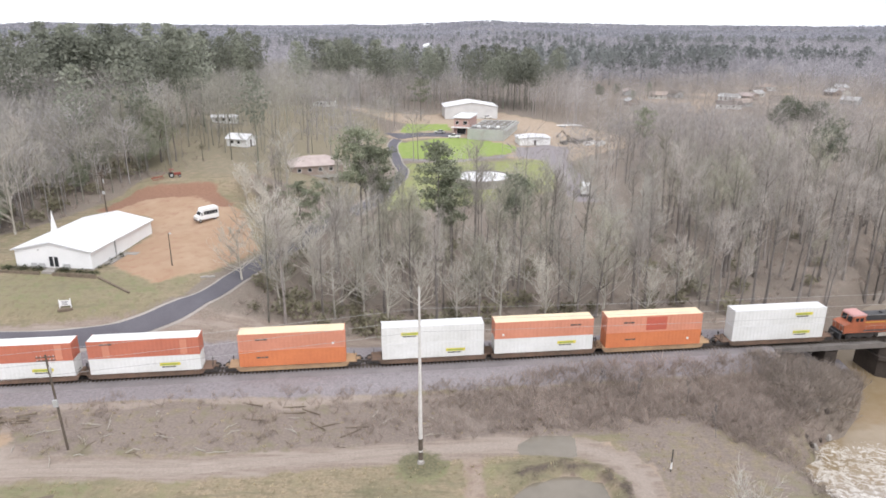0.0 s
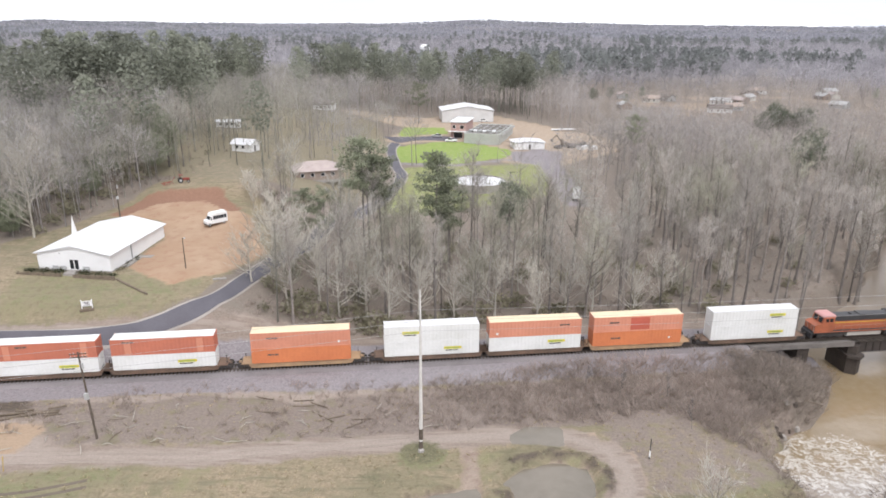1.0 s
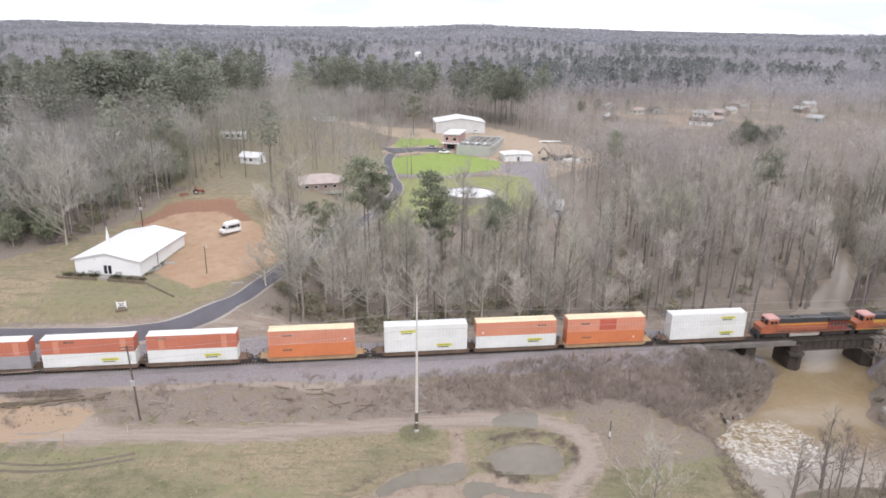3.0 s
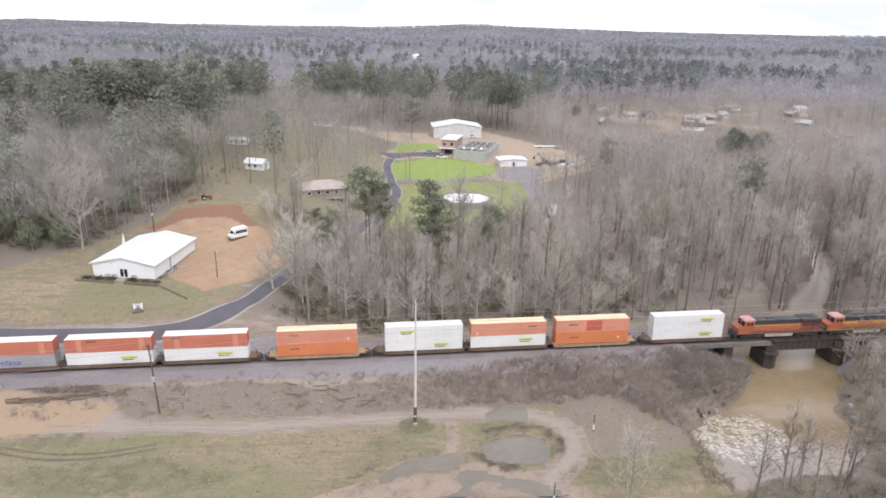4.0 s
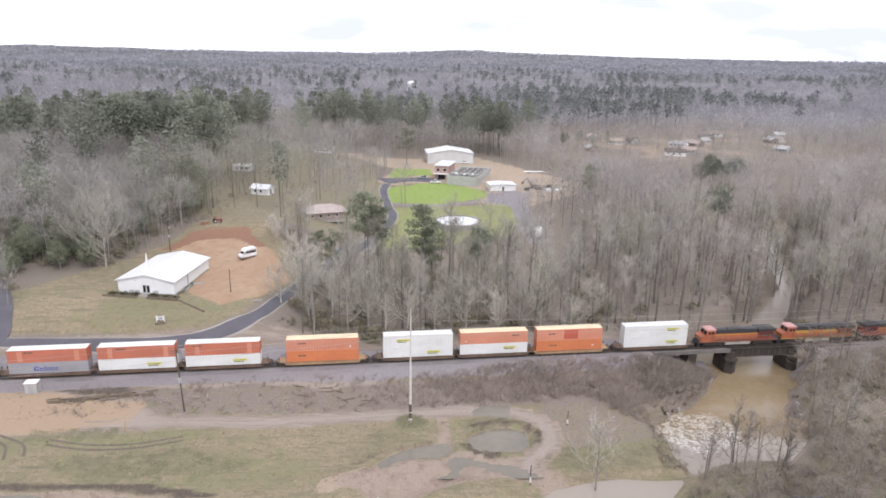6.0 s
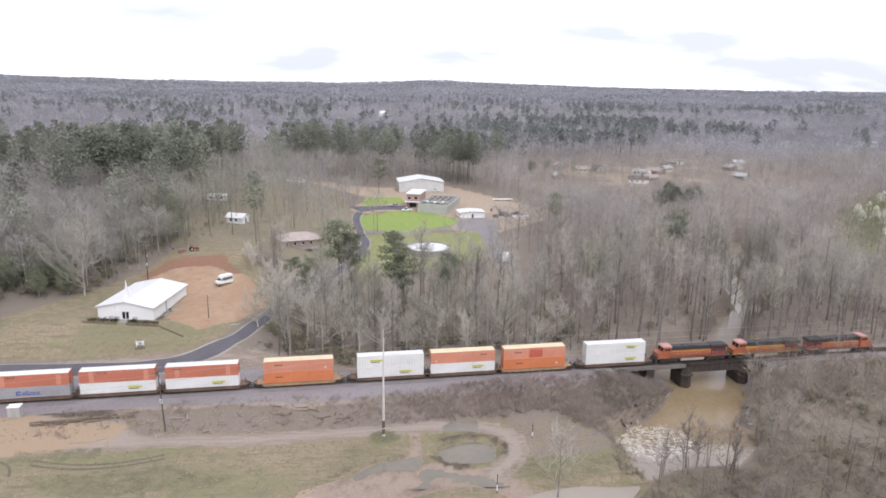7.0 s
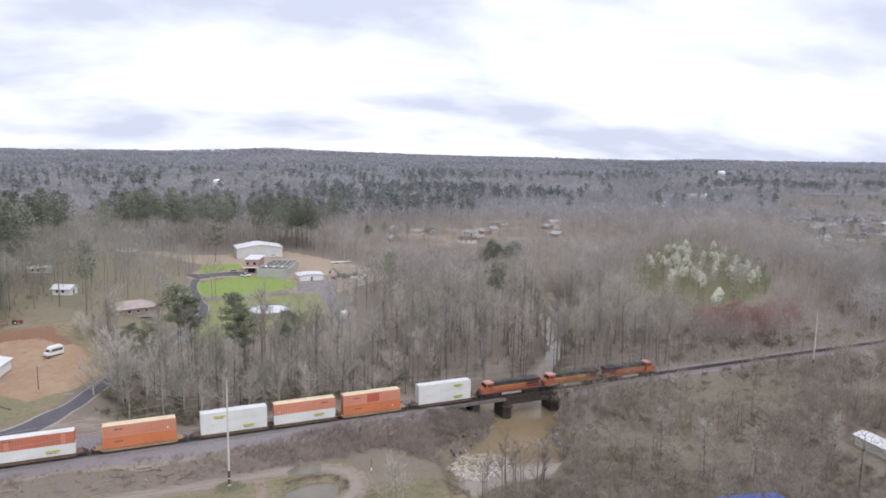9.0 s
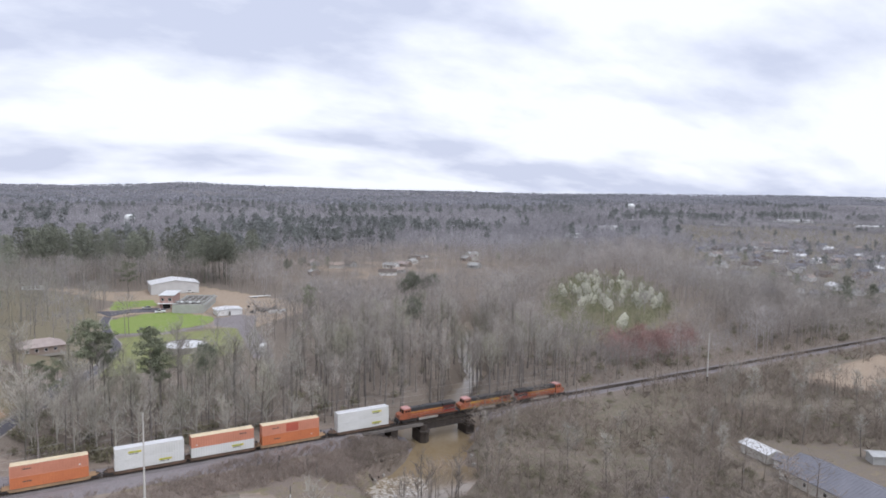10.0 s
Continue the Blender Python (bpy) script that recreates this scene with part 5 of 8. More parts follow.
def bare_tree(seed, h, limbs=12, branches=6, twigs=11, low=0.35, wide=0.40, up=1.0, thick=1.0):
    """Trunk with limbs, and a crown of branches and twigs: two shapes."""
    rng = random.Random(seed)
    wood, crown = Shape(), Shape()
    p, r0 = Vector((0, 0, -0.3)), (0.011 * h + 0.03) * thick
    lean = Vector((rng.uniform(-0.06, 0.06), rng.uniform(-0.06, 0.06), 1))
    spine = [p]
    for i in range(7):
        p = p + Vector((lean.x + rng.uniform(-0.05, 0.05), lean.y + rng.uniform(-0.05, 0.05), 1)) * h * 0.9 / 7
        spine.append(p)
    radius = [r0 * (1.35 if i == 0 else 1) * (1 - 0.86 * i / 7) for i in range(8)]
    for i in range(7):
        wood.tube(spine[i], spine[i + 1], radius[i], radius[i + 1], 6, False)

    def spine_at(k):
        i = min(int(k * 7), 6)
        return spine[i].lerp(spine[i + 1], k * 7 - i)

    for i in range(limbs):
        k = low + (0.97 - low) * (i + rng.random() * 0.6) / limbs
        a = rng.uniform(0, 2 * math.pi)
        rise = (rng.uniform(0.6, 1.2) + 0.5 * k) * up
        d = Vector((math.cos(a), math.sin(a), rise)).normalized()
        length = h * wide * rng.uniform(0.7, 1.1) * (1.12 - 0.62 * k)
        q, r = spine_at(k), r0 * 0.42 * (1.1 - 0.75 * k)
        for j in range(3):
            e = q + d * length / 3
            wood.tube(q, e, r * (1 - 0.3 * j), r * (0.7 - 0.3 * j) + 0.008, 4, False)
            for b in range(2 if j < 2 else branches - 3):
                f = q.lerp(e, rng.random())
                side = Vector((rng.uniform(-1, 1), rng.uniform(-1, 1), rng.uniform(-0.1, 0.9))).normalized()
                g = (d * 0.6 + side * 0.8).normalized()
                bl = length * rng.uniform(0.28, 0.5)
                mid = f + g * bl * 0.55
                tip = mid + (g + Vector((0, 0, 0.35))).normalized() * bl * 0.5
                crown.tube(f, mid, r * 0.33 + 0.008, r * 0.2 + 0.01, 3, False)
                crown.tube(mid, tip, r * 0.2 + 0.01, 0.008, 3, False)
                for w in range(twigs):
                    o = f.lerp(mid, rng.random()) if w % 2 else mid.lerp(tip, rng.random())
                    t = (g + Vector((rng.uniform(-1, 1), rng.uniform(-1, 1), rng.uniform(-0.3, 1)))).normalized()
                    sliver(crown, o, t, rng.uniform(0.9, 2.2) * h / 18, 0.046, rng)
            d = (d + Vector((rng.uniform(-0.25, 0.25), rng.uniform(-0.25, 0.25), 0.22))).normalized()
            q = e
    for w in range(14):
        sliver(crown, spine_at(rng.uniform(0.85, 1)), Vector((rng.uniform(-0.7, 0.7), rng.uniform(-0.7, 0.7), 1)).normalized(), rng.uniform(1, 2.2), 0.05, rng)
    return wood, crown


def tuft(s, c, r, n, size, rng, flat=0.6):
    """A loose clump of leaves or needles."""
    for i in range(n):
        d = Vector((rng.gauss(0, 1), rng.gauss(0, 1), rng.gauss(0, 1))).normalized() * r * rng.random() ** 0.4
        d.z *= flat
        u = Vector((rng.gauss(0, 1), rng.gauss(0, 1), rng.gauss(0, 0.7))).normalized()
        w = u.cross(Vector((rng.gauss(0, 1), rng.gauss(0, 1), rng.gauss(0, 1)))).normalized()
        a = c + d
        s.add([a - w * size * 0.35, a + w * size * 0.35, a + u * size], [(0, 1, 2)])


def pine_tree(seed, h, bare=0.5, wide=0.2):
    """Tall bare trunk with a ragged, rounded crown of needle clumps on short limbs."""
    rng = random.Random(seed)
    wood, crown = Shape(), Shape()
    r0 = 0.009 * h + 0.04
    spine = [Vector((0, 0, -0.3))]
    for i in range(6):
        spine.append(spine[-1] + Vector((rng.uniform(-0.03, 0.03), rng.uniform(-0.03, 0.03), 1)) * h * 0.95 / 6)
    for i in range(6):
        wood.tube(spine[i], spine[i + 1], r0 * (1 - 0.15 * i), r0 * (0.85 - 0.15 * i) + 0.02, 6, False)
    n = 21
    for i in range(n):
        u = (i + 0.5 * rng.random()) / n
        k = bare + (1 - bare) * u
        j = min(int(k * 6), 5)
        q = spine[j].lerp(spine[j + 1], k * 6 - j)
        length = h * wide * (0.35 + 0.75 * math.sin(math.pi * (0.12 + 0.80 * u))) * rng.uniform(0.45, 1.15)
        a = i * 2.4 + rng.uniform(-0.6, 0.6)
        d = Vector((math.cos(a), math.sin(a), rng.uniform(0.0, 0.45)))
        e = q + d * length
        wood.tube(q, e, 0.07, 0.02, 4, False)
        for c in (0.55, 1.0):
            r = rng.uniform(0.85, 1.35) * h / 24
            tuft(crown, q.lerp(e, c) + Vector((0, 0, 0.3)), r * 1.15, 66, 0.46 * h / 24, rng, 0.62)
    tuft(crown, spine[-1], 1.3 * h / 24, 90, 0.52 * h / 24, rng, 0.8)
    return wood, crown


def round_tree(seed, h, n, size, seed_leaf=0.9):
    """A flowering or leafy tree: short trunk, forked limbs and a round crown of clumps."""
    rng = random.Random(seed)
    wood, crown = Shape(), Shape()
    wood.tube((0, 0, -0.3), (0, 0, h * 0.35), 0.02 * h, 0.014 * h, 6, False)
    for i in range(7):
        a = i * 0.9 + rng.random()
        e = Vector((math.cos(a) * h * 0.22, math.sin(a) * h * 0.22, h * rng.uniform(0.55, 0.8)))
        wood.tube((0, 0, h * 0.33), e, 0.009 * h, 0.004 * h, 4, False)
    for i in range(n):
        u = rng.random()
        a = rng.uniform(0, 2 * math.pi)
        rad = h * 0.34 * math.sin(math.pi * (0.12 + 0.85 * u)) * rng.uniform(0.5, 1.08)
        tuft(crown, Vector((math.cos(a) * rad, math.sin(a) * rad, h * (0.26 + 0.74 * u))), h * 0.085, 12, size, rng, 0.9)
    return wood, crown


def round_pine(seed, h, r):
    """A pine with a long bare trunk and a broad rounded head of needle clumps."""
    rng = random.Random(seed)
    wood, crown = Shape(), Shape()
    wood.tube((0, 0, -0.3), (0.2, 0.1, h * 0.86), 0.011 * h, 0.005 * h, 7, False)
    for i in range(11):
        a = 2.4 * i + rng.uniform(-0.4, 0.4)
        z = h * rng.uniform(0.58, 0.82)
        e = Vector((math.cos(a) * r * 0.8, math.sin(a) * r * 0.8, z + rng.uniform(0.4, 1.6)))
        wood.tube((0.15, 0.05, z), e, 0.09, 0.03, 4, False)
    for i in range(210):
        u, a = rng.uniform(-1, 1), rng.uniform(0, 6.283)
        k = rng.uniform(0.55, 1.06) * (1 + 0.16 * math.sin(3 * a + 4 * u + seed))
        flat = math.sqrt(1 - u * u) * r * k
        tuft(crown, Vector((math.cos(a) * flat, math.sin(a) * flat, h * 0.79 + u * h * 0.19 * k)), 0.85, 12, 0.42, rng, 0.9)
    return wood, crown


def far_bare(seed, h, n=34, width=0.13, limbs=7, reach=0.23, rise=-0.3):
    rng = random.Random(seed)
    s = Shape()
    s.tube((0, 0, -0.4), (rng.uniform(-0.5, 0.5), rng.uniform(-0.5, 0.5), h * 0.8), 0.17, 0.05, 3, False)
    for i in range(limbs):
        a = rng.uniform(0, 6.28)
        q = Vector((0, 0, h * rng.uniform(0.35, 0.75)))
        sliver(s, q, Vector((math.cos(a), math.sin(a), rng.uniform(0.6, 1.5))).normalized(), h * rng.uniform(0.28, 0.42), width * 1.2, rng)
    for i in range(n):
        a, u = rng.uniform(0, 6.28), rng.random()
        rad = h * 0.26 * math.sqrt(rng.random()) * (1.15 - 0.6 * u)
        q = Vector((math.cos(a) * rad, math.sin(a) * rad, h * (0.40 + 0.47 * u)))
        sliver(s, q, Vector((math.cos(a) * 0.8 + rng.uniform(-0.8, 0.8), math.sin(a) * 0.8 + rng.uniform(-0.8, 0.8), rng.uniform(rise, rise + 1.4))).normalized(), rng.uniform(0.5, 1.0) * reach * h, width, rng)
    return s


def far_pine(seed, h, n=46, size=1.5):
    rng = random.Random(seed)
    s = Shape()
    s.tube((0, 0, -0.4), (0, 0, h * 0.9), 0.22, 0.06, 3, False)
    for i in range(n):
        u = rng.random()
        a = rng.uniform(0, 6.28)
        rad = h * 0.17 * math.sin(math.pi * (0.16 + 0.78 * u)) * math.sqrt(rng.random()) * (1 + 0.35 * math.sin(3 * a + seed)) + 0.2
        tuft(s, Vector((math.cos(a) * rad, math.sin(a) * rad, h * (0.5 + 0.48 * u))), 0.5, 1, size * rng.uniform(0.8, 1.4), rng)
    return s


def canopy_clump(seed, h, n, size):
    """A few far crowns grown together."""
    rng = random.Random(seed)
    s = Shape()
    for i in range(n):
        a, r = rng.uniform(0, 6.28), 9.0 * math.sqrt(rng.random())
        tuft(s, Vector((math.cos(a) * r, math.sin(a) * r, h * (0.25 + 0.5 * rng.random()) * (1.1 - 0.04 * r))), 0.5, 1, size * rng.uniform(0.7, 1.2), rng)
    return s


def bush(seed, h, n=16, width=0.10):
    rng = random.Random(seed)
    s = Shape()
    for i in range(n):
        a = rng.uniform(0, 6.28)
        q = Vector((math.cos(a), math.sin(a), 0)) * rng.uniform(0, 0.5)
        d = Vector((math.cos(a) * 0.7 + rng.uniform(-0.3, 0.3), math.sin(a) * 0.7 + rng.uniform(-0.3, 0.3), rng.uniform(0.5, 1.5))).normalized()
        e = rng.uniform(0.5, 1) * h
        sliver(s, q, d, e, width, rng)
        sliver(s, q + d * e * 0.45, (d + Vector((rng.uniform(-1, 1), rng.uniform(-1, 1), 0.3))).normalized(), e * 0.5, width * 0.6, rng)
        sliver(s, q + d * e * 0.6, (d + Vector((rng.uniform(-1, 1), rng.uniform(-1, 1), 0.3))).normalized(), e * 0.45, width * 0.6, rng)
    return s


def leafy_bush(seed, h, n=30):
    rng = random.Random(seed)
    s = Shape()
    for i in range(n):
        d = Vector((rng.gauss(0, 1), rng.gauss(0, 1), abs(rng.gauss(0, 1)))).normalized() * h * 0.55 * rng.random() ** 0.4
        tuft(s, d + Vector((0, 0, h * 0.15)), 0.2 * h, 2, 0.19 * h, rng)
    return s


def scatter(name, shapes, xy, sizes, material, label, category, seed, lift=0.0, smooth=False):
    """Many plants in one mesh: each a turned, scaled copy of one of the shapes."""
    rng = np.random.RandomState(seed)
    forms = []
    for s in shapes:
        v = np.array(s.v, np.float32)
        tri = np.array([t for f in s.f for t in ((f,) if len(f) == 3 else ((f[0], f[1], f[2]), (f[0], f[2], f[3])))], np.int32)
        forms.append((v, tri))
    kind = rng.randint(len(forms), size=len(xy))
    turn = rng.uniform(0, 6.283, len(xy))
    z = ground_z(xy[:, 0], xy[:, 1]) + lift
    tone = rng.uniform(0, 1, len(xy)).astype(np.float32)
    V, F, T, base = [], [], [], 0
    for k, (v, tri) in enumerate(forms):
        at = np.where(kind == k)[0]
        if not len(at):
            continue
        c, s = np.cos(turn[at])[:, None], np.sin(turn[at])[:, None]
        g = sizes[at][:, None]
        p = np.stack([(v[:, 0] * c - v[:, 1] * s) * g + xy[at, 0][:, None], (v[:, 0] * s + v[:, 1] * c) * g + xy[at, 1][:, None], v[:, 2] * g + z[at][:, None]], -1)
        V.append(p.reshape(-1, 3))
        F.append((tri[None] + (np.arange(len(at)) * len(v))[:, None, None] + base).reshape(-1, 3))
        T.append(np.repeat(tone[at], len(v)))
        base += len(at) * len(v)
    V, F, T = np.concatenate(V), np.concatenate(F), np.concatenate(T)
    m = bpy.data.meshes.new(name)
    m.vertices.add(len(V))
    m.vertices.foreach_set("co", V.astype(np.float32).ravel())
    m.loops.add(F.size)
    m.loops.foreach_set("vertex_index", F.ravel().astype(np.int32))
    m.polygons.add(len(F))
    m.polygons.foreach_set("loop_start", np.arange(0, F.size, 3, dtype=np.int32))
    m.update(calc_edges=True)
    a = m.attributes.new("tone", "FLOAT", "POINT")
    a.data.foreach_set("value", T)
    if smooth:
        m.polygons.foreach_set("use_smooth", np.ones(len(F), bool))
    m.materials.append(material)
    return tagged(new(name, m), label, category, kind="stuff")


def wood_density(x, y):
    """How thickly the land is wooded, 0 to 1."""
    d = np.ones(np.broadcast(x, y).shape)
    for outline, soft, left in ((FIELD, 2, 0), (CHURCH_YARD, 4, 0), (LOT, 6, 0), (LAWN, 6, 0), (LOWER_LAWN, 4, 0.0), (UPPER_LAWN, 5, 0), (YARD, 8, 0.55), (SOUTH_YARD, 6, 0.03), (TAN_FIELD, 8, 0), (SETTLED, 14, 0.42), ([(86, 250), (140, 225), (220, 240), (300, 310), (250, 340), (172, 318), (112, 338)], 10, 0.55), (TOWN, 30, 0.8), ([(-114, 48), (-88, 50), (-90, 64), (-112, 64)], 3, 0.1), (BLOSSOM_GLADE, 12, 0.15), ([(-14, 84), (44, 90), (46, 110), (-14, 108)], 4, 0.3), ([(-46, 92), (-20, 92), (-18, 116), (-46, 116)], 4, 0.3), ([(34, 70), (54, 74), (54, 118), (36, 118)], 3, 0.3)):
        d = d * (1 - (1 - left) * within(x, y, outline, soft))
    off = y - track_y(x)
    d = d * np.where(off > 0, np.where(x > 112, sm(4.5, 6.5, off), sm(10, 14, off)), sm(8, 12, -off))
    d = d * sm(3.5, 5, near_line(x, y, ROAD)) * sm(3.0, 4.5, near_line(x, y, ACCESS)) * sm(11, 14, near_line(x, y, CREEK) + 9.0 * sm(38, 62, y)) * sm(9, 12, near_line(x, y, ARM))
    d = d * (1 - 1.0 * (off < 0) * (x > 44) * (1 - sm(260, 330, x)))
    return d


def places(x0, x1, y0, y1, gap, seed, keep=None, density=wood_density):
    rng = np.random.RandomState(seed)
    x, y = np.meshgrid(np.arange(x0, x1, gap), np.arange(y0, y1, gap))
    x, y = x.ravel() + rng.uniform(-0.5, 0.5, x.size) * gap, y.ravel() + rng.uniform(-0.5, 0.5, y.size) * gap
    ok = rng.uniform(0, 1, x.size) < density(x, y)
    if keep is not None:
        ok &= keep(x, y)
    return np.stack([x[ok], y[ok]], -1)


def in_view(x, y):
    """The wedge of country that lies before the railway."""
    return (y > -70) & (x > -0.80 * (y + 190)) & (x < 1.55 * (y + 235))


GROVES = (
    [(-127, 160), (-116, 150), (-98, 148), (-80, 152), (-72, 164), (-82, 184), (-108, 192), (-124, 182)],
    [(-202, 186), (-178, 180), (-166, 190), (-166, 206), (-176, 216), (-206, 210)],
    [(-126, 240), (-102, 234), (-80, 240), (-76, 262), (-92, 278), (-124, 272)],
    [(-66, 340), (-36, 330), (-10, 342), (14, 350), (40, 346), (52, 366), (30, 396), (-20, 392), (-64, 376)],
    [(96, 330), (124, 326), (136, 350), (110, 366)],
)


def pine_share(x, y):
    """Where evergreens stand among the bare woods."""
    n = 0.62 * drift(x, y, 46, 1) + 0.38 * drift(x, y, 17, 2)
    far = 0.6 * drift(x, y, 130, 3) + 0.4 * drift(x, y, 48, 4)
    away = (y > 420) | (x > 480)
    n = np.where(away, far + 0.03, n)
    s = 0.006 + 0.03 * away + np.where(away, 0.55, 0.85) * sm(0.61, 0.72, n) * (1 - 0.75 * sm(120, 420, x) * (y < 520)) * (1 - 0.8 * sm(-90, -130, x) * (y < 620))
    s = np.where((x > -40) & (y < 300) & (x < 190), 0.0, s)
    s = np.where((x > 150) & (y < 420), 0.0, s)
    s = np.where((within(x, y, TOWN, 30) > 0.3) | (within(x, y, SETTLED, 12) > 0.3), 0.035, s)
    s = np.where((x < -40) & (y < 300), 0.03, s)
    for outline in GROVES:
        s = np.where(inside(x, y, outline), 0.05 + 0.5 * sm(0.46, 0.66, drift(x, y, 19, 5)) if outline[0][1] > 300 else 0.55 + 0.4 * drift(x, y, 14, 5), s)
    return s


def growth(x, y):
    """How tall the trees stand, against the full-grown wood."""
    young = [(86, 236), (140, 205), (220, 232), (300, 300), (310, 420), (240, 470), (150, 410), (100, 372)]
    low = [(168, 56), (238, 56), (268, 92), (290, 132), (268, 142), (245, 112), (205, 92), (172, 92)]
    return (1 - 0.5 * within(x, y, young, 12)) * (1 - 0.42 * within(x, y, TOWN, 20)) * (1 - 0.55 * within(x, y, low, 6))


def build_woods():
    rng = np.random.RandomState(11)
    # the trees nearest the railway, one by one
    kinds = []
    for i, (h, low) in enumerate(((20, 0.38), (23, 0.48), (19, 0.3), (22, 0.52), (17, 0.25), (24, 0.55), (18, 0.3))):
        wood, crown = bare_tree(100 + i, h, (12, 10, 13, 10, 14, 9, 13)[i], 6, 9, low, (0.36, 0.27, 0.38, 0.26, 0.42, 0.24, 0.40)[i])
        t = thing("bare_tree", "tall leafless grey hardwood tree in the woods", "tree", pose(0, 0, -500), "bare trees beside the railway")
        part("trunk", wood, PALE_LIMB if i in (2, 4) else BARK, t)
        part("crown", crown, (TWIG, OLIVE_TWIG, PALE_TWIG, BROWN_TWIG, OLIVE_TWIG, BROWN_TWIG, OLIVE_TWIG)[i], t, "bare grey twigs")
        kinds.append(t)
    spot = places(-36, 150, 36, 150, 4.9, 21, lambda x, y: y < 96 + 0.15 * x, lambda x, y: wood_density(x, y) * (0.7 + 0.3 * sm(30, 70, x)) * (0.65 + 0.35 * drift(x, y, 13, 6)))
    order = np.argsort(spot[:, 1] - 0.1 * spot[:, 0])
    spot = spot[order]
    near, rest = spot[:285], spot[285:]
    for x, y in near:
        pick = (3, 5, 0, 3, 5, 1, 6)[rng.randint(7)] if x > 52 else rng.randint(len(kinds))
        copy_thing(kinds[pick], on_land(x, y, rng.uniform(0, 360)) @ Matrix.Scale(rng.uniform(0.62, 1.18), 4))
    # pale many-stemmed trees along the edge of the wood
    spread = []
    for i in range(3):
        wood, crown = bare_tree(120 + i, (15, 17, 14)[i], (17, 15, 19)[i], 8, 10, 0.18, (0.62, 0.55, 0.66)[i], 0.65, 1.3)
        t = thing("bare_tree", "pale spreading leafless tree at the edge of the wood", "tree", pose(0, 0, -500), "pale trees at the wood edge")
        part("trunk", wood, PALE_TWIG, t)
        part("crown", crown, PALE_TWIG, t, "pale bare twigs")
        spread.append(t)
    for x, y, k in ((-33, 43, 0.75), (-29, 47, 0.85), (-25, 41, 0.8), (-20.5, 45, 0.9), (-16, 40.5, 0.85), (-11, 42.5, 0.9), (-6.5, 39.8, 0.8), (-1, 43, 0.85), (6, 41.5, 0.75), (22, 41, 0.8), (28, 44, 0.8), (41, 42, 0.7), (-27, 54, 0.9), (-31, 60, 0.85), (-22, 52, 0.8), (14, 43, 0.8), (34, 46, 0.85), (10, 50, 0.9), (-13, 51, 0.9), (20, 54, 0.9), (48, 47, 0.75)):
        copy_thing(spread[rng.randint(3)], on_land(x, y, rng.uniform(0, 360)) @ Matrix.Scale(k, 4))
    # west wood edge, by the church
    edge = places(-135, -68, 50, 130, 6.5, 23)[::3][:40]
    for x, y in edge:
        k = kinds[rng.randint(len(kinds))]
        copy_thing(k, on_land(x, y, rng.uniform(0, 360)) @ Matrix.Scale(rng.uniform(0.75, 1.0), 4))
    for k in kinds + spread:
        for o in (*k.children_recursive, k):
            bpy.data.objects.remove(o)
    bare = [far_bare(i, 20, 128, 0.10, 9, 0.19, -0.05) for i in range(6)]
    pines = [far_pine(i, 28, 520, 0.86) for i in range(5)]
    # middle distance
    mid = places(-270, 480, -60, 400, 6.6, 31, lambda x, y: in_view(x, y) & ~((x > -36) & (x < 150) & (y > 36) & (y < 96 + 0.15 * x)) & ~((x > -135) & (x < -70) & (y > 50) & (y < 125) & (np.sin(x * 12.9 + y * 7.1) > 0.4)))
    west = np.concatenate([places(-190, -62, 40, 190, 5.0, 37), places(150, 430, 44, 125, 6.0, 39)])
    mid = np.concatenate([mid, rest, west])
    green = rng.uniform(0, 1, len(mid)) < pine_share(mid[:, 0], mid[:, 1])
    b, g = mid[~green], mid[green]
    # tall yard trees left standing between the houses of the settlement
    yard = places(110, 300, 315, 470, 11.5, 58, None, lambda x, y: 0.75 * within(x, y, SETTLED, 8))
    scatter("yard_trees", bare, yard, rng.uniform(0.6, 1.0, len(yard)), WARM_TWIG, "tall bare trees between the settlement houses", "woods", 24)
    tint = 0.6 * drift(b[:, 0], b[:, 1], 60, 7) + 0.4 * rng.uniform(0, 1, len(b)) + 0.22 * sm(40, 160, b[:, 0]) - 0.12 * sm(-20, -60, b[:, 0])
    for name, keep, twig, label, k in (("bare_woods", (tint >= 0.42) & (tint < 0.62), FAR_TWIG, "grey leafless winter woods", 1), ("brown_woods", tint >= 0.62, WARM_TWIG, "brown leafless winter woods", 21), ("olive_woods", tint < 0.42, OLIVE_FAR_TWIG, "olive-grey budding winter woods", 22)):
        at = b[keep]
        scatter(name, bare, at, rng.uniform(0.5, 1.2, len(at)) * growth(at[:, 0], at[:, 1]), twig, label, "woods", k)
    scatter("pine_woods", pines, g, rng.uniform(0.85, 1.24, len(g)) * growth(g[:, 0], g[:, 1]) ** 1.3, FAR_NEEDLE, "dark green pines among the bare woods", "woods", 2)
    # far country
    bare = [far_bare(i, 17, 21, 0.6, 0, 0.36, 0.2) for i in range(5)]
    pines = [far_pine(40 + i, 22, 64, 2.3) for i in range(4)]
    far = np.concatenate([places(-1500, 2300, 400, 900, 12.0, 32, in_view), places(-1500, 2300, 900, 1700, 17.0, 38, in_view)])
    side = places(480, 1500, -60, 400, 12, 33, in_view)
    west = places(-480, -270, 60, 400, 10, 36, in_view)
    side = np.concatenate([side, west])
    town = places(400, 1300, 120, 850, 8.5, 40, None, lambda x, y: within(x, y, TOWN, 20) * (0.08 + 0.7 * (drift(x, y, 30, 15) > 0.56)))
    far = np.concatenate([far, side, town])
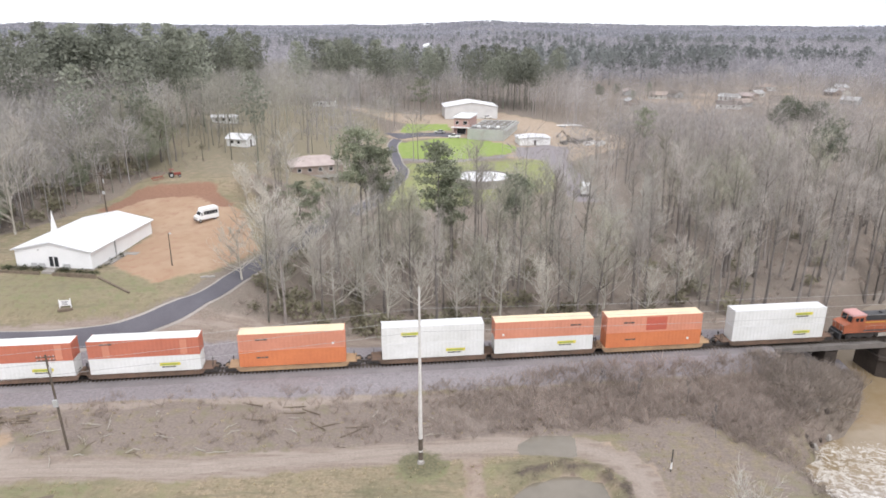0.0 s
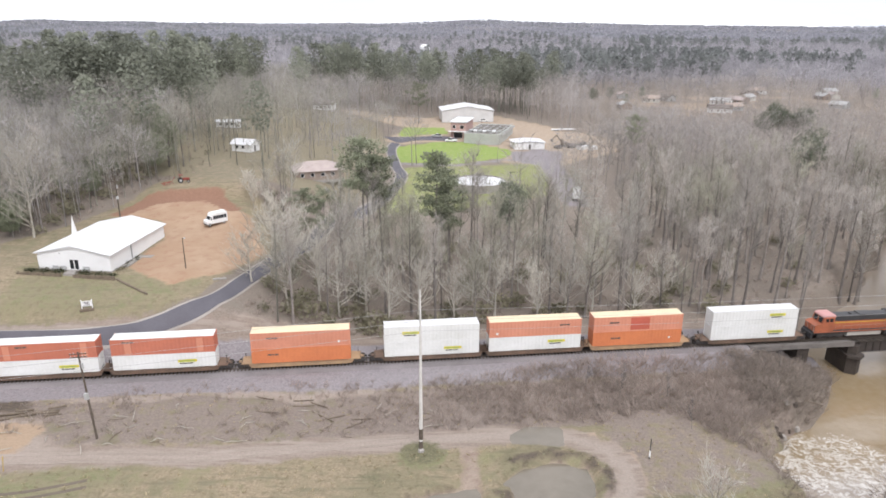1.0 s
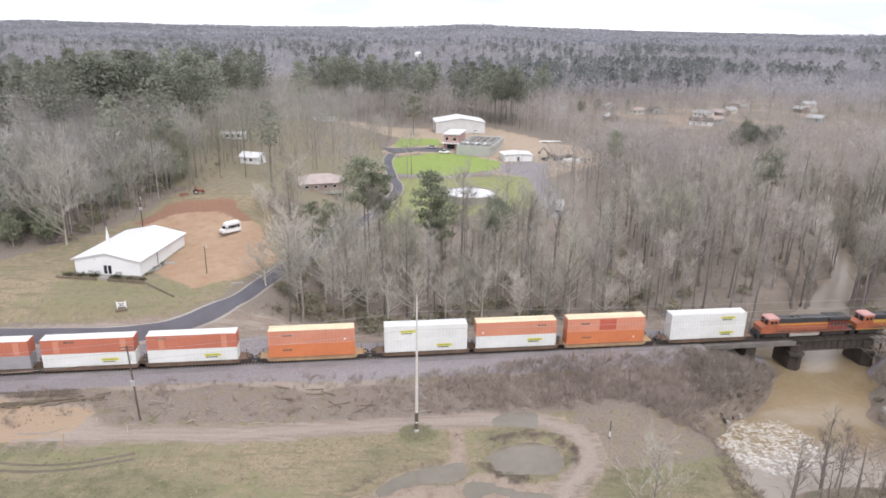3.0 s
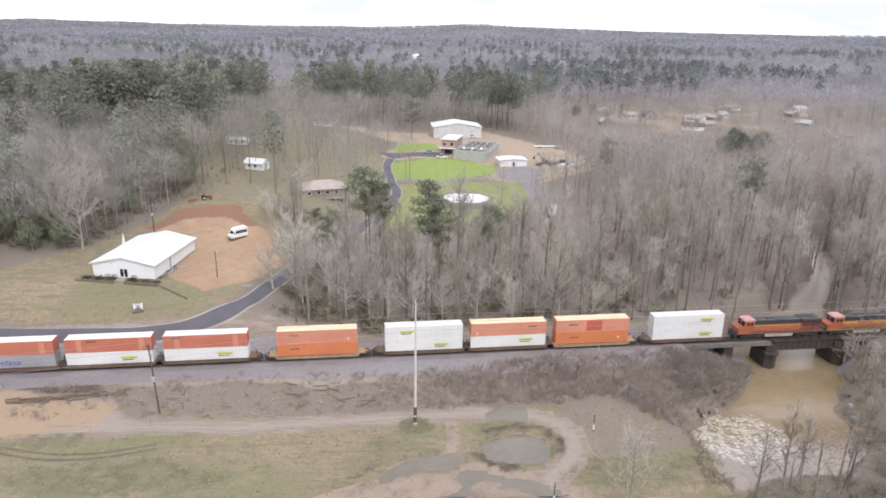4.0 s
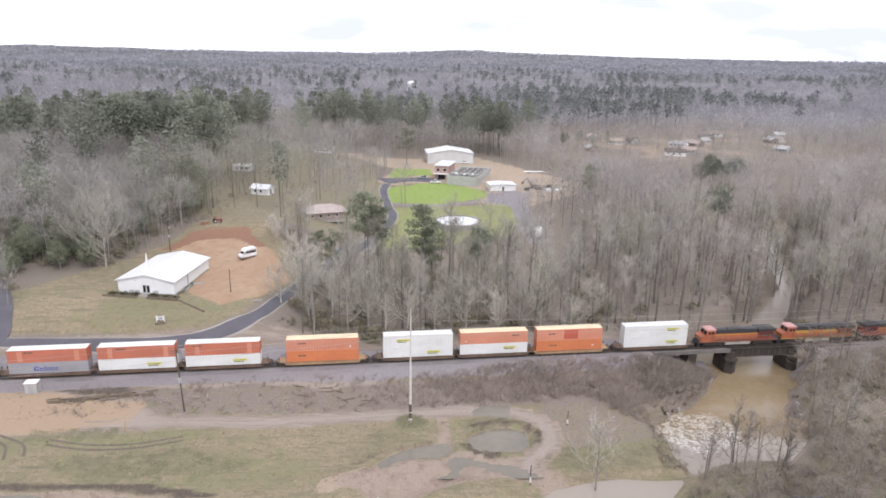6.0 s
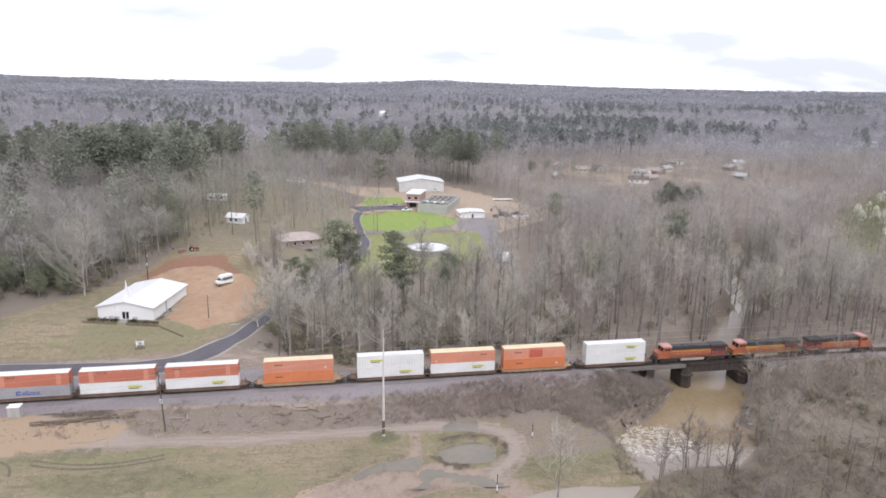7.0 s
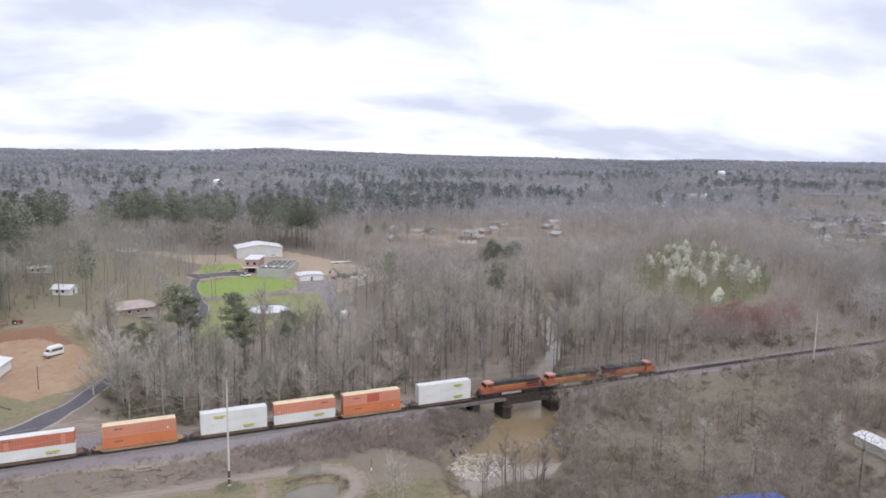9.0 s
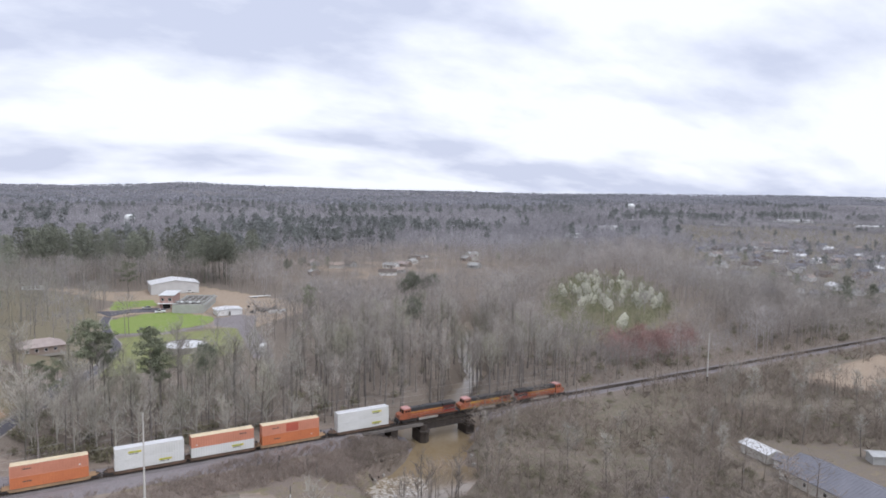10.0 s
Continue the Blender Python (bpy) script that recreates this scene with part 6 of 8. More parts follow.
    green = rng.uniform(0, 1, len(far)) < 0.7 * pine_share(far[:, 0], far[:, 1])
    b, g = far[~green], far[green]
    scatter("far_bare_woods", bare, b, rng.uniform(0.8, 1.2, len(b)) * growth(b[:, 0], b[:, 1]), HAZED_TWIG, "distant grey-brown winter woods with haze mixed into their colour", "woods", 3)
    scatter("far_pine_woods", pines, g, rng.uniform(0.8, 1.2, len(g)) * growth(g[:, 0], g[:, 1]), HAZE_NEEDLE, "distant dark pine stands with haze mixed into their colour", "woods", 4)
    bare = [canopy_clump(i, 15, 11, 7.2) for i in range(5)]
    pines = [canopy_clump(20 + i, 19, 12, 5.8) for i in range(4)]
    rim = np.concatenate([places(-2400, 3600, 1690, 2700, 27, 34, in_view), places(-3300, 4600, 2700, 4650, 36, 35, in_view)])
    patch = 0.6 * drift(rim[:, 0], rim[:, 1], 330, 8) + 0.4 * drift(rim[:, 0], rim[:, 1], 110, 9)
    green = rng.uniform(0, 1, len(rim)) < 0.03 + 0.75 * sm(0.52, 0.68, patch)
    b, g = rim[~green], rim[green]
    scatter("horizon_bare_woods", bare, b, rng.uniform(0.8, 1.3, len(b)), HAZED_HILL_TWIG, "woods on the far hills, tinted with haze", "woods", 5)
    scatter("horizon_pine_woods", pines, g, rng.uniform(0.8, 1.3, len(g)), HAZED_HILL_NEEDLE, "pines on the far hills, tinted with haze", "woods", 6)
    return len(near), len(mid), len(far), len(rim)


print("woods", build_woods())


def build_brush():
    rng = np.random.RandomState(17)
    forms = [bush(i, 1.7, 14, 0.075) for i in range(5)]

    def slope(x, y):
        off = track_y(x) - y
        return (0.34 + 0.51 * sm(-14, 8, x)) * (0.35 + 0.65 * (drift(x, y, 4.5, 12) > 0.4 - 0.3 * sm(-10, 10, x))) * sm(5.0 - 1.6 * sm(4, 30, x), 8 - 2.5 * sm(4, 30, x), off) * (1 - sm(17, 21, off)) * (x < 56) * (x > -70) + 0.9 * within(x, y, [(46, 0), (56, 16), (62, 24), (52, 20), (40, 8)], 2) * sm(6, 8, off)

    under = places(50, 78, 7, 42, 0.75, 55, None, lambda x, y: 0.9 * (land(x, y) > -4.0) * within(x, y, [(54, 11), (60, 13), (66, 19), (72, 27), (73, 34), (66, 38), (56, 32)], 4.0) * (np.abs(track_y(x) - y) > 3.2))
    scatter("bridge_brush", forms, under, rng.uniform(0.6, 1.5, len(under)), THICKET, "dark tangled brush on the bank beneath the bridge", "brush", 18)
    xy = places(-75, 66, -6, 30, 0.95, 41, None, slope)
    tall = 1 + 0.75 * sm(-8, 25, xy[:, 0])
    scatter("brush", forms, xy, rng.uniform(0.35, 0.95, len(xy)) * tall, BRUSH, "tangled brown winter brush on the railway bank", "brush", 7)

    def floor(x, y):
        return wood_density(x, y) * (0.6 + 0.3 * (y < 50))

    xy = np.concatenate([places(-40, 160, 34, 110, 2.2, 42, None, floor), places(150, 420, 44, 110, 2.4, 47, None, lambda x, y: wood_density(x, y) * 0.9), places(-170, -62, 42, 150, 2.8, 48, None, lambda x, y: wood_density(x, y) * 0.7)])
    scatter("undergrowth", forms, xy, rng.uniform(0.5, 1.0, len(xy)), BRUSH, "thin brown undergrowth beneath the trees", "brush", 8)

    green = places(-38, 150, 36, 92, 4.0, 49, None, lambda x, y: wood_density(x, y) * (0.06 + 0.5 * within(x, y, [(-34, 38), (-20, 37), (-8, 42), (-14, 56), (-30, 60)], 6) + 0.12 * (x < 60)))
    # Shrubs thickened at y 36-47 to stand in for shade at the wood's foot.
    green = np.concatenate([green, places(-34, 60, 36, 47, 2.6, 57, None, lambda x, y: 0.55 * wood_density(x, y) * drift(x, y, 9, 14)), places(150, 420, 44, 90, 5.0, 56, None, lambda x, y: 0.3 * wood_density(x, y)), places(-150, -66, 44, 140, 4.0, 52, None, lambda x, y: 0.35 * wood_density(x, y))])
    scatter("evergreen_undergrowth", [leafy_bush(20 + i, 3.2, 44) for i in range(4)], green, rng.uniform(0.6, 1.5, len(green)), GREEN_BRUSH, "dull evergreen shrubs under the bare trees, denser at the edge to stand for shade", "brush", 17)

    def east(x, y):
        point = within(x, y, THICKET_POINT, 0.4) * (near_line(x, y, THICKET_POINT + THICKET_POINT[:1]) > 0.4)
        return 0.85 * point + (1 - point) * (track_y(x) - y > 4.6) * (near_line(x, y, CREEK) > 12.5) * (x > 70) * (1 - within(x, y, SOUTH_YARD, 3)) * (1 - within(x, y, TAN_FIELD, 3)) * np.where(x > 240, 0.4, 0.9) * (1 - 0.5 * within(x, y, EMBANKMENT, 3)) * (0.2 + 0.8 * (np.sin(x / 9 + 1.5 * np.sin(y / 11)) + np.cos(y / 8 + x / 23) > -0.75))

    sap = places(42, 330, -70, 52, 5.5, 46, None, east)
    scatter("thicket_saplings", [far_bare(70 + i, 11, 90, 0.085) for i in range(4)], sap, rng.uniform(0.6, 1.3, len(sap)), THICKET, "thin bare saplings in the creek thicket", "brush", 14)
    xy = places(42, 330, -70, 48, 2.3, 43, None, east)
    thick = [bush(10 + i, 3.4, 23, 0.095) for i in range(5)]
    leafy = rng.uniform(0, 1, len(xy)) < 0.05 + 0.38 * sm(-0.2, 0.9, np.sin(xy[:, 0] / 17 + 2) * np.cos(xy[:, 1] / 13))
    scatter("creek_brush", thick, xy[~leafy], rng.uniform(0.6, 1.3, (~leafy).sum()), THICKET, "dense brown thicket beyond the creek", "brush", 9)
    scatter("creek_shrubs", [leafy_bush(i, 2.0, 44) for i in range(4)], xy[leafy], rng.uniform(0.5, 1.2, leafy.sum()), GREEN_BRUSH, "olive green shrubs in the thicket", "brush", 10)
    glade = places(160, 350, 85, 275, 5.0, 44, None, lambda x, y: within(x, y, BLOSSOM_GLADE, 8) * 0.85)
    scatter("glade_shrubs", [far_bare(80 + i, 10, 110, 0.16) for i in range(3)], glade, rng.uniform(0.4, 0.95, len(glade)), SPRING, "fresh green saplings in a glade", "brush", 11)
    red = places(170, 235, 52, 90, 3.8, 45, None, lambda x, y: within(x, y, [(180, 60), (214, 62), (226, 76), (200, 84), (176, 74)], 4))
    scatter("red_shrubs", [far_bare(30 + i, 11, 120, 0.12) for i in range(3)], red, rng.uniform(0.65, 1.15, len(red)), REDBUD, "reddish budding saplings by the railway", "brush", 12)


build_brush()


# ---- buildings ----
def wall_with(width, height, thick, holes):
    """A wall along x from 0 to width, with holes cut through."""
    s = Shape()
    xs = sorted({0, width, *[h[0] for h in holes], *[h[1] for h in holes]})
    zs = sorted({0, height, *[h[2] for h in holes], *[h[3] for h in holes]})
    for i in range(len(xs) - 1):
        for j in range(len(zs) - 1):
            cx, cz = (xs[i] + xs[i + 1]) / 2, (zs[j] + zs[j + 1]) / 2
            if not any(h[0] < cx < h[1] and h[2] < cz < h[3] for h in holes):
                s.box(xs[i], 0, zs[j], xs[i + 1], thick, zs[j + 1])
    s.weld = True
    return s


def window_in(parent, x0, x1, z0, z1, at, frame_paint):
    f = Shape()
    f.box(x0, -0.04, z0, x1, 0.10, z0 + 0.08).box(x0, -0.04, z1 - 0.08, x1, 0.10, z1).box(x0, -0.04, z0, x0 + 0.07, 0.10, z1).box(x1 - 0.07, -0.04, z0, x1, 0.10, z1)
    w = part("window", f, frame_paint, parent, at=at)
    g = Shape()
    g.box(x0 + 0.05, 0.02, z0 + 0.05, x1 - 0.05, 0.05, z1 - 0.05)
    part("pane", g, GLASS, w)


def seams(plate, x1, z0, z1, y0, y1, gap, material):
    """Raised seams down one slope of a metal roof."""
    s = Shape()
    s.add([(0, -0.03, z0 + 0.045), (0, 0.03, z0 + 0.045), (x1, 0.03, z1 + 0.045), (x1, -0.03, z1 + 0.045), (0, -0.03, z0 - 0.01), (0, 0.03, z0 - 0.01), (x1, 0.03, z1 - 0.01), (x1, -0.03, z1 - 0.01)], [(0, 1, 2, 3), (0, 3, 7, 4), (1, 5, 6, 2), (3, 2, 6, 7)])
    m = s.mesh("seam", material)
    n = int((y1 - y0) / gap)
    for i in range(n + 1):
        part("seam", m, None, plate, at=pose(0, y0 + 0.03 + i * (y1 - y0 - 0.06) / n, 0))


def gable_house(name, label, category, x, y, turn, w, d, h, rise, wall_paint, roof_paint, windows=3, door=True, group="", over=0.5, sink=0.3, chimney=False, ribs=False, hip=False):
    """A house with a gable roof whose ridge runs along its length d (local y); the front faces local -y."""
    t = thing(name, label, category, on_land(x, y, turn, -0.05), group)
    holes = []
    if door:
        holes.append((w * 0.5 - 0.5, w * 0.5 + 0.5, 0.05, 2.1))
    front = wall_with(w, h, 0.2, holes)
    if not hip:
        front.add([(0, 0, h), (w, 0, h), (w / 2, 0, h + rise), (0, 0.2, h), (w, 0.2, h), (w / 2, 0.2, h + rise)], [(0, 1, 2), (5, 4, 3), (0, 2, 5, 3), (2, 1, 4, 5)])
    part("wall", front, wall_paint, t, at=pose(-w / 2, -d / 2, 0))
    back = wall_with(w, h, 0.2, [])
    if not hip:
        back.add([(0, 0, h), (w, 0, h), (w / 2, 0, h + rise), (0, 0.2, h), (w, 0.2, h), (w / 2, 0.2, h + rise)], [(0, 1, 2), (5, 4, 3), (0, 2, 5, 3), (2, 1, 4, 5)])
    part("wall", back, wall_paint, t, at=pose(w / 2, d / 2, 0, 0, 0, 180))
    spans = [(1.2 + i * (d - 2.4) / max(windows, 1), 1.2 + i * (d - 2.4) / max(windows, 1) + 1.1) for i in range(windows)]
    for side, ang, px, py in ((1, 90, w / 2, -d / 2 + 0.2), (-1, -90, -w / 2, d / 2 - 0.2)):
        at = pose(px, py, 0, 0, 0, ang)
        hs = [(a, b, 0.95, 2.05) for a, b in spans if b < d - 0.6]
        part("wall", wall_with(d - 0.4, h, 0.2, hs), wall_paint, t, at=at)
        for hh in hs:
            window_in(t, *hh, at, WHITE)
    if door:
        s = Shape()
        s.box(w * 0.5 - 0.48, 0.05, 0.06, w * 0.5 + 0.48, 0.12, 2.08)
        dd = part("door", s, DARK_MARK, t, at=pose(-w / 2, -d / 2, 0))
    f = Shape()
    f.box(-w / 2 - 0.08, -d / 2 - 0.08, -sink - 0.6, w / 2 + 0.08, d / 2 + 0.08, 0.02)
    part("foundation", f, CONCRETE, t)
    k = rise / (w / 2)
    for e in (-1, 1):
        r = Shape()
        x1 = e * (w / 2 + over)
        z1 = h - over * k
        tuck = w / 2 if hip else 0.0
        p = [(0, -d / 2 - over + tuck, h + rise), (0, d / 2 + over - tuck, h + rise), (x1, d / 2 + over, z1), (x1, -d / 2 - over, z1)]
        q = [(a, b, c + 0.16) for a, b, c in p]
        r.add(p + q, [(0, 1, 2, 3), (7, 6, 5, 4), (0, 3, 7, 4), (3, 2, 6, 7), (2, 1, 5, 6), (1, 0, 4, 5)])
        plate = part("roof", r, roof_paint, t)
        if ribs:
            seams(plate, x1, h + rise + 0.16, z1 + 0.16, -d / 2 - over, d / 2 + over, 0.9, roof_paint)
    if hip:
        for e in (-1, 1):
            r = Shape()
            y1, y0, z1 = e * (d / 2 + over), e * (d / 2 + over - w / 2), h - over * k
            p = [(0, y0, h + rise), (-w / 2 - over, y1, z1), (w / 2 + over, y1, z1)]
            r.add(p + [(a, b, c + 0.16) for a, b, c in p], [(0, 1, 2), (3, 5, 4), (1, 2, 5, 4), (0, 1, 4, 3), (2, 0, 3, 5)])
            part("roof", r, roof_paint, t)
    if chimney:
        c = Shape()
        c.box(-0.4, d * 0.2, h, 0.4, d * 0.2 + 0.7, h + rise + 0.9, cut=0.04)
        part("chimney", c, BRICK, t)
    return t


def build_church():
    w, d, h, rise = 14.6, 21.0, 3.25, 1.55
    ang = -7.0
    corner = Vector((-59.3, 42.7))
    r = radians(ang)
    cx = corner.x - (w / 2) * math.cos(r) - (d / 2) * math.sin(r)
    cy = corner.y - (w / 2) * math.sin(r) + (d / 2) * math.cos(r)
    t = tagged(new("church"), "white metal-sided church with a low gable roof and small steeple", "church")
    t.matrix_world = pose(cx, cy, 10.85, 0, 0, ang)
    door = (w * 0.5 - 0.95, w * 0.5 + 0.95, 0.05, 2.2)
    front = wall_with(w, h, 0.2, [door])
    gable = ([(0, 0, h), (w, 0, h), (w / 2, 0, h + rise), (0, 0.2, h), (w, 0.2, h), (w / 2, 0.2, h + rise)], [(0, 1, 2), (5, 4, 3), (0, 2, 5, 3), (2, 1, 4, 5)])
    front.add(*gable)
    ridge_at = []
    for i in range(48):
        u = 0.15 + i * (w - 0.3) / 47
        if not door[0] - 0.1 < u < door[1] + 0.1:
            ridge_at.append(u)
    wall = part("wall", front, WHITE, t, at=pose(-w / 2, -d / 2, 0))
    s = Shape()
    s.box(-0.02, -0.02, 0, 0.02, 0.01, h)
    fold = s.mesh("wall_rib", WHITE)
    for u in ridge_at:
        part("wall_rib", fold, None, wall, at=pose(u, 0, 0))
    back = wall_with(w, h, 0.2, [])
    back.add(*gable)
    part("wall", back, WHITE, t, at=pose(w / 2, d / 2, 0, 0, 0, 180))
    for ang2, px, py in ((90, w / 2, -d / 2 + 0.2), (-90, -w / 2, d / 2 - 0.2)):
        side = wall_with(d - 0.4, h, 0.2, [(7.5, 8.5, 0.05, 2.15)] if ang2 > 0 else [])
        wall = part("wall", side, WHITE, t, at=pose(px, py, 0, 0, 0, ang2))
        for i in range(68):
            u = 0.15 + i * (d - 0.7) / 67
            if not (ang2 > 0 and 7.3 < u < 8.7):
                part("wall_rib", fold, None, wall, at=pose(u, 0, 0))
    s = Shape()
    s.box(7.5, 0.04, 0.05, 8.5, 0.1, 2.15)
    part("side_door", s, WHITE, t, at=pose(w / 2, -d / 2 + 0.2, 0, 0, 0, 90))
    s = Shape()
    s.box(7.15, -0.22, 0.0, 7.35, -0.02, 3.1)
    part("downspout", s, GREY_METAL, t, at=pose(w / 2, -d / 2 + 0.2, 0, 0, 0, 90))
    for k in (0, 1):
        s = Shape()
        a = door[0] + k * 0.97
        s.box(a, 0.03, 0.05, a + 0.93, 0.06, 2.2)
        leaf = part("door", s, WHITE, t, at=pose(-w / 2, -d / 2, 0))
        g = Shape()
        g.box(a + 0.1, 0.005, 0.2, a + 0.83, 0.03, 2.05)
        part("pane", g, GLASS, leaf)
    s = Shape()
    s.box(3.0, -0.10, 3.55, 3.3, 0.01, 3.75)
    part("vent", s, GREY_METAL, t, at=pose(-w / 2 + 1.5, -d / 2, -0.35))
    f = Shape()
    f.box(-w / 2 - 0.1, -d / 2 - 0.1, -1.4, w / 2 + 0.1, d / 2 + 0.1, 0.03)
    part("foundation", f, CONCRETE, t)
    over, k = 0.45, rise / (w / 2)
    for e in (-1, 1):
        s = Shape()
        x1, z1 = e * (w / 2 + over), h - over * k
        p = [(0, -d / 2 - over, h + rise), (0, d / 2 + over, h + rise), (x1, d / 2 + over, z1), (x1, -d / 2 - over, z1)]
        s.add(p + [(a, b, c + 0.18) for a, b, c in p], [(0, 1, 2, 3), (7, 6, 5, 4), (0, 3, 7, 4), (3, 2, 6, 7), (2, 1, 5, 6), (1, 0, 4, 5)])
        plate = part("roof", s, WHITE_ROOF, t, "white ribbed metal roof")
        seams(plate, x1, h + rise + 0.18, z1 + 0.18, -d / 2 - over, d / 2 + over, 0.9, WHITE_ROOF)
    s = Shape()
    s.box(-0.75, -0.75, h + rise - 0.5, 0.75, 0.75, h + rise + 0.45, cut=0.06)
    st = part("steeple", s, WHITE, t, "small white steeple", at=pose(0, -d / 2 + 1.6, 0))
    s = Shape()
    z = h + rise + 0.42
    s.add([(-0.62, -0.62, z), (0.62, -0.62, z), (0.62, 0.62, z), (-0.62, 0.62, z), (-0.36, -0.36, z + 1.6), (0.36, -0.36, z + 1.6), (0.36, 0.36, z + 1.6), (-0.36, 0.36, z + 1.6), (0, 0, z + 5.2)],
          [(3, 2, 1, 0), (0, 1, 5, 4), (1, 2, 6, 5), (2, 3, 7, 6), (3, 0, 4, 7), (4, 5, 8), (5, 6, 8), (6, 7, 8), (7, 4, 8)])
    part("spire", s, WHITE, st)

    def local(x, y, z=0.0):
        return t.matrix_world @ Vector((x, y, z))

    # planting bed along the front, with shrubs
    rng = random.Random(5)
    bed = tagged(new("planter_edging"), "dark timber edging round the church planting bed", "edging")
    bed.matrix_world = pose(*local(0, -d / 2 - 2.2), 0, 0, ang)
    for x0, x1, y in ((-10.2, -1.2, -0.5), (1.2, 9.4, -0.5), (-10.4, -10.2, 0.2)):
        s = Shape()
        for i in range(3):
            a = x0 + (x1 - x0) * i / 3
            s.box(a, y, -0.9, x0 + (x1 - x0) * (i + 1) / 3 - 0.03, y + 0.22, 0.05 + 0.05 * (i % 2))
        part("timber", s, TIMBER, bed)
    for i in range(21):
        u = -9.2 + i * 0.9
        if abs(u) < 1.1:
            continue
        s = leafy_bush(60 + i, rng.uniform(0.9, 1.5), 44)
        p = local(u, -d / 2 - 1.3)
        thing("shrub", "low dark shrub beside the church wall", "shrub", pose(p.x, p.y, gz(p.x, p.y), 0, 0, 40 * i), "shrubs by the church", shape=s, material=HEDGE if i % 3 else GREEN_BRUSH)
    for u, wd in ((-3.7, 1.2), (-2.2, 1.2), (2.5, 1.4)):
        s = Shape()
        bench = thing("bench", "small grey bench against the church wall", "bench", pose(*local(u, -d / 2 - 0.45), 0, 0, ang), "benches by the church")
        s.box(-wd / 2, -0.2, 0.40, wd / 2, 0.2, 0.46)
        part("seat", s, GREY_METAL, bench)
        s = Shape()
        s.box(-wd / 2, 0.16, 0.46, wd / 2, 0.22, 0.85)
        part("backrest", s, GREY_METAL, bench)
        for k in (-wd / 2 + 0.1, wd / 2 - 0.1):
            s = Shape()
            s.box(k - 0.04, -0.2, -0.1, k + 0.04, 0.2, 0.41)
            part("leg", s, GREY_METAL, bench)
    s = Shape()
    s.box(-1.1, -d / 2 - 2.2, -0.5, 1.1, -d / 2 - 0.1, 0.06)
    s.box(w / 2 + 0.3, -d / 2 + 3.0, -0.6, w / 2 + 1.6, -d / 2 + 12, 0.06)
    s.box(w / 2 + 1.6, -d / 2 + 8.5, -0.6, w / 2 + 3.4, -d / 2 + 11, 0.055)
    walkway = tagged(new("walkway", s.mesh("walkway", CONCRETE)), "pale concrete walkway along the church", "walkway", kind="structure")
    walkway.matrix_world = t.matrix_world
    for i in range(8):
        p = local(w / 2 + 0.8 + rng.uniform(-0.3, 0.5), -d / 2 + 1.0 + i * 1.0)
        thing("shrub", "low dark shrub beside the church wall", "shrub", pose(p.x, p.y, gz(p.x, p.y), 0, 0, 50 * i), "shrubs by the church", shape=leafy_bush(90 + i, rng.uniform(0.6, 1.0), 30), material=HEDGE)
    # fallen log edging towards the lot
    a, b = Vector((-57.2, 40.0)), Vector((-50.0, 35.3))
    s = Shape()
    prev = None
    for i in range(7):
        q = a.lerp(b, i / 6)
        z = gz(q.x, q.y) + 0.14
        if prev:
            s.tube(prev, (q.x, q.y, z), 0.2, 0.2, 8)
        prev = (q.x, q.y, z)
    thing("timber_edging", "weathered log edging on the church lawn", "edging", pose(0, 0, 0), shape=s, material=TIMBER)
    # sign
    sg = thing("sign", "white framed church sign standing on the lawn", "sign", on_land(-59.4, 32.2, 12))
    for x in (-0.85, 0.85):
        s = Shape()
        s.box(x - 0.07, -0.07, -0.4, x + 0.07, 0.07, 1.75, cut=0.02)
        part("post", s, WHITE, sg)
    s = Shape()
    s.box(-0.8, -0.05, 0.55, 0.8, 0.05, 1.5)
    p = part("panel", s, WHITE, sg)
    s = Shape()
    for i, wd in enumerate((1.1, 0.8, 1.0)):
        s.box(-wd / 2, -0.062, 1.22 - i * 0.25, wd / 2, -0.052, 1.34 - i * 0.25)
    part("lettering", s, DARK_MARK, p, "plain dark bars")
    s = Shape()
    s.box(-1.2, -0.5, -0.3, 1.2, 0.5, 0.14, cut=0.06)
    part("base_bed", s, TIMBER, sg)
    # yard lamp
    lamp = thing("yard_lamp", "thin brown yard lamp pole on the red clay lot", "lamp", on_land(-46.0, 44.9))
    s = Shape()
    s.tube((0, 0, -0.5), (0, 0, 6.2), 0.12, 0.08, 8)
    part("pole", s, WOOD_POLE, lamp)
    s = Shape()
    s.tube((0, 0, 6.1), (0.5, -0.3, 6.35), 0.03, n=6)
    arm = part("arm", s, GREY_METAL, lamp)
    s = Shape()
    s.tube((0.5, -0.3, 6.38), (0.5, -0.3, 6.12), 0.10, 0.17, 10)
    part("shade", s, GALVANISED, lamp)


build_church()


def wheel_part(parent, x, y, r, wd, name="wheel"):
    s = Shape()
    s.tube((x, y - wd / 2, r), (x, y + wd / 2, r), r, n=16)
    w = part(name, s, TYRE, parent)
    s = Shape()
    s.tube((x, y - wd / 2 - 0.01, r), (x, y + wd / 2 + 0.01, r), r * 0.55, n=12)
    part("rim", s, GALVANISED, w)


